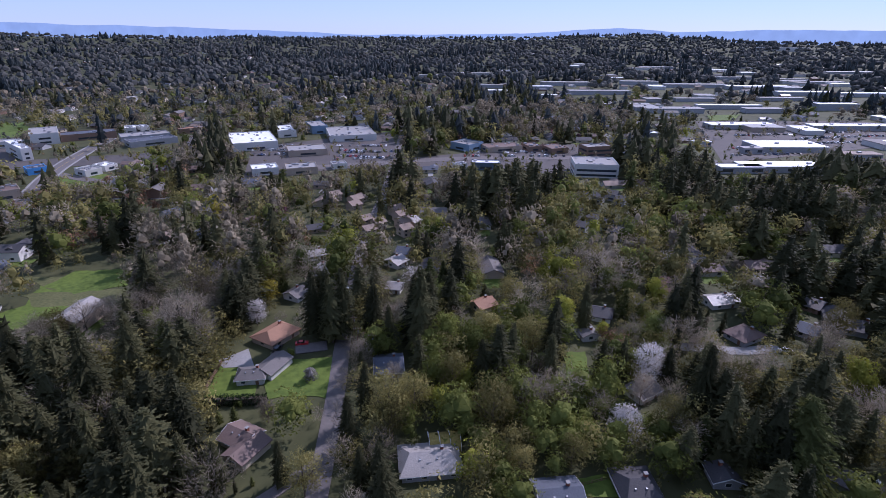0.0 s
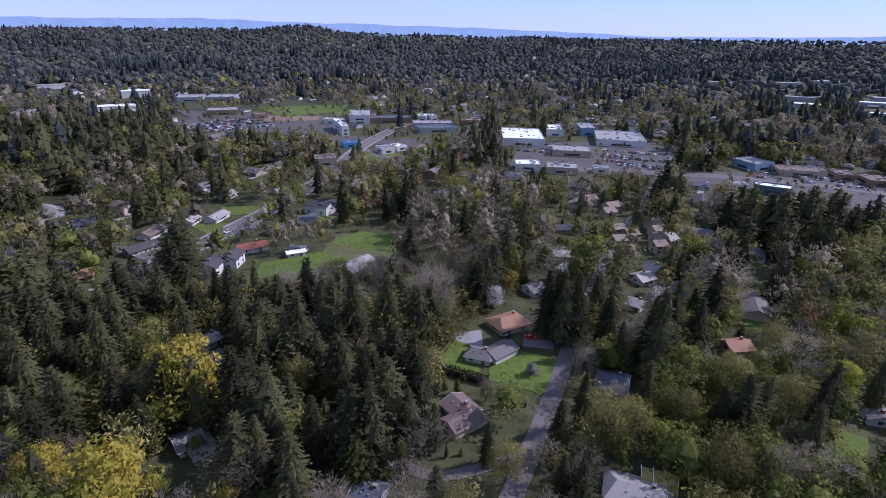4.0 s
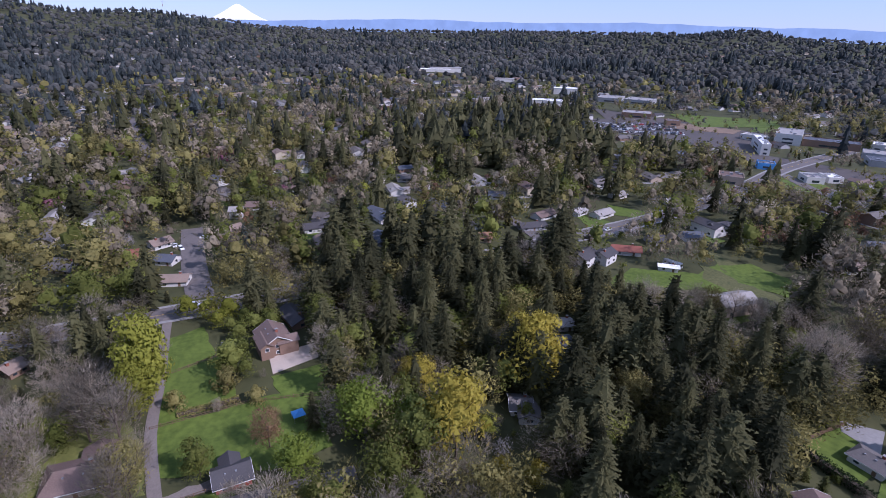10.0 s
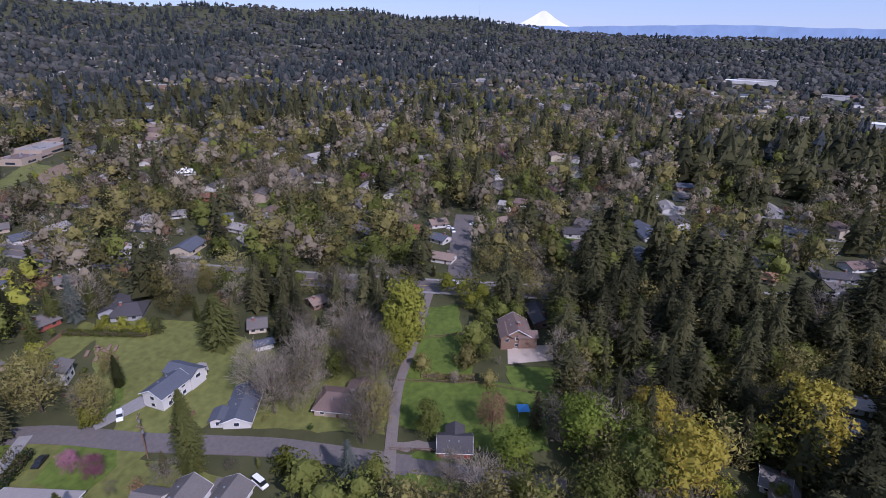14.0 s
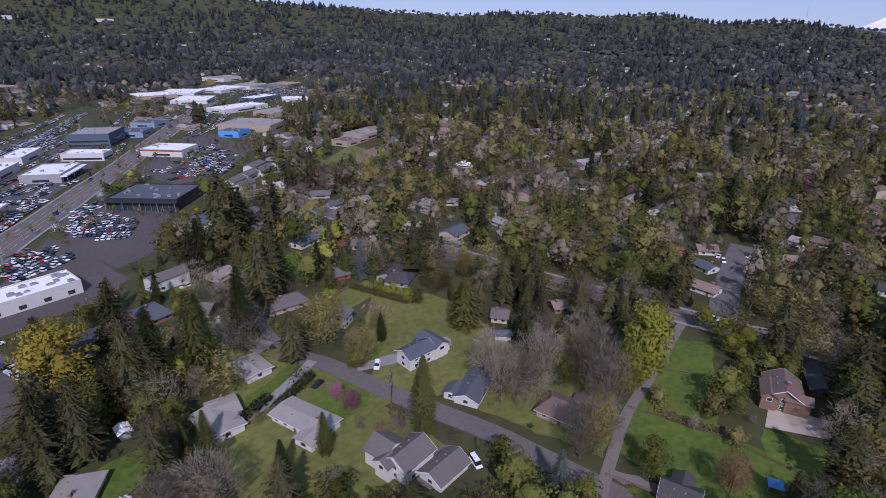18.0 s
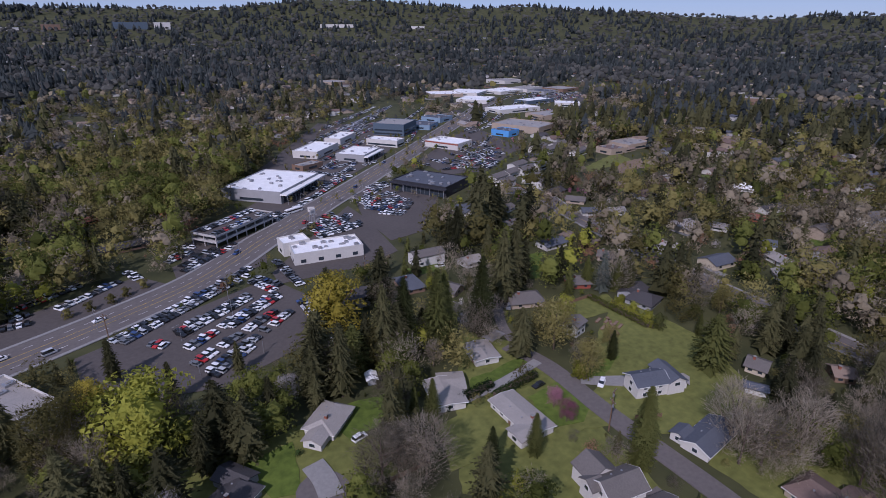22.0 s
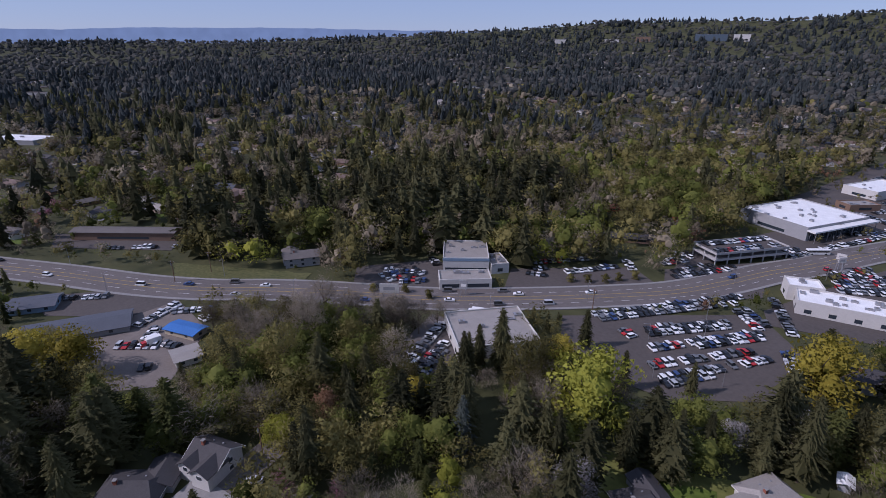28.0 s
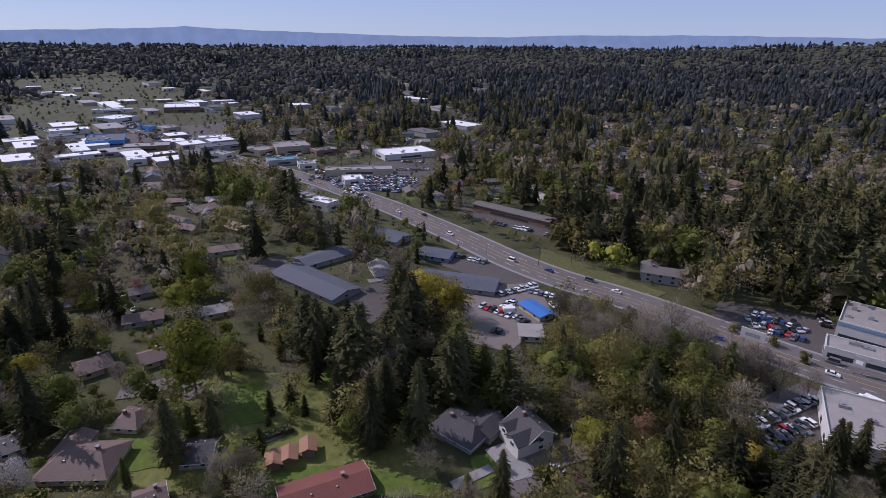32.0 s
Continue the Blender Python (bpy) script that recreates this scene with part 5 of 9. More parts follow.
sheet("garden_grass", ragged([(-102.1, -137.2), (-87.1, -155.7), (-63.2, -113.6), (-49.6, -86.8), (-68, -70.4), (-93.2, -55.5), (-96.7, -77.4)]), 0.018, dry_grass, "patchy green grass between gardens and hedges")
sheet("garden_grass", ragged([(-161.7, -44.2), (-145.7, -79.3), (-123.9, -77.7), (-113.6, -62.4), (-118.6, -46.1), (-134, -32.4)]), 0.024, dry_grass, "patchy green grass between gardens and hedges")
sheet("garden_grass", ragged([(96, -44.4), (152.3, -39.2), (171.3, 6.4), (152.3, 34.2), (123.9, 31.3)]), 0.030, dry_grass, "patchy green grass between gardens and hedges")
sheet("garden_grass", ragged([(-163, -41.7), (-151.7, -88.1), (-112.8, -65.8), (-115.5, -28.6), (-134.8, -31.4)]), 0.036, dry_grass, "patchy green grass between gardens and hedges")
sheet("garden_grass", ragged([(-38.3, -99.2), (-37.2, -130.5), (19.7, -125.1), (12.2, -101.7)]), 0.042, dry_grass, "patchy green grass between gardens and hedges")

# large buildings along the avenue
commercial(99.7, -229.8, 25, 22.2, 24, 7.5, "light", "white", label="pale dealership hall with a blue wall band", band="blue", glassy=True)
commercial(89.9, -206.8, 30, 23.7, 11, 4.5, "light", "white", label="glazed grey showroom front of the dealership", glassy=True)
commercial(84.1, -231.6, 39, 8.9, 14, 4.5, "light", "white")
commercial(61.7, -167.2, 37, 30.2, 27, 5, "light", "white", label="pale flat-roofed shop beside the avenue, half hidden by trees")
commercial(-61.8, -250.7, -3, 34.2, 16.2, 5.5, "white", "white", label="white L-shaped dealership with repair bays", units=14)
commercial(-48.4, -263.1, 6, 13.7, 10.5, 6.5, "white", "white", label="taller white entrance block of the dealership", units=2)
showroom_front(commercial(-60.4, -383.1, 49, 54.7, 44, 7.6, "white", "grey", label="large white dealership hall with a glazed front", units=16), 54.7, 44, 7.6, 1, 5)
parking_deck(-24.7, -304.1, 40, 44, 17)
commercial(-98.8, -440.1, 30, 22, 13, 4, "light", "brown")
commercial(-120.6, -495.2, 50, 46, 24, 6, "white", "white")
commercial(-158, -542.6, 50, 40, 17, 6, "white", "white")
showroom_front(commercial(-150, -461.5, 47, 36, 27, 6, "white", "grey", label="white flat-roofed showroom with glass walls"), 36, 27, 6, 1)
commercial(-193.2, -505.7, -48, 34, 17, 6, "white", "white", glassy=True)
commercial(-229, -567.5, 46, 40, 36, 12, "light", "glass", glassy=True, label="four-storey blue glass showroom tower")
commercial(-272.8, -584.6, 45, 32, 25, 5, "slate", "blue")
commercial(-246.4, -471.3, -60, 38, 27, 6, "white", "white", band="red")
showroom_front(commercial(-164, -341, -56, 44, 34, 7, "slate", "black", units=14, label="dark blue-black glass dealership"), 44, 34, 7, 1, 3, False)
commercial(-332.4, -501.2, -67, 23, 21, 6, "slate", "sky", label="bright blue shop building")
commercial(-372.4, -523.2, -62, 60, 45, 7, "light", "tan", units=14)
commercial(-309.8, -625, 29, 28.1, 28.9, 5, "slate", "blue")
commercial(-445.2, -654.8, 6, 73.2, 34.8, 5, "white", "white")
commercial(-456.8, -586.5, 9, 52.2, 35, 5, "light", "tan")
commercial(-535.8, -728.3, 14, 62.1, 29.4, 5, "white", "glass")
commercial(-557.4, -672.4, -37, 37.8, 29.9, 5, "white", "white")
commercial(-638.2, -842, 15, 41.1, 39.4, 5, "slate", "grey")
commercial(-575.4, -883.8, 19, 73.8, 50.9, 5, "white", "white")
commercial(-636.7, -896.4, 26, 63.9, 43.4, 5, "light", "white")
commercial(-446.2, -876.1, -10, 56.5, 54.8, 5, "white", "tan")
commercial(-499.7, -884.7, 42, 67.2, 60, 5, "white", "white")
commercial(-454.5, -774.4, 45, 58.9, 50.4, 5, "white", "white")
commercial(-697.7, -866.2, 19, 56.7, 48.4, 5, "light", "brown")
commercial(-371.4, -378.4, 6, 21.1, 18.6, 5, "brown", "tan")
commercial(-408.1, -392.4, 7, 35.7, 26.1, 5, "light", "tan")
commercial(-336.7, -1186.7, 26, 49, 59.3, 5, "light", "tan")
commercial(-682.6, -1038.8, 14, 62, 56.2, 6, "light", "white")
commercial(936.9, 20.9, -89, 49.8, 56.2, 7, "white", "brown", label="large store with a white flat roof")
commercial(924.2, 112.2, 89, 51.7, 14.8, 5, "white", "white")
commercial(830.7, 99.3, -43, 36.7, 37.2, 6, "white", "white")
commercial(748.2, 138.2, -75, 39, 21.8, 5, "white", "white")
commercial(666.8, 92.4, -86, 34.7, 47.7, 6, "slate", "sky", label="dealership with a blue glass front", glassy=True)
commercial(613.8, 50.8, 88, 42.1, 24.1, 5, "light", "brown")
commercial(562.3, 35.2, -73, 22.8, 16.2, 5, "white", "brown")
commercial(543.6, 55.5, -81, 15.3, 17.7, 5, "white", "white")
commercial(501.7, -64.8, -88, 27.3, 15.6, 4.5, "teal", "grey")
commercial(477.4, -81.9, 89, 14.6, 14.5, 4.5, "light", "white")
commercial(439.6, -118.6, 77, 56.1, 14.3, 4.5, "light", "cream", units=10)
commercial(411, -105.8, 84, 15.4, 17.3, 4, "white", "white")
commercial(500.1, -181.5, -85, 54.5, 32.9, 5, "white", "white")
commercial(560.8, -81.5, -87, 33.1, 33, 7, "light", "tan")
commercial(349.6, -68.5, 33, 20.4, 10.5, 5.5, "white", "white")
commercial(371.8, -58.2, 32, 16.9, 13, 4.5, "light", "cream")
commercial(645.7, -10.9, 87, 28.4, 15.8, 5, "white", "white")
commercial(751.6, 58, -59, 12.4, 25.5, 5, "slate", "sky")
commercial(739.1, 36.1, -65, 20.1, 27.4, 5, "light", "tan")
commercial(548.2, -14.7, 46, 19.6, 16, 4.5, "light", "white")
commercial(562.9, -51.1, 33, 29.3, 22.2, 4.5, "light", "tan")
commercial(535.6, -110, -79, 23.7, 18.5, 5, "light", "brown")

# the shopping centre and school to the south
commercial(-175.4, 530.1, 23, 40.5, 60, 7, "white", "white", label="shopping hall with a bright white flat roof", units=12)
commercial(-157.3, 583.9, 23, 18.4, 34.3, 7, "white", "white")
commercial(-128.1, 606.7, 23, 16.9, 36.1, 8, "light", "blue")
commercial(-86, 573.7, 15, 46.7, 55, 6, "light", "white", units=16)
commercial(-114, 490.3, 18, 33.9, 25.2, 5, "light", "tan")
commercial(-103.4, 420.4, 17, 23.8, 19.1, 5, "light", "tan", units=8)
commercial(-131.4, 417.1, 22, 19.7, 16.5, 5, "white", "white")
commercial(-75.9, 434.4, 22, 11.6, 10.2, 4, "light", "white")
commercial(33.6, 514.2, 47, 21.3, 23.5, 6, "light", "blue")
commercial(66.1, 507.8, 15, 34.6, 19.6, 4.5, "brown", "tan")
commercial(23, 433.7, 22, 10, 8, 4, "white", "white")
commercial(44.3, 433.6, -3, 23.2, 11.2, 5.5, "white", "glass", label="small white-roofed shop with a dark glazed front", units=3)
commercial(149.5, 486, 14, 25.6, 15.9, 9, "light", "brown", glassy=True)
commercial(128.8, 417.7, -7, 33.4, 27.7, 10, "light", "white", glassy=True, units=9, label="white three-storey office block with dark window bays")
commercial(95.3, 510.2, 13, 13.4, 20.7, 4.5, "brown", "brown")
commercial(115.6, 502.5, 16, 17.6, 22.3, 4.5, "brown", "brown")
commercial(-384.4, 543.8, 34, 23.5, 43, 10, "light", "white", label="school gymnasium with a pale roof")
commercial(-401.8, 516.3, 13, 23.2, 14.5, 5, "light", "white")
commercial(-362.3, 475.8, 48, 7.8, 53.3, 10, "white", "white")
commercial(-350.7, 559.7, 33, 48.2, 21.8, 6, "slate", "brown", label="long brown brick school building")
commercial(-325.5, 592.5, 24, 11.5, 18.4, 6, "white", "white")
commercial(-314, 598, 48, 10.9, 16.2, 6, "white", "white")
commercial(-293.1, 557.6, 33, 44.3, 24.1, 5, "light", "grey", units=9)
commercial(-274.2, 532, 42, 42.6, 21.9, 5, "slate", "grey")
commercial(-258.9, 596.9, 38, 32.4, 12.9, 5, "terracotta", "brown")
commercial(-568.3, 503.1, 46, 35.7, 28, 6, "light", "brown", label="brown brick school wing with a pale roof")
commercial(-503.9, 501.7, 57, 15.3, 18.4, 5, "brown", "brown")
commercial(-307.4, 415.7, 45, 13.1, 13.4, 4.5, "slate", "sky", label="small shop with a bright blue roof edge")
commercial(-264.6, 411.3, 57, 12.4, 16, 4.5, "light", "white")
commercial(-260.5, 427.2, 65, 11, 14.2, 4, "white", "white")
commercial(-282.6, 348, 42, 16.9, 17.4, 6, "brown", "tan")
commercial(-377.3, 308.8, 37, 21.6, 9.6, 4, "light", "grey")
commercial(-705.5, 467.8, 49, 22.4, 22.9, 6, "white", "white")
commercial(-718.7, 580, 44, 37.3, 43.1, 6, "light", "grey")
commercial(-681.3, 606.4, 34, 39.8, 39.7, 6, "light", "grey")
warehouse(343.7, 516.2, 0, 66, 33, 5, "white")
warehouse(365.7, 639.5, 0, 78, 22, 5, "white")
warehouse(285.7, 430, 0, 66, 19, 5, "white")
warehouse(249.7, 423.7, 0, 36, 11, 5, "white")
warehouse(341.4, 775.5, 0, 84, 22, 6, "light")
warehouse(441.4, 812, 0, 96, 13, 6, "white")
warehouse(470.7, 774.5, 0, 54, 16, 6, "light")
warehouse(493.3, 628.4, 0, 102, 16, 6, "white")
warehouse(513.8, 1080.7, 0, 120, 22, 6, "light")
warehouse(621.2, 1053.5, 0, 120, 22, 6, "white")
warehouse(417.7, 1122.5, 0, 72, 22, 6, "light")
warehouse(296.7, 982.8, 0, 108, 22, 6, "light")
warehouse(266.2, 1112.3, 0, 96, 22, 6, "light")
warehouse(209, 1050.2, 0, 36, 16, 6, "white")
warehouse(116.9, 992.1, 0, 36, 16, 6, "white")
warehouse(115.7, 1078.3, 0, 42, 16, 6, "light")
warehouse(195.6, 931, 0, 30, 11, 6, "white")
warehouse(428, 893.4, 0, 66, 13, 5, "light")
warehouse(644.8, 954.9, 0, 96, 20, 6, "white")
warehouse(589.4, 793.6, 0, 60, 16, 9, "white")
warehouse(748.4, 933.6, 0, 120, 16, 6, "white")
warehouse(808.8, 1134.6, 0, 72, 16, 5, "light")
warehouse(567, 892.2, 0, 72, 13, 5, "light")
warehouse(105.9, 1387.2, 0, 84, 22, 5, "light")
warehouse(-5.4, 1340.9, 0, 48, 16, 5, "light")
warehouse(195.9, 1434.1, 0, 48, 14, 5, "white")
warehouse(613.7, 1536.9, 0, 96, 28, 5, "light")
warehouse(928.9, 1985.2, 0, 72, 16, 6, "light")
warehouse(500.7, 1880.6, 0, 90, 22, 5, "light")
warehouse(1030.6, 1374.1, 0, 120, 28, 5, "light")
warehouse(1036.8, 1510.9, 0, 120, 22, 5, "light")
warehouse(689.3, 1264.6, 0, 84, 16, 5, "light")
warehouse(234.5, 577.5, 0, 14, 8, 5, "white")
warehouse(267.7, 530.4, 0, 18, 9, 5, "white")
warehouse(300.7, 497.7, 0, 18, 9, 5, "light")
warehouse(385.4, 474.1, 0, 36, 13, 5, "tan")
warehouse(935, -156, 17, 28, 27, 5, "white", "tan")
warehouse(782, 1387, 0, 36, 28, 5, "white", "grey")
warehouse(761, 1161, 0, 58, 20, 5, "light", "white")
warehouse(662, -322, 17, 55, 29, 5, "white", "grey")
warehouse(782, 1200, 0, 57, 17, 5, "light", "grey")
warehouse(552, 1484, 0, 56, 20, 5, "grey", "white")
warehouse(1315, -479, 17, 55, 14, 5, "light", "tan")
warehouse(585, 681, 90, 56, 15, 5, "white", "white")
warehouse(311, 798, 0, 35, 28, 5, "light", "grey")
warehouse(1048, 160, 17, 44, 22, 5, "light", "tan")
warehouse(579, 624, 0, 49, 16, 5, "white", "white")
warehouse(815, 1097, 0, 50, 25, 5, "white", "white")
warehouse(967, 114, 17, 56, 16, 5, "white", "grey")
warehouse(752, 1130, 90, 44, 25, 5, "grey", "white")
warehouse(394, 1200, 0, 31, 17, 5, "white", "tan")
warehouse(907, 63, 17, 39, 17, 5, "light", "tan")
warehouse(425, 609, 90, 34, 22, 5, "white", "white")
warehouse(677, 1036, 0, 41, 25, 5, "light", "grey")
warehouse(993, 26, 17, 32, 29, 5, "light", "grey")
warehouse(855, 1295, 0, 29, 18, 5, "grey", "white")
warehouse(1150, 1215, 0, 33, 16, 5, "white", "grey")
warehouse(614, -249, 17, 40, 26, 5, "grey", "grey")
warehouse(1044, 1061, 0, 29, 22, 5, "light", "white")
warehouse(357, 891, 0, 26, 21, 5, "light", "grey")
warehouse(762, 100, 17, 49, 26, 5, "light", "tan")
warehouse(468, 521, 90, 28, 26, 5, "white", "white")
warehouse(313, 825, 0, 31, 21, 5, "light", "white")
warehouse(974, -375, 17, 58, 22, 5, "white", "grey")
warehouse(388, 1534, 90, 35, 22, 5, "white", "grey")
warehouse(755, 1470, 0, 50, 25, 5, "white", "white")
warehouse(1019, 0, 17, 41, 24, 5, "white", "grey")
warehouse(461, 933, 0, 32, 27, 5, "light", "white")
warehouse(885, 920, 90, 25, 20, 5, "white", "white")
warehouse(1082, -403, 17, 30, 15, 5, "grey", "grey")
warehouse(613, 1045, 0, 49, 15, 5, "white", "tan")
warehouse(1162, 1173, 90, 29, 20, 5, "light", "white")
warehouse(848, -373, 17, 32, 26, 5, "light", "white")
warehouse(468, 527, 0, 57, 29, 5, "grey", "white")
warehouse(427, 1057, 90, 31, 27, 5, "white", "white")
warehouse(1142, -602, 17, 48, 14, 5, "grey", "grey")
warehouse(529, 542, 0, 26, 18, 5, "grey", "grey")
warehouse(405, 1257, 90, 33, 18, 5, "light", "tan")
warehouse(1410, 85, 17, 57, 28, 5, "grey", "white")
warehouse(773, 798, 0, 45, 21, 5, "grey", "tan")
warehouse(384, 623, 0, 40, 23, 5, "light", "tan")
warehouse(888, -198, 17, 26, 15, 5, "grey", "grey")
warehouse(607, 625, 0, 47, 16, 5, "white", "tan")
warehouse(423, 1605, 90, 51, 28, 5, "light", "white")
warehouse(636, 27, 17, 20, 19, 4.5, "white", "grey")
warehouse(614, 11, 107, 23, 22, 4.5, "white", "tan")
warehouse(651, 160, 17, 40, 17, 5, "white", "tan")
warehouse(1059, 106, 17, 26, 24, 5, "white", "tan")
warehouse(599, 74, 107, 33, 25, 4, "light", "grey")
warehouse(1282, 48, 17, 24, 21, 5, "white", "white")
warehouse(563, 57, 17, 38, 19, 5, "white", "brown")
warehouse(1388, 301, 107, 24, 17, 5, "white", "brown")
warehouse(860, 227, 17, 49, 22, 4.5, "light", "white")
warehouse(645, 101, 17, 33, 22, 4, "white", "white")
warehouse(623, -18, 107, 25, 19, 5, "white", "grey")
warehouse(533, 30, 17, 20, 22, 5, "white", "tan")
warehouse(1074, 51, 107, 24, 16, 4, "white", "brown")
warehouse(1237, -17, 17, 50, 12, 4, "white", "tan")
warehouse(981, -50, 107, 24, 17, 4.5, "white", "grey")
warehouse(673, 95, 107, 40, 13, 4.5, "white", "grey")
warehouse(787, 150, 17, 37, 25, 5, "white", "brown")
warehouse(619, 111, 17, 47, 14, 5, "white", "grey")
warehouse(1335, 217, 17, 41, 17, 4.5, "light", "grey")
warehouse(585, 103, 107, 41, 13, 4, "white", "white")
warehouse(1270, 248, 107, 34, 16, 5, "white", "white")
warehouse(676, 26, 17, 21, 20, 5, "white", "brown")
warehouse(1033, -42, 107, 36, 17, 4, "white", "grey")
warehouse(1198, 210, 17, 45, 19, 5, "white", "white")
warehouse(593, -15, 107, 41, 17, 4.5, "slate", "grey")
warehouse(585, 152, 17, 36, 22, 4, "white", "grey")
warehouse(1017, 128, 17, 51, 25, 4.5, "white", "white")
warehouse(712, 141, 107, 23, 20, 4, "slate", "white")
warehouse(1221, 172, 17, 51, 13, 5, "light", "tan")
warehouse(933, -23, 17, 26, 18, 5, "slate", "grey")
warehouse(822, -58, 17, 21, 19, 5, "slate", "white")
warehouse(695, 173, 107, 30, 23, 4, "white", "tan")
warehouse(839, -64, 17, 37, 25, 5, "white", "white")
patch("parking_lot", [(578, -25.9), (805.1, -33.7), (1120.7, 133.3), (1071.4, 282.2), (770, 177.5), (660.3, 86.2)], 0.1, new_asphalt, "grey asphalt lots round far shops")
patch("parking_lot", [(918.2, 15.8), (1265, 16.2), (1749.7, 197.6), (1580.9, 405.1), (1197.3, 229.8)], 0.1, new_asphalt, "grey asphalt lots round far shops")
warehouse(58, -2599.4, 1, 120, 30, 24, "light", "glass")
warehouse(-54.4, -2599.4, -1, 60, 30, 24, "white", "white")
warehouse(319.9, -2580.2, 7, 60, 24, 18, "light", "brown")
warehouse(659.5, -2515, 15, 50, 24, 16, "white", "white")
warehouse(445.4, -2561.6, 10, 60, 20, 10, "white", "white")
warehouse(-1077, -2366.4, -24, 60, 14, 10, "white", "white")
warehouse(-751.9, -2488.9, -17, 160, 16, 12, "light", "white")
warehouse(-1041.5, -1585.7, -33, 110, 16, 9, "light", "brown")
warehouse(1368.5, 2210.7, -32, 180, 16, 14, "light", "white")
warehouse(-1213.8, 471.9, 69, 70, 30, 6, "white", "white")
warehouse(-2242.7, 887.9, 68, 100, 40, 9, "light", "white")
warehouse(-1023.6, 550.3, 62, 40, 20, 6, "light", "white")
warehouse(-821.5, 563, 56, 40, 20, 10, "white", "white")
warehouse(-718, 461.1, 57, 44, 20, 6, "white", "white")
warehouse(-1210.6, 495, 68, 70, 30, 9, "light", "white")
warehouse(-911.3, -600.5, -57, 60, 16, 6, "light", "brown")

# houses near the eye
house(-58, 146.2, 7, 8.4, 6.5, "grey", "white", 1, hip=2, wings=((6, 4.5, 60, 11, 7),))
house(-57, 171.3, 58, 13, 10.3, "terracotta", "tan", 1, hip=3.5)
house(-52, 117.7, -28, 8.1, 7.7, "brown", "cream", 1, wings=((5, -3, 90, 10, 7),))
house(-14.4, 151.3, 6, 8.6, 10.3, "slate", "grey", 1)
house(-0.6, 108.3, 6, 14.8, 10.3, "light", "grey", 1, hip=3)
house(30.3, 96, 5, 10.1, 10.3, "slate", "white", 1)
house(50, 98.3, 3, 9.1, 12.0, "dark", "grey", 1, hip=3)
house(73.5, 102.4, 86, 6, 6.9, "dark", "grey", 1)
house(65.4, 137, 32, 8.8, 6.9, "grey", "white", 1)
house(115.4, 169.7, -64, 8.3, 11.2, "brown", "grey", 1, hip=3)
house(119.8, 196.8, 11, 12.3, 8.6, "light", "white", 1)
house(66, 186.5, -21, 10, 8.6, "dark", "white", 1, hip=2)
house(57.4, 171.9, -79, 7.7, 6.0, "grey", "white", 1)
house(157.2, 192.5, -54, 6, 9.5, "grey", "brown", 1)
house(161.5, 174.9, -27, 13, 10.3, "dark", "grey", 1, hip=3, wings=((-6, 5, 90, 12, 8),))
house(141.6, 172.4, -49, 6, 8.6, "slate", "grey", 1)
house(-17.3, 237.6, 54, 7.9, 8.6, "light", "white", 1)
house(-51.1, 229, 64, 8.6, 7.7, "light", "white", 1)
house(-57.1, 203.7, 61, 7.3, 7.7, "grey", "white", 1)
house(-57.7, 247, 22, 8.9, 7.7, "light", "white", 1)
house(20.9, 193.9, 34, 8.1, 7.7, "terracotta", "tan", 1)
house(-64.6, 343.4, 45, 7, 8.2, "tan", "tan", 2, chimney=False)
house(-64.8, 327.9, 44, 6.6, 8.2, "tan", "tan", 2, chimney=False)
house(-49.3, 334.3, 43, 6.9, 8.2, "tan", "tan", 2, chimney=False)
house(-48.7, 321.9, 42, 6.6, 8.2, "tan", "tan", 2, chimney=False)
house(-38.5, 294.2, 39, 6, 8.2, "tan", "tan", 2, chimney=False)
house(-30.6, 289.2, 38, 6, 8.2, "tan", "tan", 2, chimney=False)
house(-21.9, 313.8, 40, 6.7, 8.2, "tan", "tan", 2, chimney=False)
house(-18.5, 302.7, 39, 6.4, 8.2, "tan", "tan", 2, chimney=False)
house(-16.6, 290.3, 37, 6.1, 8.2, "tan", "tan", 2, chimney=False)
house(-15.1, 278.7, 36, 6, 8.2, "tan", "tan", 2, chimney=False)
house(-35, 276.8, 37, 6, 8.2, "tan", "tan", 2, chimney=False)
house(90, 333, -32, 6.6, 8.6, "dark", "grey", 2, chimney=False)
house(102.8, 346.4, -34, 6.8, 8.6, "dark", "grey", 2, chimney=False)
house(110.4, 339.6, -33, 6.6, 8.6, "dark", "grey", 2, chimney=False)
house(121.9, 346.5, -34, 6.7, 8.6, "dark", "grey", 2, chimney=False)
house(123.3, 333.2, -34, 6.4, 8.6, "dark", "grey", 2, chimney=False)
house(87.7, 308.9, -30, 6.1, 8.6, "dark", "grey", 2, chimney=False)
house(95, 298.1, -30, 6, 8.6, "dark", "grey", 2, chimney=False)
house(100.2, 287.9, -29, 6, 8.6, "dark", "grey", 2, chimney=False)
house(84.3, 282.9, -28, 6, 8.6, "dark", "grey", 2, chimney=False)
house(102, 273.6, -29, 6, 8.6, "dark", "grey", 2, chimney=False)
house(-111.1, 71.3, 67, 6, 6.9, "grey", "white", 1, wings=((2, -3, 90, 8, 6),))
house(-133.9, 101.3, -62, 7.1, 6.9, "slate", "white", 1)
house(-146.6, 110.1, 76, 6, 6.0, "light", "white", 1)
house(-57.9, 78.6, 5, 6.7, 7.7, "slate", "grey", 1)
house(-233.5, 81.8, -78, 7.4, 8.6, "brown", "tan", 1)
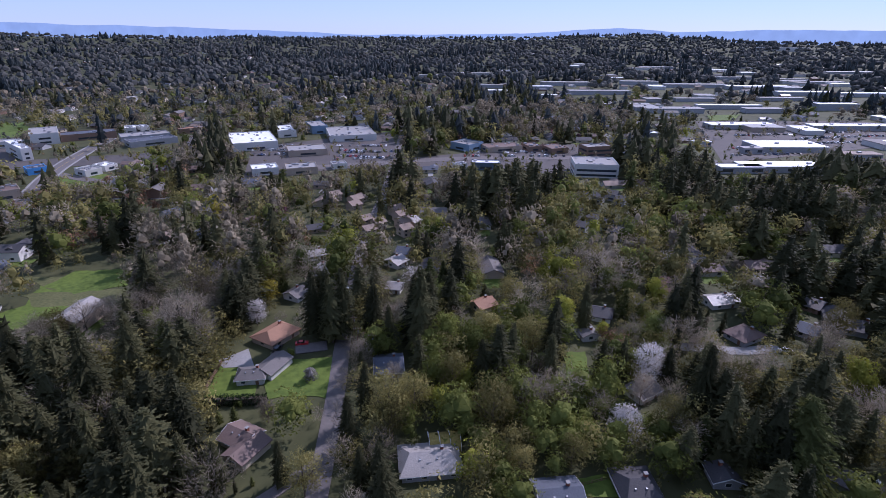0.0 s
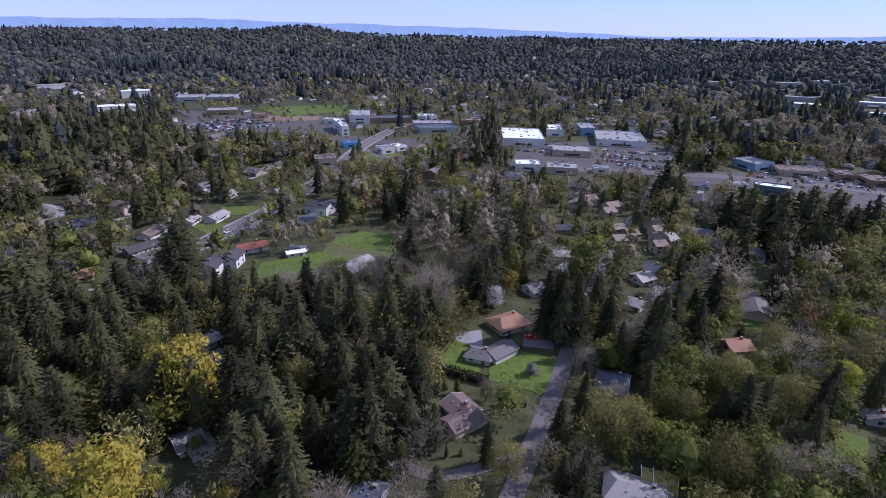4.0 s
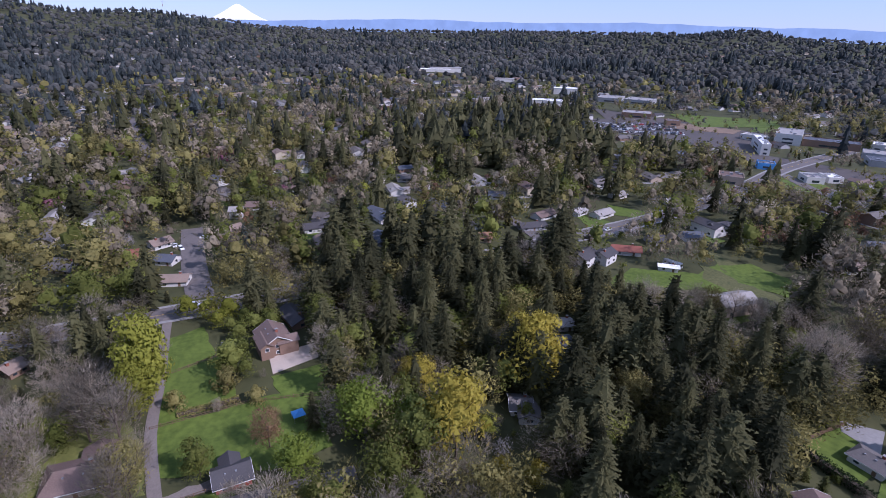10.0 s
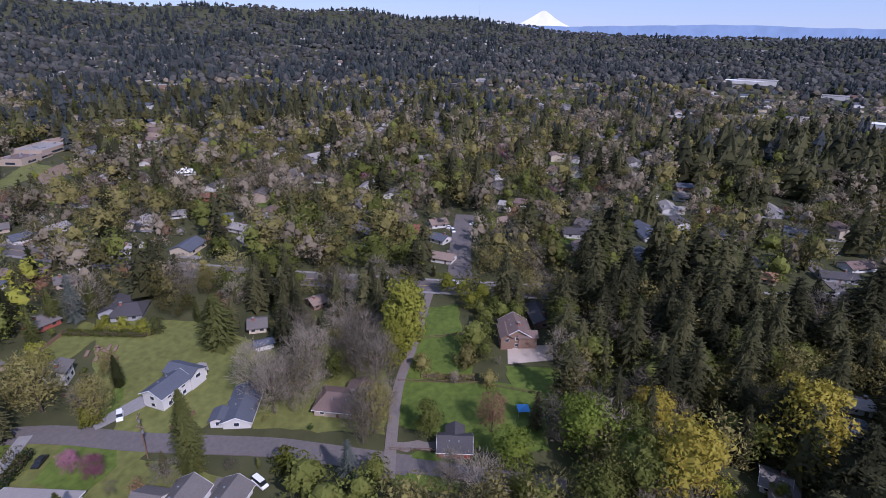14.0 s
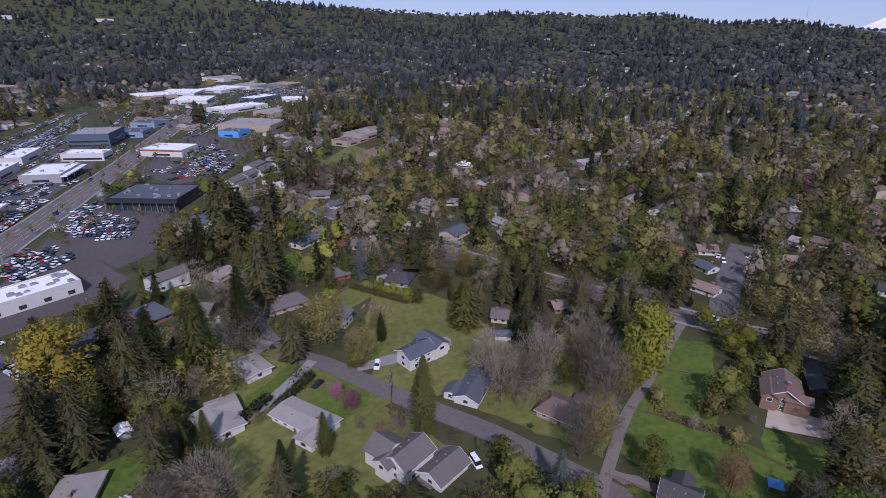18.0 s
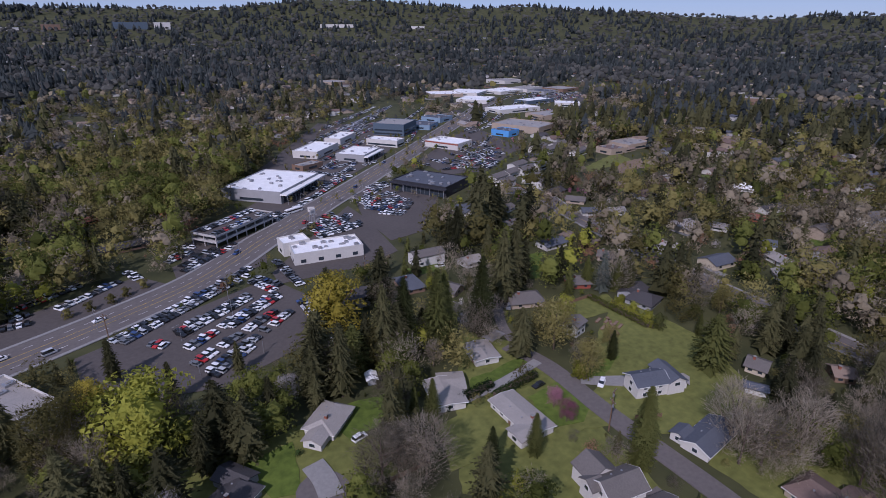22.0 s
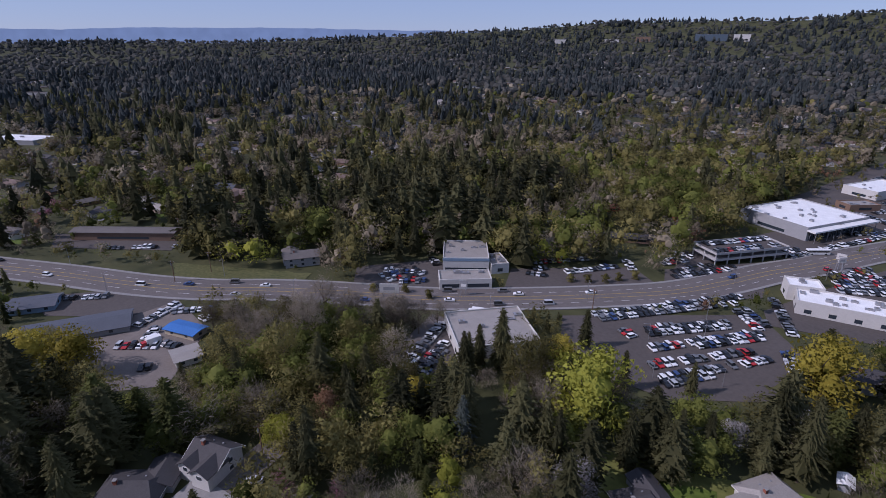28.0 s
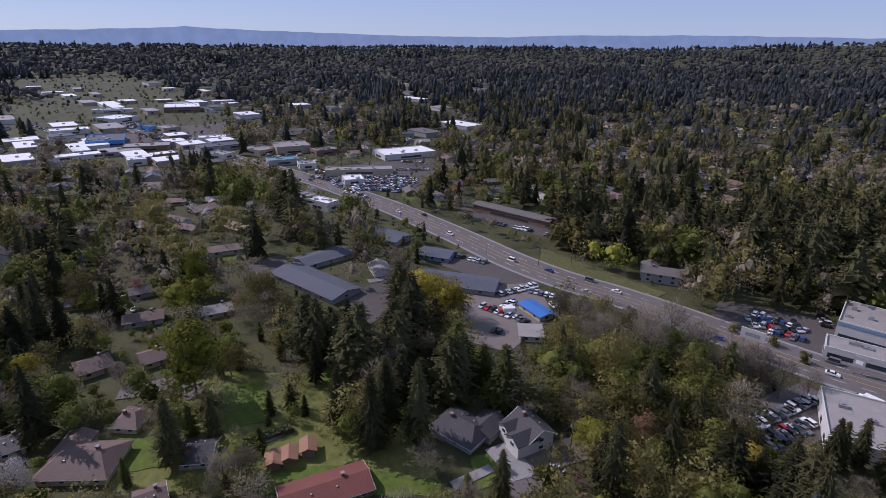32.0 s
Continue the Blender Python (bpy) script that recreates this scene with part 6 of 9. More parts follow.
house(-121.4, -96.6, -13, 10.6, 7.3, "slate", "white", 2, wings=((-8.2, -1.0, 92, 10, 6),), chimney=False, pitch=0.5)
house(-119.4, -71.7, 12, 15.7, 7.6, "slate", "white", 1, wings=((4.6, -5.2, 0, 5, 4.4),), chimney=False)
house(-125.4, -43.7, 90, 14, 10.5, "brown", "tan", 1, hip=3, wings=((4, 4.5, 90, 9, 8),))
house(-112.6, -9, 95, 8.3, 6.6, "dark", "red", 1, chimney=False, name="barn", wings=((0, 3.6, 90, 5, 4.5),), pitch=0.6)
house(-134.0, -93.2, 40, 3.2, 2.8, "light", "white", 1, chimney=False, name="shed", detail=0)
house(-166.2, -140.6, -69, 10.8, 11.2, "dark", "grey", 1, hip=3, wings=((6, -4, 90, 12, 9),))
house(-163.9, -87.9, -67, 6, 7.7, "grey", "cream", 1)
house(-184.3, -72.6, -40, 6, 6.9, "tan", "brown", 1)
house(-151.6, -80.1, -54, 6, 3.4, "slate", "white", 1, name="shed", detail=0, chimney=False)
house(-170.6, 6.8, 9, 11.9, 9.6, "brown", "brown", 2, wings=((2.2, -3.8, 0, 9, 4.2), (4.2, 3.6, 90, 6.5, 4.5)), pitch=0.6)
house(-187.1, 16.3, 14, 14.5, 7.5, "dark", "brown", 1)
house(-223.2, -179.8, -51, 9.6, 8.6, "light", "white", 1)
house(-272.2, -159.6, -54, 11.9, 8.6, "slate", "white", 1)
house(-259.3, -142.3, 72, 10.9, 7.7, "light", "white", 1)
house(-242.6, -130, 50, 8, 6.0, "light", "white", 1)
house(-269.4, -75.1, 53, 19, 10.3, "grey", "tan", 1)
house(-285.7, -37, -60, 9.5, 8.6, "tan", "white", 1)
house(-262, -32, 60, 8.4, 7.7, "slate", "white", 1)
house(-237.5, -28, 76, 11.8, 7.7, "tan", "white", 1)
house(-272.7, -48.4, -87, 6, 10.3, "rust", "brown", 1)
house(-293.7, -4.5, -60, 14.1, 7.7, "tan", "brown", 1)
house(-319.5, 1, 74, 6.7, 7.7, "light", "white", 2)
house(-332.1, 16.5, 76, 18.8, 8.6, "brown", "white", 1)
house(-395, -7.6, 36, 9.4, 8.6, "slate", "white", 2)
house(-299.2, 47.2, 61, 9.1, 9.5, "grey", "white", 1)
house(-296.4, 80.2, 24, 14.9, 8.6, "slate", "white", 1)
house(-254.4, 69.8, 3, 14.3, 7.7, "slate", "white", 1)
house(-364.3, 97.1, 51, 9.9, 7.7, "light", "white", 1)
house(-365.3, 120.2, 77, 14.1, 10.3, "grey", "white", 1)
house(-362.5, 43.3, 68, 9.4, 7.7, "brown", "white", 1)
house(-338.6, 122.8, 51, 8.8, 7.7, "tan", "white", 1)
house(-304.9, 163.1, 64, 10, 9.5, "slate", "white", 1)
house(-259.8, 171.3, -72, 14, 8.6, "brown", "white", 1)
house(-245.1, 154.5, 85, 15, 7.7, "dark", "grey", 1)
house(-194.7, 153.2, -65, 11.8, 9.5, "dark", "white", 2)
house(-192.7, 164.2, -67, 9.9, 7.7, "dark", "white", 2)
house(-250.1, 206.4, -74, 14, 7.7, "light", "white", 1)
house(-257.7, 194.6, -67, 10.2, 6.9, "light", "white", 1)
house(-278.9, 240.9, -79, 10.6, 7.7, "light", "white", 1)
house(-363.5, -235.3, -60, 12.3, 7.7, "white", "white", 1)
house(-439.8, -158.3, -32, 28.9, 8.6, "light", "grey", 1)
house(-447, -131.5, -32, 17.2, 8.6, "light", "grey", 1)
house(-420.6, -161.3, 48, 19.9, 6.9, "grey", "grey", 1)
house(-487.7, -124.9, -85, 9.3, 6.9, "white", "white", 1)
house(-309.9, -187.1, -59, 10.9, 7.7, "rust", "red", 1)
house(-274.5, -187.8, -61, 9.5, 7.7, "light", "white", 1)
house(-285.5, 79.1, 8, 12.1, 7.7, "slate", "white", 1, detail=1)
house(-298.1, 121.1, 25, 15.4, 8.6, "slate", "white", 1, detail=1)
house(-238.6, 122.1, 67, 6, 8.6, "terracotta", "tan", 1, detail=1)
house(-198.2, 181.6, 58, 14, 7.7, "rust", "white", 1, detail=1)
house(-204.4, 206.1, 74, 8.5, 8.6, "dark", "grey", 1, detail=1)
house(-202.1, 229, 70, 10.6, 8.6, "slate", "white", 1, detail=1)
house(-173.7, 186.4, 52, 8.6, 3.4, "white", "white", 1, detail=1)
house(-255.3, 265.1, 72, 8.3, 7.7, "light", "cream", 1, detail=1)
house(-205.1, 265.7, 81, 9.3, 8.6, "slate", "white", 1, detail=1)
house(-167.6, 274.6, 59, 10.8, 7.7, "white", "brown", 1, detail=1)
house(-157.5, 311.8, 63, 10.2, 7.7, "slate", "white", 1, detail=1)
house(-142.8, 270.9, 78, 11.3, 7.7, "tan", "white", 1, detail=1)
house(-127.5, 276.5, 63, 12.7, 7.7, "slate", "grey", 1, detail=1)
house(-104.8, 299.1, 55, 8.6, 7.7, "brown", "cream", 1, detail=1)
house(-82.2, 296.9, 24, 8.1, 7.7, "dark", "white", 1, detail=1)
house(-63.5, 286.2, 27, 13.8, 7.7, "dark", "tan", 1, detail=1)
house(-83.9, 267.3, 28, 15.4, 8.6, "brown", "tan", 1, detail=1)
house(-69.2, 336.3, 83, 14.8, 12.0, "tan", "cream", 1, detail=1)
house(-49.3, 342, 66, 9, 10.3, "tan", "cream", 1, detail=1)
house(-12.2, 297.5, 54, 6.1, 10.3, "light", "tan", 1, detail=1)
house(-13.9, 250.4, -21, 6, 8.6, "slate", "tan", 1, detail=1)
house(-15.9, 210.1, -13, 6, 6.9, "light", "white", 1, detail=1)
house(-27.8, -126, 46, 12, 9, "light", "white", 1, hip=3, wings=((7.2, 0.6, 0, 7, 5.5),))
house(-62.9, -121.6, 80, 13, 9.5, "light", "white", 1, wings=((-4.5, 3.5, 80, 8, 8.5),), chimney=False, pitch=0.12)
house(-84.8, -136.2, 83, 10.5, 8.5, "light", "white", 1, chimney=False, pitch=0.12)
house(-78.3, -102.7, 95, 18.2, 8.5, "light", "white", 1, wings=((6.5, -5.2, 90, 5, 6),), pitch=0.14)
house(0.5, -108.5, 39, 10, 8.5, "dark", "grey", 1, hip=2.5, wings=((-5, -4, 90, 9, 6),))
house(-121.8, -163.2, -15, 13.9, 10.3, "grey", "tan", 1, hip=3)
house(-124.4, -134.8, 21, 6.4, 6.0, "grey", "white", 2)
house(-152.9, -166.6, -20, 9.2, 8.6, "grey", "red", 1, hip=2)
house(-58.4, -193.2, 8, 9.2, 8.6, "dark", "grey", 2)
house(-84.5, -198, 1, 9, 14, "slate", "brown", 1, hip=3)
house(-98.5, -185.5, -60, 8.7, 8.6, "grey", "tan", 1)
house(-121.3, -208.3, 10, 9.7, 7.7, "light", "white", 1)
house(-171.6, -209.7, 7, 14.6, 8.6, "slate", "white", 1)
house(-189.2, -207.9, -75, 19.6, 8.6, "tan", "brown", 1, pitch=0.15)
house(-185.8, -183.9, -49, 7.5, 8.6, "grey", "tan", 1)
house(-45.5, -139.4, 80, 3.6, 2.6, "white", "grey", 1, name="shed", detail=0, chimney=False)
house(-170.8, -245.3, 10, 13.4, 8.6, "grey", "grey", 1)
house(-191.7, -247.5, 14, 11.2, 7.7, "slate", "white", 1)
house(-184.8, -272.2, 28, 8, 6.9, "grey", "white", 1)
house(-235.4, -289.3, 19, 14.7, 8.6, "dark", "tan", 1)
house(-235.5, -266.6, -46, 11.8, 8.6, "grey", "tan", 1)
house(-227.6, -242.7, -26, 12.2, 8.6, "slate", "white", 1)
house(-383.7, -377.8, 11, 29, 12.0, "tan", "tan", 1, pitch=0.15)
house(-416.4, -393.7, 9, 21.9, 10.3, "tan", "tan", 1, pitch=0.15)
house(-217.4, -335.2, 24, 15.9, 8.6, "grey", "white", 2, chimney=False, name="townhouse", detail=1)
house(-235.3, -343.7, 24, 16.8, 8.6, "grey", "white", 2, chimney=False, name="townhouse", detail=1)
house(-250.2, -346.7, 24, 17.3, 8.6, "grey", "white", 2, chimney=False, name="townhouse", detail=1)
house(-271.9, -355.6, 24, 18.3, 8.6, "grey", "white", 2, chimney=False, name="townhouse", detail=1)
house(-254.1, -362.8, 25, 18.2, 8.6, "grey", "white", 2, chimney=False, name="townhouse", detail=1)
house(-215.1, -321.2, 23, 15.2, 8.6, "grey", "white", 2, chimney=False, name="townhouse", detail=1)
house(-240.3, -322.4, 22, 15.9, 8.6, "grey", "white", 2, chimney=False, name="townhouse", detail=1)
house(-239.1, -308.9, 21, 15.2, 8.6, "grey", "white", 2, chimney=False, name="townhouse", detail=1)
house(-313.3, -414.7, 26, 22.6, 8.6, "grey", "white", 2, chimney=False, name="townhouse", detail=1)
house(-318, -403.2, 25, 22.1, 8.6, "grey", "white", 2, chimney=False, name="townhouse", detail=1)
house(-339.6, -418.3, 25, 23.6, 8.6, "grey", "white", 2, chimney=False, name="townhouse", detail=1)
house(-336.4, -384.6, 24, 21.6, 8.6, "grey", "white", 2, chimney=False, name="townhouse", detail=1)
house(-82.7, -68.5, -4, 10.4, 7.8, "grey", "white", 2, wings=((2.0, -6.6, 92, 6.4, 8.2), (5.6, -2.6, 0, 3.4, 4.6)), pitch=0.62, chimney=False)
house(-86.3, -59.9, -6, 10.7, 7.1, "grey", "white", 1, name="garage", pitch=0.55, chimney=False)
house(-627.9, -289.1, -2, 18.2, 7.7, "light", "white", 1, detail=1)
house(-618, -359.1, 17, 25.4, 6.9, "light", "white", 1, detail=1)
house(-425.9, -157.8, 87, 6, 6.9, "light", "grey", 1, detail=1)
house(-446.3, -410.3, -11, 28.6, 10.3, "tan", "tan", 1, detail=1)
house(-462.6, -356.2, -89, 20.4, 8.6, "grey", "tan", 1, detail=1)
house(-364.1, -242.4, -23, 12, 7.7, "white", "white", 1, detail=1)
house(-241.3, -236.7, -16, 11.6, 8.6, "light", "white", 1, detail=1)
house(-657.5, -249.7, -73, 19.1, 7.7, "light", "white", 1, detail=1)
house(-722.2, -135.6, -22, 20.5, 9.5, "tan", "brown", 1, detail=1)
house(-815.7, -410.4, 74, 20.7, 6.9, "tan", "white", 1, detail=1)
house(-964.9, -438.5, -2, 27.9, 6.9, "light", "white", 1, detail=1)
house(-1187.4, -1260.8, -34, 40.3, 6.9, "light", "white", 1, detail=1)
house(-621.2, -402.4, -39, 13.8, 6.9, "light", "white", 1, detail=1)
house(283.8, -177.1, 26, 57.4, 9.5, "grey", "brown", 2, pitch=0.2, name="motel", chimney=False)
house(112, -57.4, 27, 14.5, 11.5, "dark", "grey", 1, hip=3.5, wings=((-5, -5.5, 90, 9, 8),))
house(102, -73.8, 5, 10.4, 8.6, "dark", "white", 2, wings=((-2.5, 4.4, 90, 7, 5.5), (3, 3.8, 90, 6, 4.5)), pitch=0.6)
house(138.4, 38.9, -111, 17.1, 13, "brown", "cream", 1, hip=4.5, wings=((-6, 6, 90, 9, 7),))
house(152.6, 28.9, 63, 6.9, 8.6, "brown", "cream", 1, hip=3)
house(188.5, 43.2, -72, 9.8, 9.5, "brown", "tan", 1, hip=2)
house(186.7, 25.5, -76, 7.3, 8.6, "brown", "tan", 1)
house(104.5, -16.5, -89, 21, 9.5, "maroon", "brown", 1, pitch=0.3)
house(130.5, 11.7, 74, 7.9, 8.6, "dark", "grey", 1)
house(119.9, -6.2, -10, 4.4, 3.4, "terracotta", "brown", 1, name="shed", detail=0, chimney=False)
house(120.1, -10.2, -10, 4.4, 3.4, "terracotta", "brown", 1, name="shed", detail=0, chimney=False)
house(121.4, -15.5, -10, 4.4, 3.4, "terracotta", "brown", 1, name="shed", detail=0, chimney=False)
house(118, 22.4, -82, 6, 6.9, "brown", "tan", 1)
house(153.3, 58.1, -75, 6, 7.7, "grey", "tan", 1)
house(219.2, 30.1, -90, 13.6, 7.7, "brown", "grey", 1, detail=1)
house(246.9, 31.3, -80, 12.1, 7.7, "grey", "grey", 1, detail=1)
house(244.4, 53.6, -88, 12, 7.7, "grey", "tan", 1, detail=1)
house(215.7, 3.5, -87, 10.9, 7.7, "light", "tan", 1, detail=1)
house(228.9, -38.8, 27, 43.7, 16, "slate", "grey", 1, pitch=0.2, name="office_building", chimney=False)
house(257.8, -49.3, -71, 27.1, 14, "slate", "grey", 1, pitch=0.2, name="office_building", chimney=False)
house(204.3, -100.2, 50, 36.3, 15, "slate", "grey", 1, pitch=0.2, name="office_building", chimney=False)
house(278.2, -89.1, 31, 27.7, 15, "slate", "grey", 1, pitch=0.2, name="office_building", chimney=False)
house(240.2, -104.5, 46, 17.3, 12, "slate", "blue", 1, pitch=0.2, name="office_building", chimney=False)
house(166.4, -118.1, 5, 13.9, 7, "blue", "cream", 1, pitch=0.15, name="office_hut", chimney=False)
house(151.4, -105.8, 62, 8.3, 9, "light", "white", 1, pitch=0.1, name="shed", chimney=False)
house(172.9, -192.7, 45, 16.4, 9.5, "grey", "grey", 2, wings=((5, -4, 90, 10, 8),))
house(29.9, -304.3, 14, 29.5, 9, "dark", "brown", 1, pitch=0.15, chimney=False)
house(49.5, -359.7, 30, 10.5, 6.9, "rust", "red", 1, detail=1)
house(7.5, -356, 23, 7.6, 6.9, "rust", "red", 1, detail=1)
house(347.3, 67.4, -86, 15.1, 7.7, "grey", "tan", 1, detail=1)
house(297.5, 59.3, 77, 9.4, 7.7, "slate", "tan", 1, detail=1)
house(384.1, 31.5, -87, 12.2, 8.6, "brown", "tan", 1, detail=1)
house(393.9, 20.8, 83, 11.3, 7.7, "tan", "tan", 1, detail=1)
house(368.8, 5.3, -62, 15.9, 10.3, "tan", "brown", 1, detail=1)
house(322.3, -12.5, 36, 17.8, 9.5, "tan", "tan", 1, detail=1)
house(330.6, 13.2, 45, 11.7, 7.7, "brown", "tan", 1, detail=1)
house(348.7, 19.4, 35, 15.1, 7.7, "brown", "white", 1, detail=1)
house(400.9, 75.6, -82, 10, 8.6, "grey", "tan", 1, detail=1)
house(429.2, 102.4, -79, 10.1, 7.7, "tan", "tan", 1, detail=1)
house(406, 52.8, 81, 12.6, 7.7, "grey", "tan", 1, detail=1)
house(374.8, -179.5, -82, 7.3, 7.7, "grey", "brown", 1, detail=1)
house(369.9, -203.5, 79, 21.7, 7.7, "grey", "brown", 1, detail=1)
house(391.4, -304.9, -88, 17.8, 7.7, "brown", "white", 1, detail=1)
house(342.6, -278.1, 87, 12.4, 7.7, "grey", "white", 1, detail=1)
house(354.6, -338.9, -86, 15.4, 7.7, "grey", "white", 1, detail=1)
house(279.9, -418.1, 38, 16.5, 7.7, "slate", "white", 1, detail=1)
house(287.4, -469.9, 85, 30.2, 7.7, "light", "white", 1, detail=1)
house(303.1, -505, -82, 18.6, 7.7, "slate", "white", 1, detail=1)
house(265.4, -373.2, 59, 16.8, 7.7, "slate", "white", 1, detail=1)
house(245.9, -404.5, 82, 19.9, 7.7, "grey", "brown", 1, detail=1)
house(224.9, -265.2, 78, 25.2, 6.9, "light", "white", 1, detail=1)
house(218.7, -400.1, 81, 18.6, 7.7, "slate", "grey", 1, detail=1)
house(340.5, -232.2, 90, 9.5, 6.9, "light", "white", 1, detail=1)
house(379.4, -421.2, 88, 16.4, 6.9, "light", "white", 1, detail=1)
house(405.7, -537.8, 47, 30.7, 7.7, "tan", "white", 1, detail=1)
house(248.9, -283, 62, 20.3, 8.6, "grey", "brown", 1, detail=1)
house(654, -97.1, -85, 30.3, 12.0, "grey", "blue", 1, detail=1)
house(682.1, -111.7, 86, 37.3, 10.3, "grey", "blue", 1, detail=1)

# trees that stand out
tree(-3.8, 161, 33.6, "fir")
tree(-5.9, 164.7, 28.9, "fir")
tree(-0.9, 170.4, 27.4, "fir")
tree(-20.4, 168.6, 23.9, "fir")
tree(-14.8, 162.9, 18.1, "fir")
tree(-42.3, 170.6, 27.3, "fir")
tree(-35.6, 167.9, 26.4, "fir")
tree(-39.9, 174.6, 26.6, "fir")
tree(-23, 147.9, 14, "bare")
tree(-39.1, 145.3, 4.8, "white", shape="shrub")
tree(-47.1, 125.4, 7.2, "bare")
tree(90.3, 192.3, 13.5, "lime")
tree(49.3, 177.3, 13.8, "lime")
tree(62.8, 169.9, 7.2, "lime")
tree(128.8, 132.8, 14.8, "lime")
tree(85, 172.9, 7.2, "pink")
tree(54.9, 216.8, 10.3, "white")
tree(63.4, 149.6, 7.1, "lime", shape="shrub")
tree(75, 120.8, 28.5, "fir")
tree(87.7, 99.1, 28.6, "wide")
tree(53.6, 142, 17.2, "fir")
tree(37.1, 141.6, 19.6, "fir")
tree(6.2, 135.9, 16.3, "olive")
tree(16.7, 118.4, 18, "olive")
tree(89.4, 129.7, 17.1, "olive")
tree(64.8, 115.7, 16.1, "olive")
tree(68.4, 142.5, 14.8, "white")
tree(-178.8, 415.4, 29.5, "fir")
tree(-170.1, 415.5, 31.6, "fir")
tree(-163.9, 422.9, 29.1, "fir")
tree(-170.2, 406.7, 29, "fir")
tree(-116.5, 279.5, 22.6, "yellow")
tree(-141.5, 257.3, 16.5, "cedar")
tree(-182.9, 257.3, 18.8, "cedar")
tree(-198.6, 270.9, 18.9, "fir")
tree(56.5, 173.9, 21.2, "fir")
tree(-18.8, 127, 19.5, "fir")
tree(-21.9, 113.5, 18.4, "fir")
tree(-11.9, 122.2, 19.1, "olive")
tree(171.4, 229.9, 17.3, "fir")
tree(102.9, 186.6, 22.2, "fir")
tree(82.9, 155.1, 13.4, "fir")
tree(34.1, 155.5, 17.7, "olive")
tree(150.3, 169.3, 16.5, "olive")
tree(166.4, 206.2, 16.1, "white")
tree(-60.8, 102.3, 15.8, "spruce")
tree(-51.8, 100.5, 15.7, "fir")
tree(-96, 99.3, 15.6, "olive")
tree(-84.8, 100.9, 14, "olive")
tree(-81.8, 116.2, 18.5, "fir")
tree(-78.9, 122.9, 20.8, "fir")
tree(-37.1, 102, 14.2, "fir")
tree(-30.7, 98.5, 14, "olive")
tree(36, 106.7, 11, "olive")
tree(22.2, 103.1, 10.9, "olive")
tree(51.9, 114.7, 13.3, "white")
tree(62.6, 131.3, 12.2, "bare")
tree(-17.2, 100, 14.1, "fir")
tree(15.1, 137.2, 20.4, "fir")
tree(-107.5, 6.3, 13, "fresh", w=1.2)
# thicket of four, placed and sized to hide a house from the camera
tree(-128, 176, 13, "bare", w=1.25)
tree(-121, 181, 12, "bare", w=1.25)
tree(-134, 169, 13, "olive", w=1.2)
tree(-126, 184, 10, "bare", w=1.3)
tree(-120.6, 78.5, 24.6, "yellow")
tree(-105.5, 47.3, 20.8, "yellow")
tree(-130.5, 42.5, 12, "yellow")
tree(-140.4, 65, 7.8, "yellow")
tree(-136.9, 34.1, 11.9, "green")
tree(-117.5, 23.8, 17.8, "fresh", w=1.2)
tree(-108.4, 34.9, 15.2, "fresh", w=1.2)
tree(-185.3, 22.1, 13.7, "green")
tree(-178.8, 27.7, 9.7, "white")
tree(-85.2, 72, 20, "fir")
tree(-77.9, 73.2, 19.7, "fir")
tree(-77, 87.5, 17, "fir")
tree(-76.4, 82.3, 21.9, "fir")
tree(-66.3, 180, 11.5, "white")
tree(-31.8, 170.8, 28.7, "fir")
tree(-37.2, 170.4, 28.6, "fir")
tree(-39.4, 147, 3.6, "white", shape="shrub")
tree(-47.1, 126.3, 7.3, "bare")
tree(-22.4, 144.6, 11.5, "fir")
tree(-0.6, 180.1, 28.3, "cedar")
tree(4.7, 200.5, 18.4, "cedar")
tree(-6.6, 178.7, 18.8, "fir")
tree(-66.5, 197.9, 11.6, "yellow")
tree(-87.9, 52.6, 8, "yellow")
tree(-83.1, 59, 8.9, "yellow")
tree(-67.9, 101.4, 22.7, "fir")
tree(-58.1, 98.2, 20.2, "fir")
tree(-74.4, 102, 23.2, "fir")
tree(-81.3, 102.7, 23.6, "fir")
tree(-72.9, 70.2, 15.9, "fir")
tree(-11, 119, 14.1, "olive")
tree(-5.1, 126.4, 15.9, "olive")
tree(1.7, 137, 14.5, "green")
tree(12.5, 148.8, 18.1, "green")
tree(-11.8, 138.3, 11.4, "bare")
tree(5.1, 158.7, 17.2, "green")
tree(18.6, 164.7, 15.1, "olive")
tree(-97.4, 72.7, 13.4, "fir")
tree(-117.7, 64.4, 19.4, "fir")
tree(-134.6, 56.3, 23.4, "fir")
tree(-156.4, 44.3, 27.6, "fir")
tree(-182.8, 40.9, 27.2, "fir")
tree(-157.4, 58.9, 30.8, "fir")
tree(-206.8, 33.3, 30.2, "fir")
tree(-148, 75.6, 29.7, "fir")
tree(-130.9, 90.7, 29.7, "fir")
tree(-119.4, 100.7, 27.8, "fir")
tree(-102, 107.4, 33, "fir")
tree(-93.4, 123.5, 33.9, "fir")
tree(-88.7, 136.8, 30.7, "fir")
tree(-80.4, 154, 27.4, "bare")
tree(-95.6, -73.7, 25.3, "cone")
tree(-98.3, -50, 8, "lime", shape="shrub")
tree(-93.9, -32.5, 17.1, "spruce")
tree(-150.9, -96.2, 20.6, "wide")
tree(-152.9, -30, 29.6, "lime", shape="tall")
tree(-146.4, -32.7, 19, "lime", shape="tall")
tree(-116.1, -16.4, 12, "green")
tree(-121, 0.6, 13, "bronze")
tree(-123.3, 12.8, 13.4, "fir")
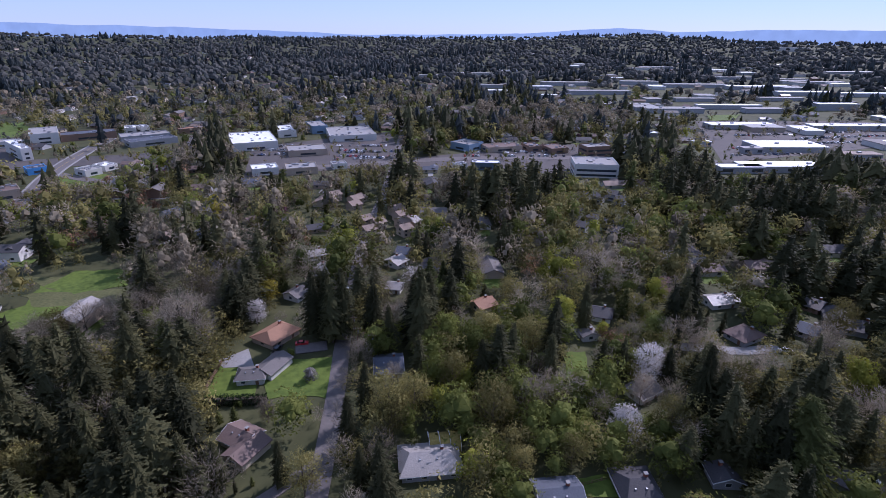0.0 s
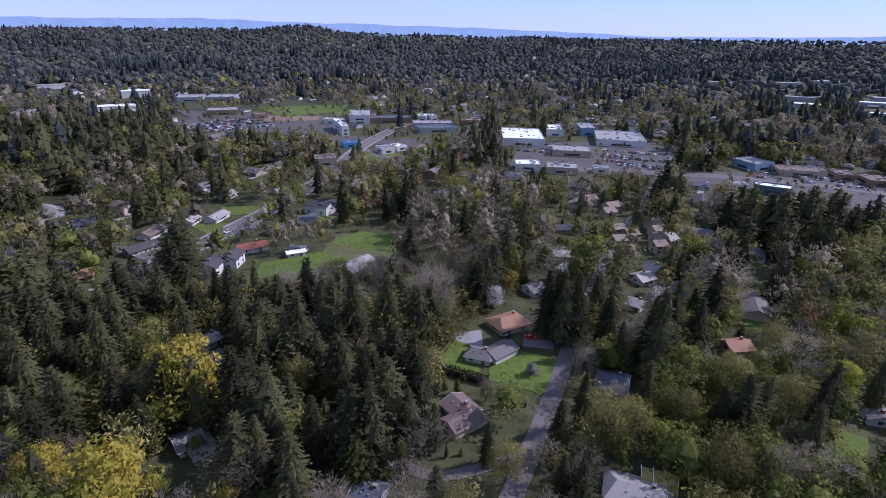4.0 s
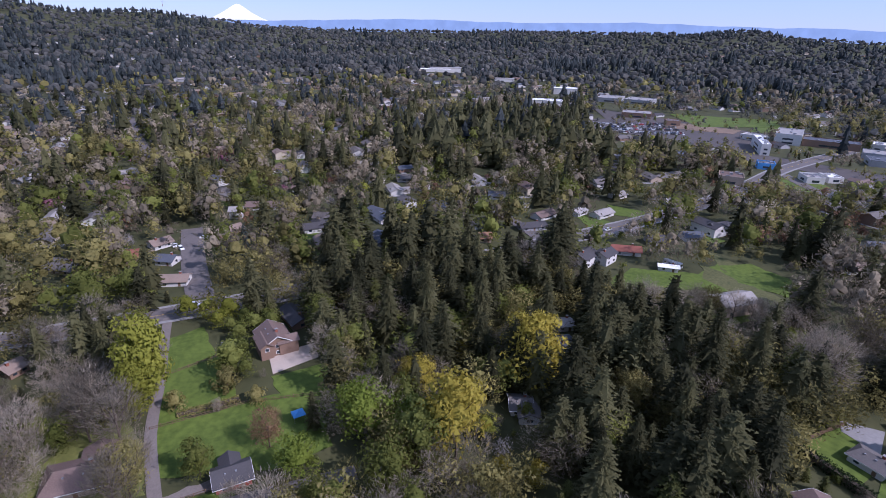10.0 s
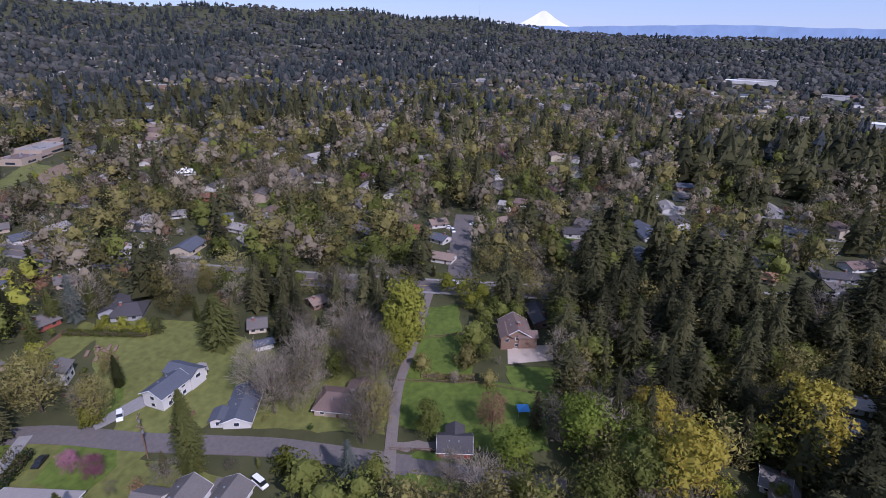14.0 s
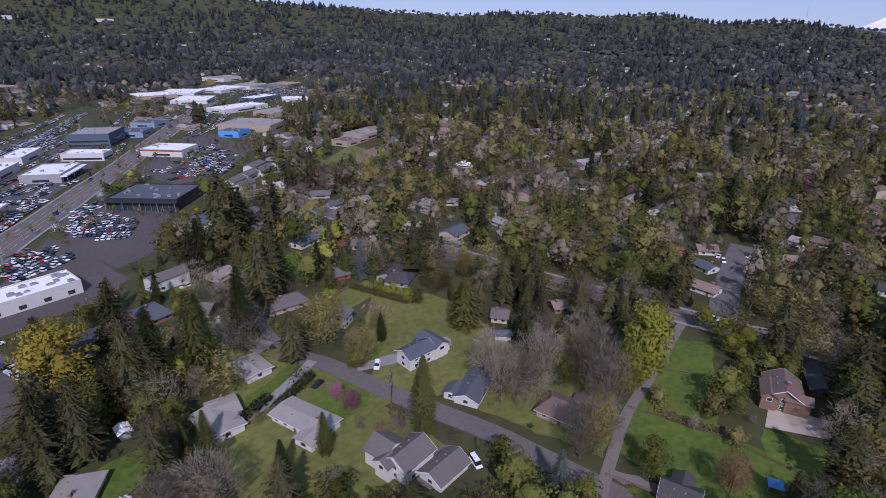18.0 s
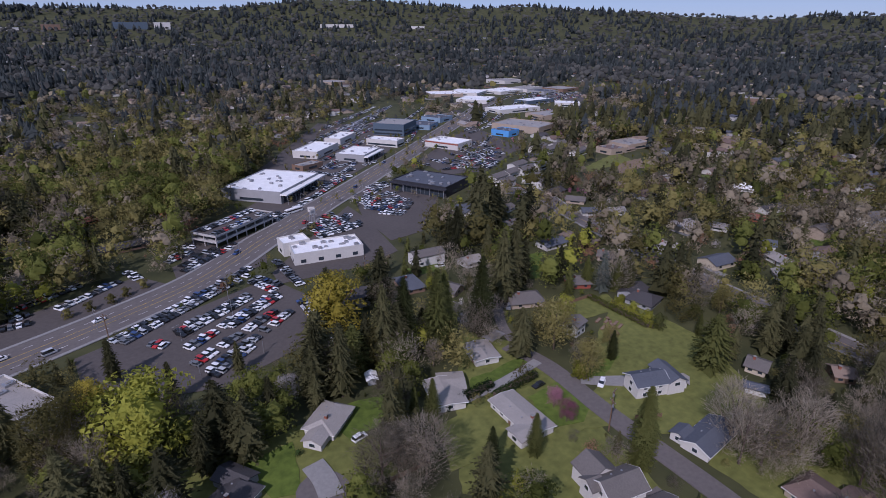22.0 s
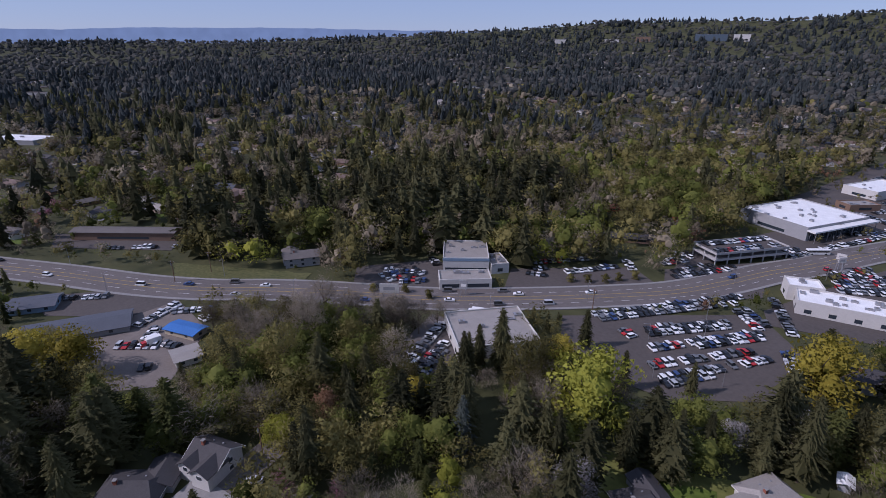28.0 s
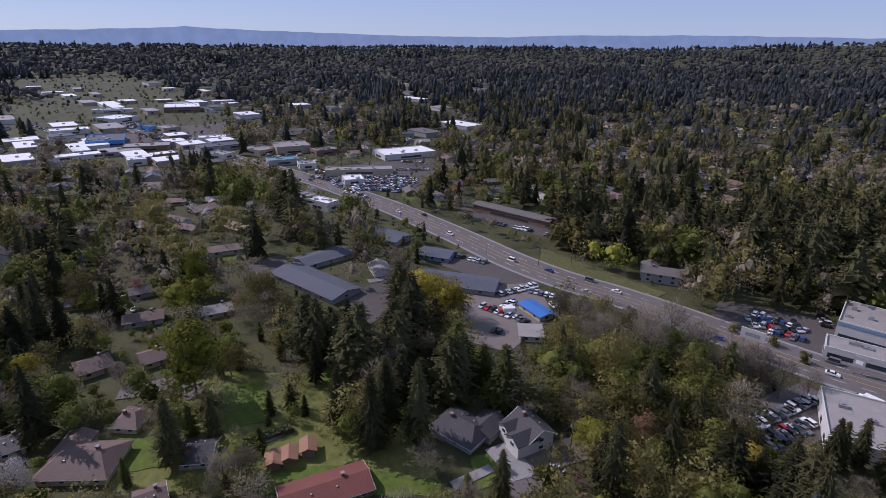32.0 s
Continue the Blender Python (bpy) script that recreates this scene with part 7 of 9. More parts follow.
tree(-113, 25.1, 18.6, "fresh", w=1.2)
tree(-127, 45.6, 14, "yellow")
tree(-99.3, 45.4, 26.3, "yellow")
tree(-99.2, 35.6, 22.2, "green")
tree(-118.1, 79.8, 27.1, "yellow")
tree(-144, 30.7, 6.9, "green")
tree(-123.7, 99.1, 7.5, "white")
tree(-171.4, 23.3, 16.9, "green")
tree(-174.7, 25.8, 9.4, "white")
tree(-205.5, 14.6, 8.6, "white")
tree(-93.7, 24.9, 17.2, "green")
tree(-94.3, 8.9, 11.4, "green")
tree(-106.2, 70.4, 6, "green", shape="shrub")
tree(-155.3, -122.1, 6.7, "cedar", shape="shrub")
tree(-165.1, -112.3, 9.2, "cedar")
tree(-182.6, -145.6, 12.1, "olive")
tree(-185.5, -119.1, 12.3, "olive")
tree(-187.3, 120.1, 15.1, "yellow")
tree(-165.9, -77.6, 22.5, "fir")
tree(-181.8, -91.2, 19.2, "fir")
tree(-166.7, -42.5, 22.7, "fir")
tree(-182.5, -63.2, 19.3, "bare")
tree(-140.2, -44, 20.5, "bare")
tree(-134.8, -35.7, 22, "bare")
tree(-137.2, -57.2, 20.3, "bare")
tree(-119.4, -62.4, 18.9, "bare")
tree(-124.1, -59.4, 19.2, "bare")
tree(-124, -69, 21, "bare")
tree(-111.2, -33.8, 18.3, "bare")
tree(-115.4, -31.7, 16.9, "olive")
tree(-124.6, -30.4, 11.8, "bare")
tree(-150, -8.9, 8.8, "olive", shape="shrub")
tree(-146.6, -23.5, 6.5, "olive", shape="shrub")
tree(-141, -1.3, 6.4, "olive", shape="shrub")
tree(-140.8, -12, 5.3, "bare")
tree(-155.5, -143.1, 5.6, "lime", shape="shrub")
tree(-155.7, -135.7, 5.6, "lime", shape="shrub")
tree(-154.8, -127.5, 5.8, "lime", shape="shrub")
tree(-128.1, -119.9, 9.9, "olive")
tree(-98.7, -8.9, 12.1, "bare")
tree(-98.2, -26.7, 8.9, "green", shape="shrub")
tree(-372.3, -189.7, 24.2, "fir")
tree(-136.6, 67.5, 12.5, "fir")
tree(-155.2, 84.1, 22, "fir")
tree(-121.2, 58.6, 15.6, "fir")
tree(-253.8, 2.7, 18.3, "spruce")
tree(-99.3, 79.2, 14.3, "fir")
tree(-99.5, 99.2, 14.4, "olive")
tree(-156, 123.8, 22.2, "fir")
tree(-143.5, 131, 23.2, "fir")
tree(-62.4, -151.3, 29, "cedar")
tree(-72.7, -146.5, 32.2, "cedar")
tree(-77.2, -150.1, 29.3, "cedar")
tree(-92.8, -150.3, 31.8, "cone")
tree(-96.7, -130, 19.6, "fir", w=1.4)
tree(-53.3, -148, 29.7, "fir")
tree(-48.5, -152, 18.7, "fir")
tree(-28.8, -141.5, 25.7, "fir")
tree(-35.1, -136.3, 26.3, "fir")
tree(-112.8, -166.9, 33.8, "fir")
tree(-121.9, -172.4, 33.5, "fir")
tree(-119.5, -219.1, 26.9, "fir")
tree(-117.3, -233.1, 15, "fir")
tree(-82.3, -164.5, 9.5, "cedar")
tree(-158.3, -157, 19.6, "spruce")
tree(-164.1, -154.3, 16.5, "cedar")
tree(-166.2, -150, 19.7, "fir")
tree(-110.1, -128.4, 19.6, "olive", w=1.2)
tree(-127, -143.8, 11.3, "lime")
tree(-108.2, -109, 15.4, "olive")
tree(-124.4, -114.8, 11.6, "cedar")
tree(-90.3, -102.8, 7.6, "pink")
tree(-89.6, -95.9, 8.3, "pink")
tree(-33.6, -98.3, 18, "bare", w=1.3)
tree(-44.1, -94.9, 19.3, "bare", w=1.3)
tree(-38.3, -99.2, 14.2, "bare")
tree(-67.3, -138.2, 10.7, "bare")
tree(-43, -171.5, 25.6, "yellow", w=1.2)
tree(17.7, -130.9, 26.8, "lime", w=1.2)
tree(14.8, -99.8, 16.3, "white")
tree(45.8, -106.3, 19.8, "spruce")
tree(56.4, -116.9, 19.7, "fir")
tree(44.6, -140.8, 16.1, "fir")
tree(39, -137.5, 21.7, "olive")
tree(28.2, -176.3, 16.3, "fir")
tree(51, -150.1, 23.6, "fir")
tree(59.9, -142.7, 16.1, "fir")
tree(35.8, -148.2, 18.7, "olive")
tree(32.2, -160.4, 13.2, "yellow")
tree(5.4, -121, 18.8, "fir")
tree(-2.6, -124.7, 19.2, "fir")
tree(-6.2, -129.2, 17.7, "fir")
tree(-13.3, -133.5, 16.2, "fir")
tree(-45, -115.8, 16.6, "olive", shape="fir")
tree(-55.3, -114.5, 14.4, "cedar")
tree(-61.5, -91.8, 12.3, "cedar")
tree(-73.4, -89.4, 13.9, "cedar")
tree(-51.2, -118.3, 10.5, "cone")
tree(-106.6, -110.4, 6.9, "lime", shape="shrub")
tree(46.8, -232.1, 4.3, "olive", shape="shrub")
tree(39.6, -234.9, 4.6, "olive", shape="shrub")
tree(32.2, -238.5, 4.7, "olive", shape="shrub")
tree(26.8, -243.2, 4.7, "olive", shape="shrub")
tree(20.6, -248.7, 5.1, "olive", shape="shrub")
tree(109.8, -186.9, 4.5, "olive", shape="shrub")
tree(97.8, -186.2, 4.8, "olive", shape="shrub")
tree(123.4, -181.7, 4.2, "olive", shape="shrub")
tree(-171.6, -191.4, 18.8, "fir")
tree(-183.2, -195.7, 19.1, "cedar")
tree(-148.3, -173.8, 17.5, "fir")
tree(-130.1, -176, 22.4, "fir")
tree(-130.2, -235.2, 24, "fir")
tree(-135.2, -227.4, 23.5, "fir")
tree(-155.4, -163.8, 14.6, "cedar")
tree(-258.4, -243.5, 19.4, "fir")
tree(-218.4, -224.3, 18.2, "olive")
tree(-171.2, -222.9, 14.9, "olive")
tree(-130.7, -208.2, 19.4, "fir")
tree(62.2, -113.8, 16, "fir")
tree(71.9, -120.9, 14.7, "olive")
tree(101.9, -153.6, 16.5, "bare")
tree(87, -157.6, 14.8, "bare")
tree(92.8, -155.4, 14.6, "bare")
tree(83.6, -166.8, 11.1, "bare")
tree(65.8, -116.2, 12.7, "yellow")
tree(100.5, -133.1, 15.2, "olive")
tree(84.5, -118.5, 17.9, "fir")
tree(187.3, -75.4, 17.7, "yellow", w=1.3)
tree(175.3, -82.9, 17.4, "yellow", w=1.3)
tree(190.4, -84.3, 13.4, "olive")
tree(84.7, -98.5, 13.7, "bronze", shape="tall")
tree(94.4, -85.8, 8.6, "lime")
tree(89.4, -87.1, 10.4, "lime")
tree(146.2, -123.8, 16.5, "bare")
tree(157, -123, 14.4, "bare")
tree(126.3, -138.6, 19.1, "bare")
tree(113.4, -150, 17.1, "bare")
tree(95.4, -154.3, 16.9, "bare")
tree(46.8, -109.7, 27.5, "fir")
tree(60.1, -122.4, 18.2, "fir")
tree(35.1, -123.5, 19.3, "fir")
tree(27.3, -145.3, 16.7, "lime", w=1.3)
tree(11.7, -156.5, 14.8, "fir")
tree(-8.2, -163.2, 12.6, "fir")
tree(-19.4, -140.6, 10.5, "white")
tree(134.3, -91.2, 12.5, "fir")
tree(136.7, -128.6, 13.1, "bare")
tree(158.5, 11.8, 27, "lime")
tree(181.3, 58.9, 13.8, "yellow")
tree(119.5, -37.3, 24.5, "fir")
tree(114.5, -31.6, 25.5, "fir")
tree(167.4, 1.3, 13, "olive")
tree(126.6, 28.5, 9.3, "cedar")
tree(85.6, -55.1, 16.5, "fir")
tree(92, -87.6, 10.2, "lime")
tree(89, -89.1, 9.5, "lime")
tree(247.3, 34.3, 8.1, "pink")
tree(260.1, 44.2, 5.6, "pink")
tree(133.5, 52.1, 11, "white")
tree(206.3, 53.9, 22.4, "fir")
tree(220.1, 66.7, 23, "fir")
tree(230, 44.2, 15, "fir")
tree(243.5, 21.9, 21.3, "fir")
tree(206.1, -14.3, 20, "olive")
tree(160.6, -37.4, 24.3, "fir")
tree(151.7, -23.8, 17, "fir")
tree(113.9, -44.7, 26, "fir")
tree(127.2, -25.3, 21.1, "fir")
tree(136, 7.8, 15.2, "fir")
tree(128.6, 17.7, 23, "fir")
tree(115.1, 0.7, 12.4, "bare")
tree(115.4, 6, 12.3, "bare")
tree(176, 34.3, 8.5, "bare")
tree(233.4, 52.4, 19.8, "olive")
tree(238.9, 10.6, 21.4, "lime")
tree(117.6, -97.6, 19, "fir")
tree(111.9, -111.3, 21.1, "olive")
tree(115.1, -128.7, 21.9, "bare")
tree(123.2, -147.3, 21, "bare")
tree(110.1, -149.8, 15.8, "bare")
tree(93.8, -154.6, 17.1, "bare")
tree(73.6, -117.5, 14.9, "cedar")
tree(60.1, -119.4, 14.2, "cedar")
tree(60, -139, 18.2, "fir")
tree(58.3, -148.2, 16.6, "fir")
tree(86.3, -110, 15.4, "fir")
tree(82.8, -90.5, 14.7, "olive")
tree(270.9, -60.3, 16.1, "fir")
tree(284, -76.6, 16.9, "fir")
tree(295.9, -73.2, 13.9, "fir")
tree(262.2, -106.4, 13.3, "fir")
tree(443, 15.3, 30.1, "fir")
tree(445.9, 23.2, 25.8, "fir")
tree(449.4, 7.3, 26.4, "fir")
tree(370.1, -8.6, 22.9, "green")
tree(364.8, -22.4, 26.6, "green")
tree(348, -31.2, 25.9, "green")

# cars on the lots, drives and roads
row(27.6, -200.5, -21.9, -241.6, 26, -50, CARS_R, 0.06)
row(-125.6, -524.7, -277.2, -741.6, 106, -35, CARS_R, 0.1)
row(-132.6, -529.8, -290.3, -754.8, 110, -35, CARS_R, 0.1)
row(-139.8, -535, -304, -768.5, 114, -35, CARS_R, 0.1)
row(-111.7, -433, -194, -554.2, 59, -34, CARS_R, 0.1)
row(-120.5, -412.1, -200.2, -528, 56, -34, CARS_R, 0.1)
row(-110.7, -334.3, -136, -308.9, 14, 225, CARS_R, 0.1)
row(-107.8, -325, -130.3, -301.6, 13, 224, CARS_R, 0.1)
row(-105.1, -316.2, -124.9, -294.6, 12, 222, CARS_R, 0.1)
row(-60.4, -294.1, -93, -306.1, 14, -70, CARS_R, 0.1)
row(-64, -279, -93.6, -290, 13, -70, CARS_R, 0.1)
row(-246, -450.2, -248.6, -382.1, 27, 182, CARS_R, 0.1)
row(-230.4, -434.9, -241.9, -376.7, 24, 191, CARS_R, 0.1)
row(-215.8, -420.6, -235.4, -371.5, 21, 202, CARS_R, 0.1)
row(-341.8, -554.2, -492.5, -717.7, 89, -43, CARS_R, 0.3)
row(-390.2, -606.2, -569.9, -806.5, 108, -42, CARS_R, 0.3)
row(-519.2, -744.8, -737.5, -867.3, 100, -61, CARS_R, 0.3)
row(-495.6, -703.1, -711.3, -829, 100, -60, CARS_R, 0.3)
row(-474.4, -665.6, -687.2, -793.7, 99, -59, CARS_R, 0.3)
row(-233.8, -584.7, -340.8, -734.6, 74, -36, CARS_R, 0.3)
row(-246.5, -583.2, -325.3, -682.4, 51, -38, CARS_R, 0.3)
row(-46.2, -311.8, -115.6, -394.4, 43, -40, CARS_R, 0.1)
row(-48.5, -303.9, -117.6, -385.6, 43, -40, CARS_R, 0.1)
row(426.9, -117.3, 399.7, -157, 19, -34, CARS_R, 0.1)
row(413.3, -108.8, 389.9, -150.7, 19, -29, CARS_R, 0.1)
row(400.7, -100.8, 380.6, -144.8, 19, -25, CARS_R, 0.1)
row(388.8, -93.4, 371.7, -139.1, 20, -20, CARS_R, 0.1)
row(453.9, -85.5, 415.5, -114.1, 19, -53, CARS_R, 0.1)
row(439.6, -82.5, 404.4, -106.3, 17, -56, CARS_R, 0.1)
row(587.7, -43.1, 500.1, -94.9, 41, -59, CARS_R, 0.4)
row(568.7, -41.3, 488.6, -90, 37, -59, CARS_R, 0.4)
row(715.9, 39.8, 652.4, -1.6, 30, -57, CARS_R, 0.1)
row(695.6, 43.4, 638.3, 1.5, 28, -54, CARS_R, 0.1)
row(676.5, 46.9, 624.8, 4.5, 27, -51, CARS_R, 0.1)
row(829.1, 116.1, 765.6, 47.7, 37, -43, CARS_R, 0.3)
row(796.2, 112.3, 736.3, 46.5, 36, -42, CARS_R, 0.3)
row(-182.1, 521, -133.5, 521.9, 19, 91, CARS_R, 0.3)
row(-174.9, 498.7, -126.5, 503.4, 19, 95, CARS_R, 0.3)
row(-168.2, 478.2, -119.9, 486, 20, 99, CARS_R, 0.3)
row(-95.5, 522.6, -40.8, 523.6, 22, 91, CARS_R, 0.35)
row(-90.2, 491.4, -36.3, 497.3, 22, 96, CARS_R, 0.35)
row(-85.5, 463.5, -32.1, 473.3, 22, 100, CARS_R, 0.35)
row(424.7, 633.2, 555.6, 661.3, 54, 102, CARS_R, 0.35)
row(407.5, 599, 527.1, 622.8, 49, 101, CARS_R, 0.35)
row(392, 568.2, 501.5, 588.4, 45, 100, CARS_R, 0.35)
row(377.9, 540.1, 478.4, 557.3, 41, 100, CARS_R, 0.35)
row(291, 518.7, 364.8, 520, 30, 91, CARS_R, 0.4)
row(273.5, 485, 347.7, 493.5, 30, 97, CARS_R, 0.4)
row(29.3, 493.4, 124.2, 494.9, 38, 91, CARS_R, 0.5)
row(28.5, 478.8, 120.8, 480.2, 37, 91, CARS_R, 0.5)
row(-536.5, 411.1, -502.9, 502.9, 39, 160, CARS_R, 0.25)
row(-518.6, 401.2, -485.9, 490.8, 38, 160, CARS_R, 0.25)
row(-501.7, 391.9, -469.7, 479.3, 37, 160, CARS_R, 0.25)
row(-485.6, 383, -454.4, 468.4, 36, 160, CARS_R, 0.25)
row(31.1, -203.1, -24.4, -249.6, 29, -50, CARS_R, 0.06)
row(9.7, -199.9, -19, -221.1, 14, -54, CARS_R, 0.06)
row(8.7, -197, -19.6, -217.8, 14, -54, CARS_R, 0.06)
row(-5.5, -196.8, -30.3, -216.9, 13, -51, CARS_R, 0.06)
row(-6.4, -194.2, -31.1, -214, 13, -51, CARS_R, 0.06)
row(6.4, -185.9, -3.9, -195.1, 6, -48, CARS_R, 0.06)
row(5.3, -174.2, -27.1, -201.2, 17, -50, CARS_R, 0.06)
row(0.9, -167.1, -32.5, -198.5, 18, -47, CARS_R, 0.06)
row(0.2, -164.6, -14.3, -178.4, 8, -46, CARS_R, 0.06)
row(-38.3, -206, -43.2, -164.1, 17, 187, CARS_R, 0.06)
row(-37, -253.6, -41.8, -219.9, 14, 188, CARS_R, 0.06)
row(-22.6, -234.4, -30.5, -219.4, 7, 208, CARS_R, 0.06)
row(-25.2, -238, -33.2, -223.2, 7, 208, CARS_R, 0.06)
row(18.1, -196.2, 12.8, -191.6, 3, 229, CARS_R, 0.06)
row(6.6, -263.6, -55.6, -330.8, 37, -43, CARS_R, 0.06)
row(4.4, -258.7, -30.1, -292, 19, -46, CARS_R, 0.06)
row(73.5, -242.8, 45.3, -263.3, 14, -54, CARS_R, 0.06)
row(51.6, -240.5, 30.3, -260.1, 12, -47, CARS_R, 0.06)
row(68.7, -231.7, 58.7, -233.1, 4, -82, CARS_R, 0.06)
row(27.5, -269.9, 22.5, -258.5, 5, 203, CARS_R, 0.06)
row(67.5, -237, 61, -242, 3, -53, CARS_R, 0.06)
row(-11.6, -286.4, -42.2, -312.1, 15, 130, CARS_R, 0.06, z=6.5)
row(-7.2, -295.6, -37.8, -321.3, 15, 130, CARS_R, 0.06, z=6.5)
row(131.3, -202.8, 111.5, -209.6, 8, -71, CARS_R, 0.06)
row(123.1, -196.5, 107.2, -202, 7, -71, CARS_R, 0.06)
row(122.7, -184.3, 122.2, -186.9, 1, -11, CARS_R, 0.06)
row(74.3, -149.2, 74.2, -132.4, 7, 180, CARS_R, 0.06)
row(73.6, -152, 73.1, -133.4, 7, 182, CARS_R, 0.06)
row(82.4, -169, 80.1, -133.1, 14, 184, CARS_R, 0.06)
row(-65.5, -307.3, -88.9, -297.9, 10, 248, CARS_R, 0.06)
row(-70.5, -282, -92.1, -285.2, 9, -82, CARS_R, 0.06)
row(-111.7, -331.5, -138.2, -318.2, 12, 243, CARS_R, 0.06)
row(-111.6, -319, -129.8, -307.3, 9, 237, CARS_R, 0.06)
row(-109.6, -301.9, -121.3, -291.8, 6, 229, CARS_R, 0.06)
row(-65.3, -360.5, -114.7, -391.1, 23, -58, CARS_R, 0.06)
row(-95.4, -424.8, -118.8, -397.6, 14, 221, CARS_R, 0.06)
row(-62.1, -321.4, -83.5, -351.2, 15, -36, CARS_R, 0.06)
row(-155.9, -612.7, -261.3, -743.4, 67, -39, CARS_R, 0.06)
row(-164.1, -631.9, -279.3, -771.3, 72, -40, CARS_R, 0.06)
row(-127.5, -545.7, -175.5, -610.4, 32, -37, CARS_R, 0.06)
row(-203.9, -422, -220.3, -373.3, 21, 199, CARS_R, 0.06)
row(-194.1, -385, -233.8, -389.3, 16, -84, CARS_R, 0.06)
row(-251, -449.6, -233.2, -371.7, 32, 167, CARS_R, 0.06)
row(-255.3, -437.5, -251.7, -387.1, 20, 176, CARS_R, 0.06)
row(-187.3, -424, -193.1, -403.5, 9, 196, CARS_R, 0.06)
row(-354.9, -570.8, -444.5, -669, 53, -42, CARS_R, 0.06)
row(-376, -550.3, -437.9, -580.4, 28, -64, CARS_R, 0.06)
row(-358.7, -601.5, -460.5, -721.3, 63, -40, CARS_R, 0.06)
row(185.5, -126.8, 172.5, -137.3, 7, -51, CARS_R, 0.2)
row(169.1, -126.9, 166.7, -137, 4, -13, CARS_R, 0.2)
row(167.2, -108.6, 157.8, -110.3, 4, -80, CARS_R, 0.2)
row(174.9, -107.2, 180, -115.8, 4, 31, CARS_R, 0.2)
row(129.4, -195.9, 115.4, -213.7, 9, -38, CARS_R, 0.2)
row(123.8, -193.1, 112.8, -208, 7, -37, CARS_R, 0.2)
row(118.2, -194.9, 109.2, -199.4, 4, -63, CARS_R, 0.2)
row(81.5, -133.7, 82.2, -168.2, 14, 1, CARS_R, 0.2)
row(75, -133.6, 75.3, -156.2, 9, 1, CARS_R, 0.2)
row(117.5, -227.6, 106.9, -216.3, 6, 223, CARS_R, 0.2)
row(279.8, -159.3, 242.6, -182.1, 17, -59, CARS_R, 0.2)
row(415.9, -91.1, 384.5, -109.7, 15, -59, CARS_R, 0.2)
row(419.5, -120, 392.6, -154.2, 17, -38, CARS_R, 0.2)
row(397.6, -109, 374.1, -137.7, 15, -39, CARS_R, 0.2)
row(388.5, -108.6, 367, -132.8, 13, -42, CARS_R, 0.2)
row(441.2, -78.2, 414.3, -95.3, 13, -58, CARS_R, 0.2)
row(698.4, 39.2, 654.3, 4.1, 23, -51, CARS_R, 0.2)
row(667.6, 43.7, 626.6, 10, 21, -51, CARS_R, 0.2)
row(561.5, -62.2, 530.3, -90.1, 17, -48, CARS_R, 0.2)
row(464.7, -87.7, 441.2, -101.8, 11, -59, CARS_R, 0.2)
row(475.6, -164, 453.2, -189.2, 13, -42, CARS_R, 0.2)
row(239, -113.1, 222, -124.3, 8, -57, CARS_R, 0.2)
row(180.8, -99.5, 167, -106.6, 6, -63, CARS_R, 0.2)
row(162.6, -92.5, 155.4, -98.5, 4, -50, CARS_R, 0.2)
row(187.8, -111.7, 188.8, -133.3, 9, 3, CARS_R, 0.2)
row(-171.1, 529.6, -130.9, 511.1, 18, 65, CARS_R, 0.3)
row(-155.3, 502.9, -105.6, 491.1, 20, 77, CARS_R, 0.3)
row(-87, 504.1, -43.7, 492.2, 18, 75, CARS_R, 0.3)
row(-83.1, 479.5, -36.8, 468.6, 19, 77, CARS_R, 0.3)
row(-34.5, 436.9, -11.1, 431.3, 10, 77, CARS_R, 0.3)
row(72, 499.1, 125.4, 500, 21, 91, CARS_R, 0.3)
row(29.5, 498.4, 61.3, 498.9, 13, 91, CARS_R, 0.3)
row(407.8, 606.2, 502.9, 647.3, 41, 113, CARS_R, 0.3)
row(398.3, 571.6, 499.9, 590.6, 41, 101, CARS_R, 0.3)
row(332.6, 586.8, 400.9, 595.3, 28, 97, CARS_R, 0.3)
row(-529.3, 418.3, -501.2, 491, 31, 159, CARS_R, 0.2)
row(-507.4, 404.7, -473.6, 473.4, 31, 154, CARS_R, 0.2)
row(-484.7, 394.3, -446.3, 464.8, 32, 151, CARS_R, 0.2)
car(-33.6, -116, 200, "white", "suv")
car(-93.6, -55, 60, "white", "van")
car(-36.4, 209.3, 95, "white", "suv")
car(-70.7, 110.1, 60, "white", "sedan")
car(88.9, -74, 30, "silver", "sedan")
car(110.7, 100.5, 10, "white", "sedan")
car(168.5, 62.3, 20, "silver", "van")
car(-176.3, -8.3, 90, "grey", "suv")
car(145, 163.6, 0, "grey", "sedan")
car(-46.6, 166.7, 10, "red", "sedan")
car(-54.3, 163.2, 80, "black", "suv")
car(-92.3, -113.2, 10, "black", "sedan")
car(-100.5, -130.1, 70, "black", "suv")
car(-106.3, -211.6, 0, "white", "suv")
car(-112, -163.7, 40, "black", "sedan")
car(-277.3, -27.1, 20, "white", "suv")
car(-282.1, -30.1, 0, "white", "sedan")
car(-212.3, -19.8, 90, "silver", "suv")
car(-289.4, -16.6, 90, "white", "sedan")
car(229.3, 58.4, 70, "white", "suv")
car(231.8, 35.2, 10, "white", "sedan")
car(243.9, 41.4, 60, "white", "van")
car(-310.7, 140.9, 30, "white", "sedan")
car(-288.8, 139.8, 40, "white", "suv")
car(-200.1, -188.2, 30, "white", "sedan")
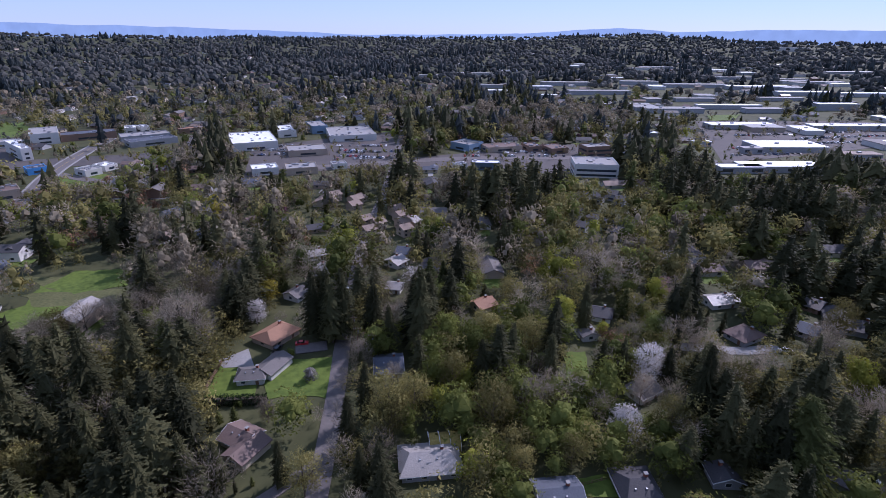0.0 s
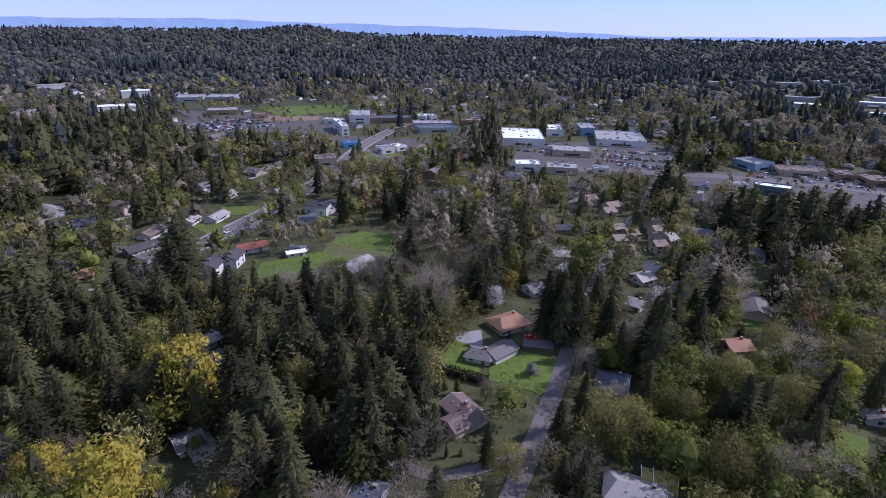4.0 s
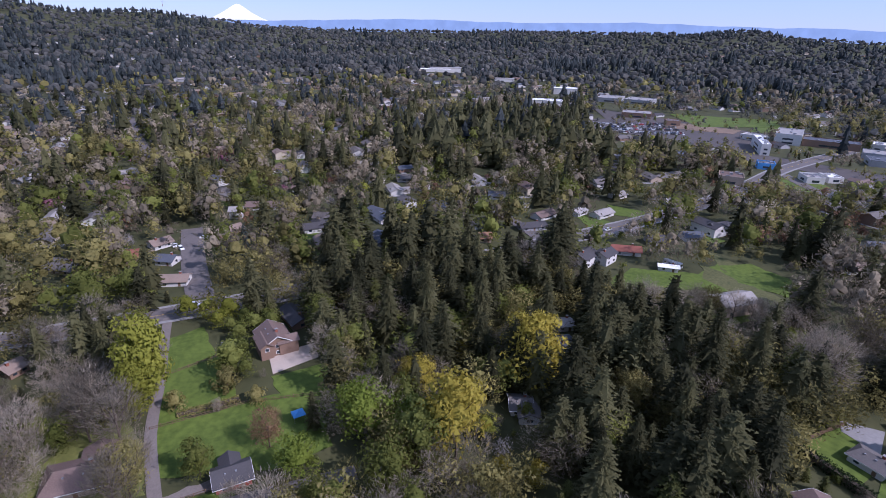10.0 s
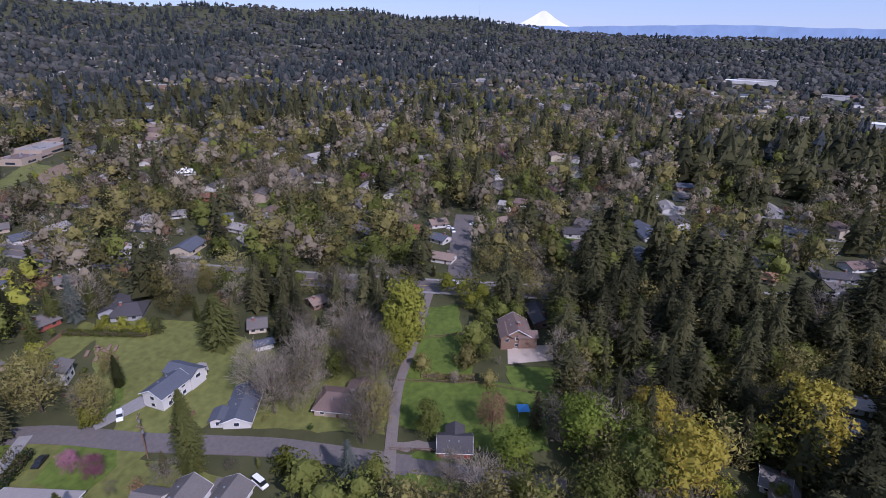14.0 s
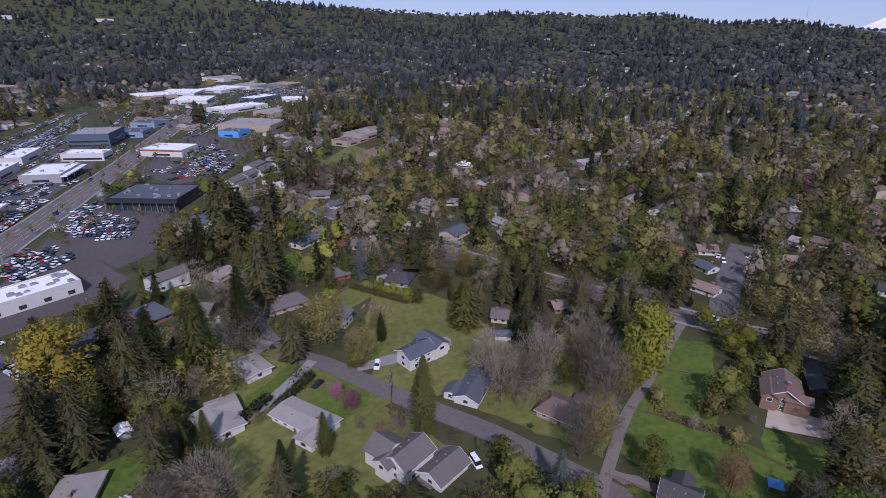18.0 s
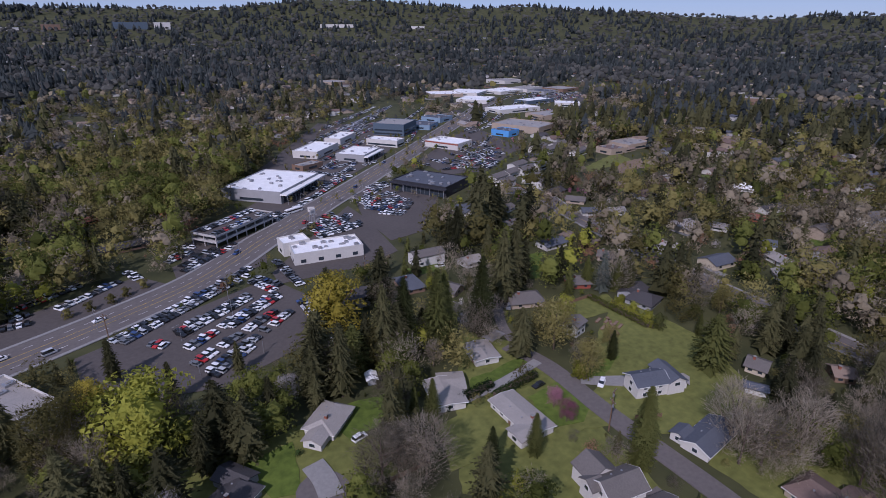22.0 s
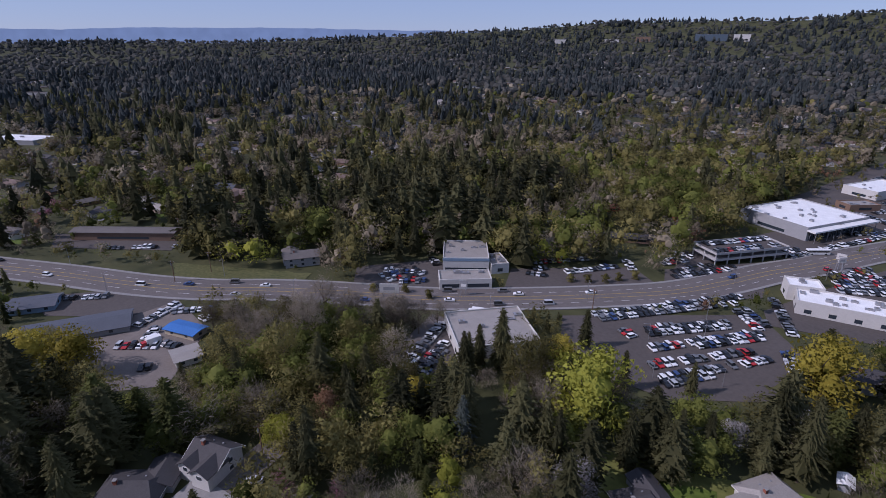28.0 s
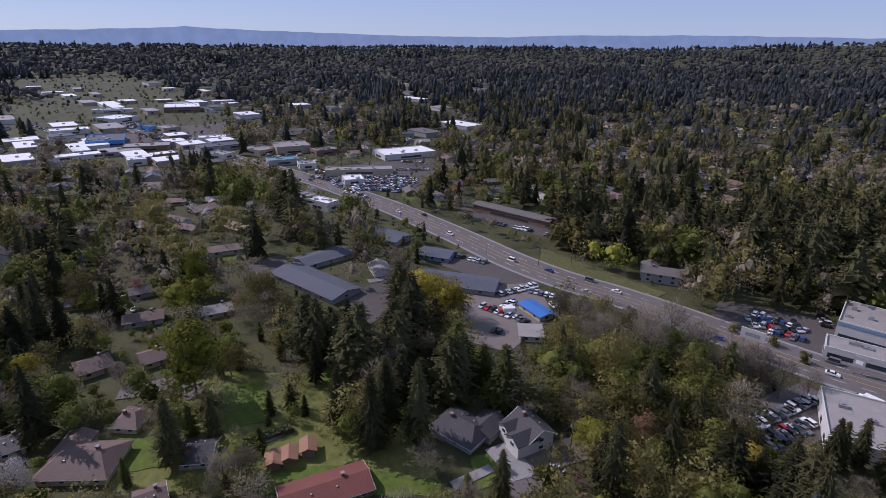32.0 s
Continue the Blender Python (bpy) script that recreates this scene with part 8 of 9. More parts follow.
car(-208.7, -216.7, 40, "red", "sedan")
car(-210.6, -199.9, 30, "green", "suv")
car(125.7, 160.8, 0, "white", "sedan")
car(-113, -161.5, 50, "grey", "suv")
car(220.5, -138.4, 20, "white", "van")
car(173.5, -108.6, 80, "white", "van")
row(-157.8, -551, -236.9, -646, 49, -40, CARS_R, 0.12)
row(-157.8, -538, -231.3, -620.4, 44, -42, CARS_R, 0.12)
row(-174.6, -583, -244.5, -678.2, 47, -36, CARS_R, 0.12)
row(-114.6, -427.9, -148.1, -447.9, 16, -59, CARS_R, 0.12)
row(-106.5, -405.8, -134.3, -420.2, 13, -63, CARS_R, 0.12)
row(-105.1, -391.5, -123.2, -399, 8, -68, CARS_R, 0.12)
row(-141.4, -427.1, -157.4, -437.2, 8, -58, CARS_R, 0.12)
row(-215.6, -503.1, -255.8, -568.4, 31, -32, CARS_R, 0.12)
row(-259.8, -451.5, -275.9, -415.5, 16, 204, CARS_R, 0.12)
row(-247.7, -434.3, -265.3, -404.4, 14, 211, CARS_R, 0.12)
row(-272.2, -470.2, -283.8, -437.3, 14, 199, CARS_R, 0.12)
row(-271.2, -487.2, -279.1, -463.6, 10, 199, CARS_R, 0.12)
row(-308.2, -566.4, -404.1, -654.9, 52, -47, CARS_R, 0.12)
row(-300.5, -538.8, -379.2, -602.6, 41, -51, CARS_R, 0.12)
row(-301, -525.1, -347.6, -559.4, 23, -54, CARS_R, 0.12)
row(-428, -761.4, -548.7, -945.8, 88, -33, CARS_R, 0.12)
row(-429.8, -754.5, -544.6, -926.6, 83, -34, CARS_R, 0.12)
row(-420.6, -712.4, -552.5, -819.6, 68, -51, CARS_R, 0.12)
row(-587.7, -768.1, -653.9, -756.6, 27, 260, CARS_R, 0.12)
row(-570.7, -800.9, -684.5, -812.9, 46, -84, CARS_R, 0.12)
row(-635.9, -805.2, -706, -825.9, 29, -74, CARS_R, 0.12)
row(-441, -648.3, -540.9, -635.8, 40, 263, CARS_R, 0.12)
row(-432.7, -567.7, -479, -559.4, 19, 260, CARS_R, 0.12)
row(-562, -834.1, -629.2, -839.2, 27, -86, CARS_R, 0.12)
row(-116.6, -349.2, -139.5, -360.2, 10, -64, CARS_R, 0.12)
row(-107.4, -332.8, -135.6, -338.5, 12, -78, CARS_R, 0.12)
row(-105.5, -320.2, -135.4, -322.3, 12, -86, CARS_R, 0.12)
row(423.6, -120.2, 413.7, -153.4, 14, -17, CARS_R, 0.12)
row(413.5, -118.1, 401.4, -149.5, 13, -21, CARS_R, 0.12)
row(403.7, -116, 389.7, -145.9, 13, -25, CARS_R, 0.12)
row(394.4, -114, 378.7, -142.4, 13, -29, CARS_R, 0.12)
row(385.4, -112.1, 368.2, -139.1, 13, -33, CARS_R, 0.12)
row(712.4, 42.6, 684.8, 10.8, 17, -41, CARS_R, 0.2)
row(689.9, 38.9, 663.7, 8.6, 16, -41, CARS_R, 0.2)
row(668.7, 35.4, 643.7, 6.5, 15, -41, CARS_R, 0.2)
row(648.6, 32.1, 624.8, 4.5, 15, -41, CARS_R, 0.2)
row(826.9, 177.1, 835.2, 135.8, 17, 11, CARS_R, 0.2)
row(793.3, 165, 805.5, 125.6, 17, 17, CARS_R, 0.2)
row(730.2, 70.1, 665.7, 38.1, 29, -64, CARS_R, 0.2)
row(400.3, -91.8, 370.4, -101.2, 13, -73, CARS_R, 0.2)
row(410.5, -89.8, 361.6, -102.9, 20, -75, CARS_R, 0.2)
row(441.5, -152.1, 429.6, -184.8, 14, -20, CARS_R, 0.2)
row(796.7, 81.2, 740.2, 58.8, 24, -68, CARS_R, 0.2)
row(814.7, 186.3, 759.2, 158.9, 25, -64, CARS_R, 0.2)
row(619, -23, 587.7, -43.1, 15, -57, CARS_R, 0.2)
row(730.9, 137.7, 691.8, 115.9, 18, -61, CARS_R, 0.2)
row(-62.8, -296.1, -87.7, -307.9, 11, -64, CARS_R, 0.12)
row(-63.4, -285.8, -87.2, -295.8, 10, -67, CARS_R, 0.12)
row(-63.9, -276.1, -87.1, -283.3, 10, -73, CARS_R, 0.12)
row(-113.1, -309, -134.4, -309.9, 8, -88, CARS_R, 0.12)
row(-119.8, -359.2, -140.1, -368.1, 9, -66, CARS_R, 0.12)
row(-106.2, -430.2, -138.4, -463.2, 17, -44, CARS_R, 0.10)
row(-108.2, -451.7, -141.4, -485.8, 17, -44, CARS_R, 0.10)
row(-142.1, -514.3, -175.8, -555.2, 19, -39, CARS_R, 0.10)
row(-140.7, -497.2, -172.7, -535.7, 18, -40, CARS_R, 0.10)
row(11.2, -273.6, -0.7, -284.8, 6, -47, CARS_R, 0.05)
row(8.6, -280.2, -2.2, -291.5, 5, -44, CARS_R, 0.05)
row(5.9, -288.8, -1.2, -295.6, 3, -46, CARS_R, 0.05)
row(-8.1, -277.0, -42.0, -312.6, 18, -44, CARS_R, 0.08)
row(-12.5, -277.2, -50.5, -317.7, 20, -43, CARS_R, 0.08)
row(-63.6, -303.0, -82.9, -312.7, 8, -63, CARS_R, 0.10)
row(-62.6, -292.5, -91.0, -302.7, 11, -70, CARS_R, 0.20)
row(-75.0, -303.6, -88.3, -285.8, 8, 217, CARS_R, 0.20)
row(-111.7, -337.2, -130.1, -353.7, 9, -48, CARS_R, 0.10)
row(-105.7, -325.3, -131.7, -340.7, 11, -59, CARS_R, 0.10)
row(-110.5, -310.6, -133.7, -329.7, 11, -51, CARS_R, 0.10)
row(-276.5, -457.0, -309.6, -496.2, 19, -40, CARS_R, 0.10)
row(-237.5, -419.8, -275.9, -440.3, 16, -62, CARS_R, 0.10)
row(-233.2, -404.8, -266.8, -422.3, 14, -62, CARS_R, 0.10)
row(-146.6, -575.9, -248.8, -678.7, 53, -45, CARS_R, 0.05)
row(-157.2, -591.2, -252.3, -699.4, 53, -41, CARS_R, 0.05)
row(-160.1, -571.4, -235.6, -642.6, 38, -47, CARS_R, 0.05)
row(-167.9, -554.4, -223.7, -610.0, 29, -45, CARS_R, 0.05)
car(-111.1, -104.9, 35, "white", "suv")
car(443.2, -63.9, -154, "white", "van", z=0.3)
car(88.5, -187.9, -154, "white", "sedan", z=0.3)
car(201.4, -148.6, 18, "blue", "sedan", z=0.3)
car(469.1, -65.8, 26, "black", "suv", z=0.3)
car(-295.9, -559.0, -132, "silver", "sedan", z=0.3)
car(-295.5, -563.8, -132, "blue", "sedan", z=0.3)
car(507.8, -43.4, 26, "black", "sedan", z=0.3)
car(659.1, 25.3, 21, "white", "van", z=0.3)
car(49.3, -204.4, -150, "silver", "van", z=0.3)
car(381.9, -92.3, -161, "white", "sedan", z=0.3)
car(-21.2, -271.4, 50, "blue", "suv", z=0.3)
car(184.5, -159.5, 27, "grey", "van", z=0.3)
car(548.6, -13.1, -154, "black", "sedan", z=0.3)
car(664.1, 37.2, -159, "white", "sedan", z=0.3)
car(35.8, -223.4, 32, "white", "sedan", z=0.3)
car(577.4, -13.2, 26, "white", "van", z=0.3)
car(-387.2, -659.5, -132, "black", "suv", z=0.3)
car(268.6, -125.6, -166, "white", "suv", z=0.3)
car(-370.4, -655.0, 48, "blue", "sedan", z=0.3)
car(-162.2, -429.6, 46, "blue", "suv", z=0.3)
car(603.8, 14.2, -154, "black", "van", z=0.3)
car(745.3, 67.6, -159, "white", "sedan", z=0.3)
car(-361.5, -645.3, 48, "white", "sedan", z=0.3)
car(759.6, 63.0, 21, "black", "suv", z=0.3)
car(-241.9, -498.6, -131, "blue", "sedan", z=0.3)
car(361.4, -99.4, -161, "grey", "sedan", z=0.3)
car(587.5, -4.3, 26, "red", "suv", z=0.3)
car(308.8, -125.4, 15, "black", "sedan", z=0.3)
car(120.7, -171.8, -161, "blue", "sedan", z=0.3)
car(-474.2, -754.3, -138, "grey", "suv", z=0.3)
car(169.4, -163.1, 27, "white", "sedan", z=0.3)
car(695.0, 38.8, 21, "red", "suv", z=0.3)
car(-63.7, -303.4, -131, "red", "suv", z=0.3)
car(321.3, -112.4, -165, "white", "sedan", z=0.3)
car(-233.4, -503.1, 49, "white", "suv", z=0.3)
car(93.5, -195.8, 26, "grey", "van", z=0.3)
car(68.2, -194.1, -152, "grey", "van", z=0.3)
car(427.2, -75.5, -154, "blue", "suv", z=0.3)
car(64.0, -207.1, 28, "white", "sedan", z=0.3)
car(424.6, -87.2, 26, "blue", "suv", z=0.3)
car(174.3, -150.2, -153, "silver", "sedan", z=0.3)
car(707.8, 53.6, -159, "red", "sedan", z=0.3)
car(-463.1, -752.1, 42, "white", "sedan", z=0.3)
car(71.4, -207.0, 28, "grey", "suv", z=0.3)
car(-403.9, -677.8, -132, "black", "sedan", z=0.3)
car(-115.1, -364.7, -132, "blue", "van", z=0.3)
car(-208.7, 8.2, 90, "black", "sedan", z=0.3)
car(-227.7, 193.7, 90, "white", "sedan", z=0.3)
car(-223.3, 163.5, 90, "silver", "sedan", z=0.3)
car(-215.8, -219.1, 90, "black", "sedan", z=0.3)
car(-218.1, 73.6, 90, "silver", "sedan", z=0.3)
car(-213.7, 83.3, 90, "grey", "sedan", z=0.3)
car(-215.6, 110.9, 90, "silver", "sedan", z=0.3)
car(-224.2, 135.1, 90, "silver", "sedan", z=0.3)
loose_cars()

# hedges, fences, poles, lamps and small things
hedge(-71.4, 133.2, -50, 134.2, 2.6, 2.2)
hedge(-74.6, 142.2, -73.2, 157.7, 1.8, 1.6, "lime")
hedge(-76.8, -114.8, -94.9, -118, 2.0, 2.0)
hedge(-60.1, -116.2, -79.1, -120, 2.4, 2.4)
hedge(-149, -154.2, -152.4, -124.5, 1.6, 2.4, "green")
hedge(-143, -23, -144.5, -5.9, 1.2, 1.6, "olive")
hedge(129.8, 4.5, 131.8, -13.2, 1.6, 2.0)
hedge(177.9, 58.2, 178.3, 47.9, 1.8, 1.6)
hedge(-154.4, -146.1, -153.6, -123.3, 1.8, 2.0, "lime")
fence(-139.6, -29.7, -142.1, -4)
fence(-142.1, -4, -138.5, 20)
fence(-164, -31.8, -170.5, -12.2)
fence(-109.7, -26, -111.5, -9.8)
fence(-112.7, -77, -134.1, -73.3)
fence(37.5, 101.1, 53.2, 105.4)
fence(36.5, 103, 37.2, 97.3)
fence(-133.7, -153.3, -150.4, -154.4, 1.6, True)
fence(-219.8, -235.7, -251.4, -235.9, 1.6, True)
fence(-225.7, -343.6, -221.5, -276.4, 1.6, True)
fence(-35.6, -97.7, -47, -99, 1.6, True)
fence(-70.8, 140.8, -71.1, 156.4, 1.6, True)
fence(-108.3, -87.7, -115.8, -84.8, 1.6, True)
utility_pole(-101.7, -90.8, 20)
utility_pole(-97.9, -87.5, 80)
utility_pole(93.4, -81.7, 40)
utility_pole(209.8, -148, 20)
utility_pole(147.7, -138.7, 60)
utility_pole(-25.6, 160.5, 10)
utility_pole(-27.9, 168.2, 0)
utility_pole(-70.2, -215.7, 50)
utility_pole(-210.9, -195.3, 30)
utility_pole(-236, -108.9, 0)
utility_pole(-280.6, -150.6, 0)
utility_pole(-201.4, -68.6, 0)
utility_pole(204, -163.7, 20)
utility_pole(260.7, -192.8, 20)
utility_pole(-20.1, 156, 0)
utility_pole(-116.5, -177.7, 0)
utility_pole(31.4, -206, 0)
street_lamp(583.5, -11.1, -247)
street_lamp(536.5, -8.4, -67)
street_lamp(508.1, -46, -242)
street_lamp(461.1, -47.1, -62)
street_lamp(433.2, -85.3, -245)
street_lamp(386.2, -84, -65)
street_lamp(356.1, -121.5, -251)
street_lamp(309.6, -109.5, -79)
street_lamp(272.8, -138.6, -257)
street_lamp(227.2, -127.1, -77)
street_lamp(194.8, -163.2, -247)
street_lamp(148.4, -158.7, -72)
street_lamp(113.6, -189.8, -256)
street_lamp(67.5, -181.8, -70)
street_lamp(35.8, -216.8, -248)
street_lamp(-11.3, -218.8, -50)
street_lamp(-22, -264, -210)
street_lamp(-61.4, -289.6, -30)
street_lamp(-69.1, -335.7, -222)
street_lamp(-112.9, -352.8, -42)
street_lamp(-125.1, -398.3, -222)
street_lamp(-168.1, -417.4, -36)
street_lamp(7.8, -193.2, 30, 7)
street_lamp(-11.2, -205.9, 30, 7)
street_lamp(-17.5, -172.6, 30, 7)
street_lamp(3.5, -167.5, 30, 7)
street_lamp(-85.6, -326.9, 30, 7)
street_lamp(-122.3, -322.4, 30, 7)
street_lamp(-79.2, -368.8, 30, 7)
street_lamp(-115.5, -349.7, 30, 7)
street_lamp(-92.6, -391.3, 30, 7)
pylon_sign(108.4, -171.3, 25, 11, 8, 4, "white", "white roadside billboard on steel posts")
pylon_sign(-68.3, -305.4, -20, 9, 4, 3, "white", "white dealership pylon sign")
pylon_sign(85.7, -196.1, 15, 7, 3.5, 4, "grey", "grey dealership sign slab before the showroom")
pylon_sign(-67.9, -300.4, 30, 9, 4, 3, "white", "white and grey dealership pylon sign")
planter(-138.8, -137.2, 25)
planter(-141.4, -135.2, 25)
planter(-143.2, -132.4, 25)
planter(-136.7, -132, 25)
planter(-138.5, -129.3, 25)
planter(-143.1, -129.9, 25)
planter(-142.9, -135.8, 70)
planter(-140.9, -131.7, 70)
planter(-138.7, -127.5, 70)
planter(-138.1, -131.3, 70)
planter(-135.9, -126.8, 70)
barrel_shelter(3.4, 115.0, 6, 8.5, 7.0)
canopy_tent(-129.7, 9.4, 10)
canopy_tent(-242.3, -69.4, 0, 4, "sky", "blue tarpaulin shelter among trees")
bus(-62.2, -326.3, 27)
motorhome(-176.4, 191.6, 20)
truck(170.4, -106.1, 70, "red")
truck(73.9, -181.7, 10, "white")

# drives and paths
road([(-110.6, -107.5), (-117.5, -104.4), (-121.8, -102.3)], 4, "pale concrete driveway", m=concrete)
road([(-67.6, -117.7), (-82.7, -120), (-100.5, -124.7)], 3.5, "pale concrete driveway", m=concrete)
road([(-19.5, -112.4), (-20.8, -106.2), (-21, -99.6)], 6, "pale concrete driveway", m=concrete)
road([(103.2, -64.2), (96, -64.5), (89.7, -64.1)], 8, "pale concrete driveway", m=concrete)
road([(129.2, 5.9), (130.6, -2.2), (132.3, -10.1)], 4, "pale concrete driveway", m=concrete)
road([(-79.6, -62.4), (-85.2, -62.6), (-94.4, -63.5)], 6, "asphalt drive of a white house", m=asphalt)
road([(-48.1, 163.1), (-37.5, 165.8)], 6, "shaded asphalt forecourt", m=asphalt)
road([(-99.6, -147.3), (-92.1, -144.8)], 5, "pale concrete driveway", m=concrete)
road([(94.7, -46.4), (96.3, -58.6)], 3, "pale concrete driveway", m=concrete)
road([(110.1, 96.7), (105.6, 102.1), (102.4, 106)], 8, "asphalt drive", m=asphalt)
road([(-118.9, -101.5), (-113.4, -105), (-106.3, -109.5)], 3.5, "pale concrete driveway", m=concrete)
radio_mast(-2894.5, -179.3, 160.9, 42)

# ---- trees scattered over the rest of the land ----
ZONES = []          # x, y, radius, sort, density per 100 square metres


def zone(x, y, r, sort, dens):
    ZONES.append((x, y, r, sort, dens))


MIX = {   # share of each kind, and height range
    "fir": (("fir", 0.62, 14, 30), ("cedar", 0.10, 12, 24), ("olive", 0.14, 9, 18), ("green", 0.06, 8, 15), ("bare", 0.08, 9, 18)),
    "mixed": (("fir", 0.17, 13, 26), ("cedar", 0.05, 8, 18), ("olive", 0.31, 8, 16), ("green", 0.14, 7, 14), ("bare", 0.31, 8, 17), ("white", 0.02, 5, 9)),
    "leafy": (("green", 0.36, 8, 16), ("olive", 0.42, 8, 17), ("bare", 0.10, 9, 18), ("fir", 0.09, 14, 26), ("lime", 0.03, 7, 12)),
    "bare": (("bare", 0.66, 9, 17), ("olive", 0.20, 8, 15), ("green", 0.06, 6, 12), ("fir", 0.08, 14, 26)),
    "garden": (("fir", 0.10, 12, 27), ("cedar", 0.06, 6, 15), ("olive", 0.28, 7, 18), ("green", 0.17, 5, 16), ("bare", 0.28, 8, 18), ("bronze", 0.035, 5, 10), ("white", 0.025, 4, 8), ("pink", 0.015, 4, 7), ("lime", 0.035, 6, 13)),
    "meadow": (("bare", 0.5, 5, 9), ("olive", 0.5, 4, 8)),
}
zone(-80, 80, 20, "fir", 0.75)
zone(169, 196, 40, "fir", 0.8)
zone(136, 215, 40, "mixed", 0.9)
zone(173, -338, 60, "fir", 1.0)
zone(131, -341, 60, "fir", 0.85)
zone(87, -344, 50, "mixed", 0.9)
zone(-132, 188, 55, "bare", 0.6)
zone(-166, 203, 45, "meadow", 0.5)
zone(-112, 225, 45, "bare", 0.9)
zone(-89, 197, 28, "fir", 0.9)
zone(41, 328, 38, "fir", 0.95)
zone(-40, 404, 30, "bare", 0.9)
zone(1, 404, 30, "bare", 0.9)
zone(-111, 359, 28, "fir", 0.9)
zone(17, 579, 60, "fir", 0.7)
zone(134, 679, 110, "bare", 0.55)
zone(47, 661, 120, "mixed", 0.8)
zone(8, 197, 25, "fir", 0.8)
zone(-107, 138, 45, "fir", 0.95)
zone(-96, 108, 30, "fir", 0.8)
zone(-100, 378, 60, "mixed", 0.7)
zone(35, 379, 70, "fir", 0.9)
zone(180, 432, 50, "fir", 0.8)
zone(202, 339, 80, "fir", 0.8)
zone(288, 352, 90, "fir", 0.9)
zone(105, 275, 70, "leafy", 0.7)
zone(22, 127, 45, "leafy", 0.85)
zone(45, 119, 25, "leafy", 0.7)
zone(75, 121, 16, "fir", 0.6)
zone(97, 116, 14, "fir", 0.6)
zone(135, 142, 26, "mixed", 0.6)
zone(95, 155, 28, "mixed", 0.7)
zone(199, 251, 60, "mixed", 0.8)
zone(-48, 394, 40, "bare", 0.8)
zone(-406, 864, 220, "mixed", 0.6)
zone(-133, 130, 45, "fir", 1.0)
zone(-221, 71, 45, "fir", 1.0)
zone(-186, 109, 40, "fir", 0.95)
zone(-164, 62, 30, "fir", 0.9)
zone(-104, 90, 28, "fir", 0.9)
zone(-80, 91, 24, "fir", 0.9)
zone(-75, 123, 26, "fir", 0.95)
zone(-17, 190, 22, "fir", 0.8)
zone(4, 164, 36, "leafy", 0.9)
zone(-143, 178, 45, "bare", 0.85)
zone(-113, 232, 40, "bare", 0.95)
zone(-454, 240, 130, "fir", 0.55)
zone(-186, 63, 50, "fir", 1.0)
zone(-197, 113, 50, "fir", 0.95)
zone(-185, 40, 26, "fir", 0.9)
zone(-114, 27, 20, "leafy", 0.7)
zone(-159, -53, 32, "bare", 0.85)
zone(-134, -63, 22, "bare", 0.6)
zone(-243, -89, 55, "leafy", 0.6)
zone(-310, -154, 50, "bare", 0.8)
zone(-602, 79, 140, "mixed", 0.7)
zone(-425, 104, 60, "bare", 0.5)
zone(89, -144, 45, "leafy", 0.9)
zone(56, -130, 30, "fir", 0.8)
zone(21, -138, 25, "leafy", 0.8)
zone(0, -130, 25, "fir", 0.7)
zone(-55, -168, 25, "fir", 0.7)
zone(-37, -152, 18, "fir", 0.8)
zone(-143, -249, 40, "fir", 0.6)
zone(-37, -109, 25, "bare", 0.6)
zone(138, -320, 90, "fir", 0.95)
zone(84, -294, 60, "leafy", 0.9)
zone(168, -288, 70, "fir", 0.9)
zone(30, -453, 150, "leafy", 0.7)
zone(-157, -790, 220, "mixed", 0.8)
zone(-34, -804, 220, "mixed", 0.8)
zone(218, -475, 120, "mixed", 0.8)
zone(180, -232, 45, "leafy", 0.8)
zone(127, -153, 40, "bare", 0.85)
zone(121, -120, 40, "leafy", 0.9)
zone(157, -73, 45, "fir", 0.85)
zone(51, -133, 30, "fir", 0.8)
zone(173, -47, 30, "fir", 0.9)
zone(144, -59, 26, "fir", 0.9)
zone(138, -112, 40, "leafy", 0.9)
zone(126, -141, 40, "leafy", 0.9)
zone(99, -105, 28, "leafy", 0.9)
zone(77, -104, 28, "leafy", 0.9)
zone(294, 82, 50, "mixed", 0.8)
zone(427, -28, 40, "leafy", 0.9)
zone(322, -66, 40, "fir", 0.8)
zone(215, -227, 55, "fir", 0.8)
zone(191, -314, 80, "fir", 0.85)
zone(1076, -1147, 500, "fir", 0.9)
zone(375, -346, 120, "mixed", 0.75)
zone(356, -552, 120, "mixed", 0.75)
zone(938, -558, 300, "fir", 0.8)

DEFAULT = ("garden", 0.55)


def zone_at(x, y):
    for zx, zy, r, sort, dens in ZONES:
        if (x - zx) ** 2 + (y - zy) ** 2 < r * r * (0.8 + 0.4 * noise.noise((x / 40, y / 40, 2.0))):
            return sort, dens
    return DEFAULT


# ---- further houses: rows of gardens in the middle distance, roofs among the woods beyond ----
R5 = np.random.RandomState(8)
FAR = {}


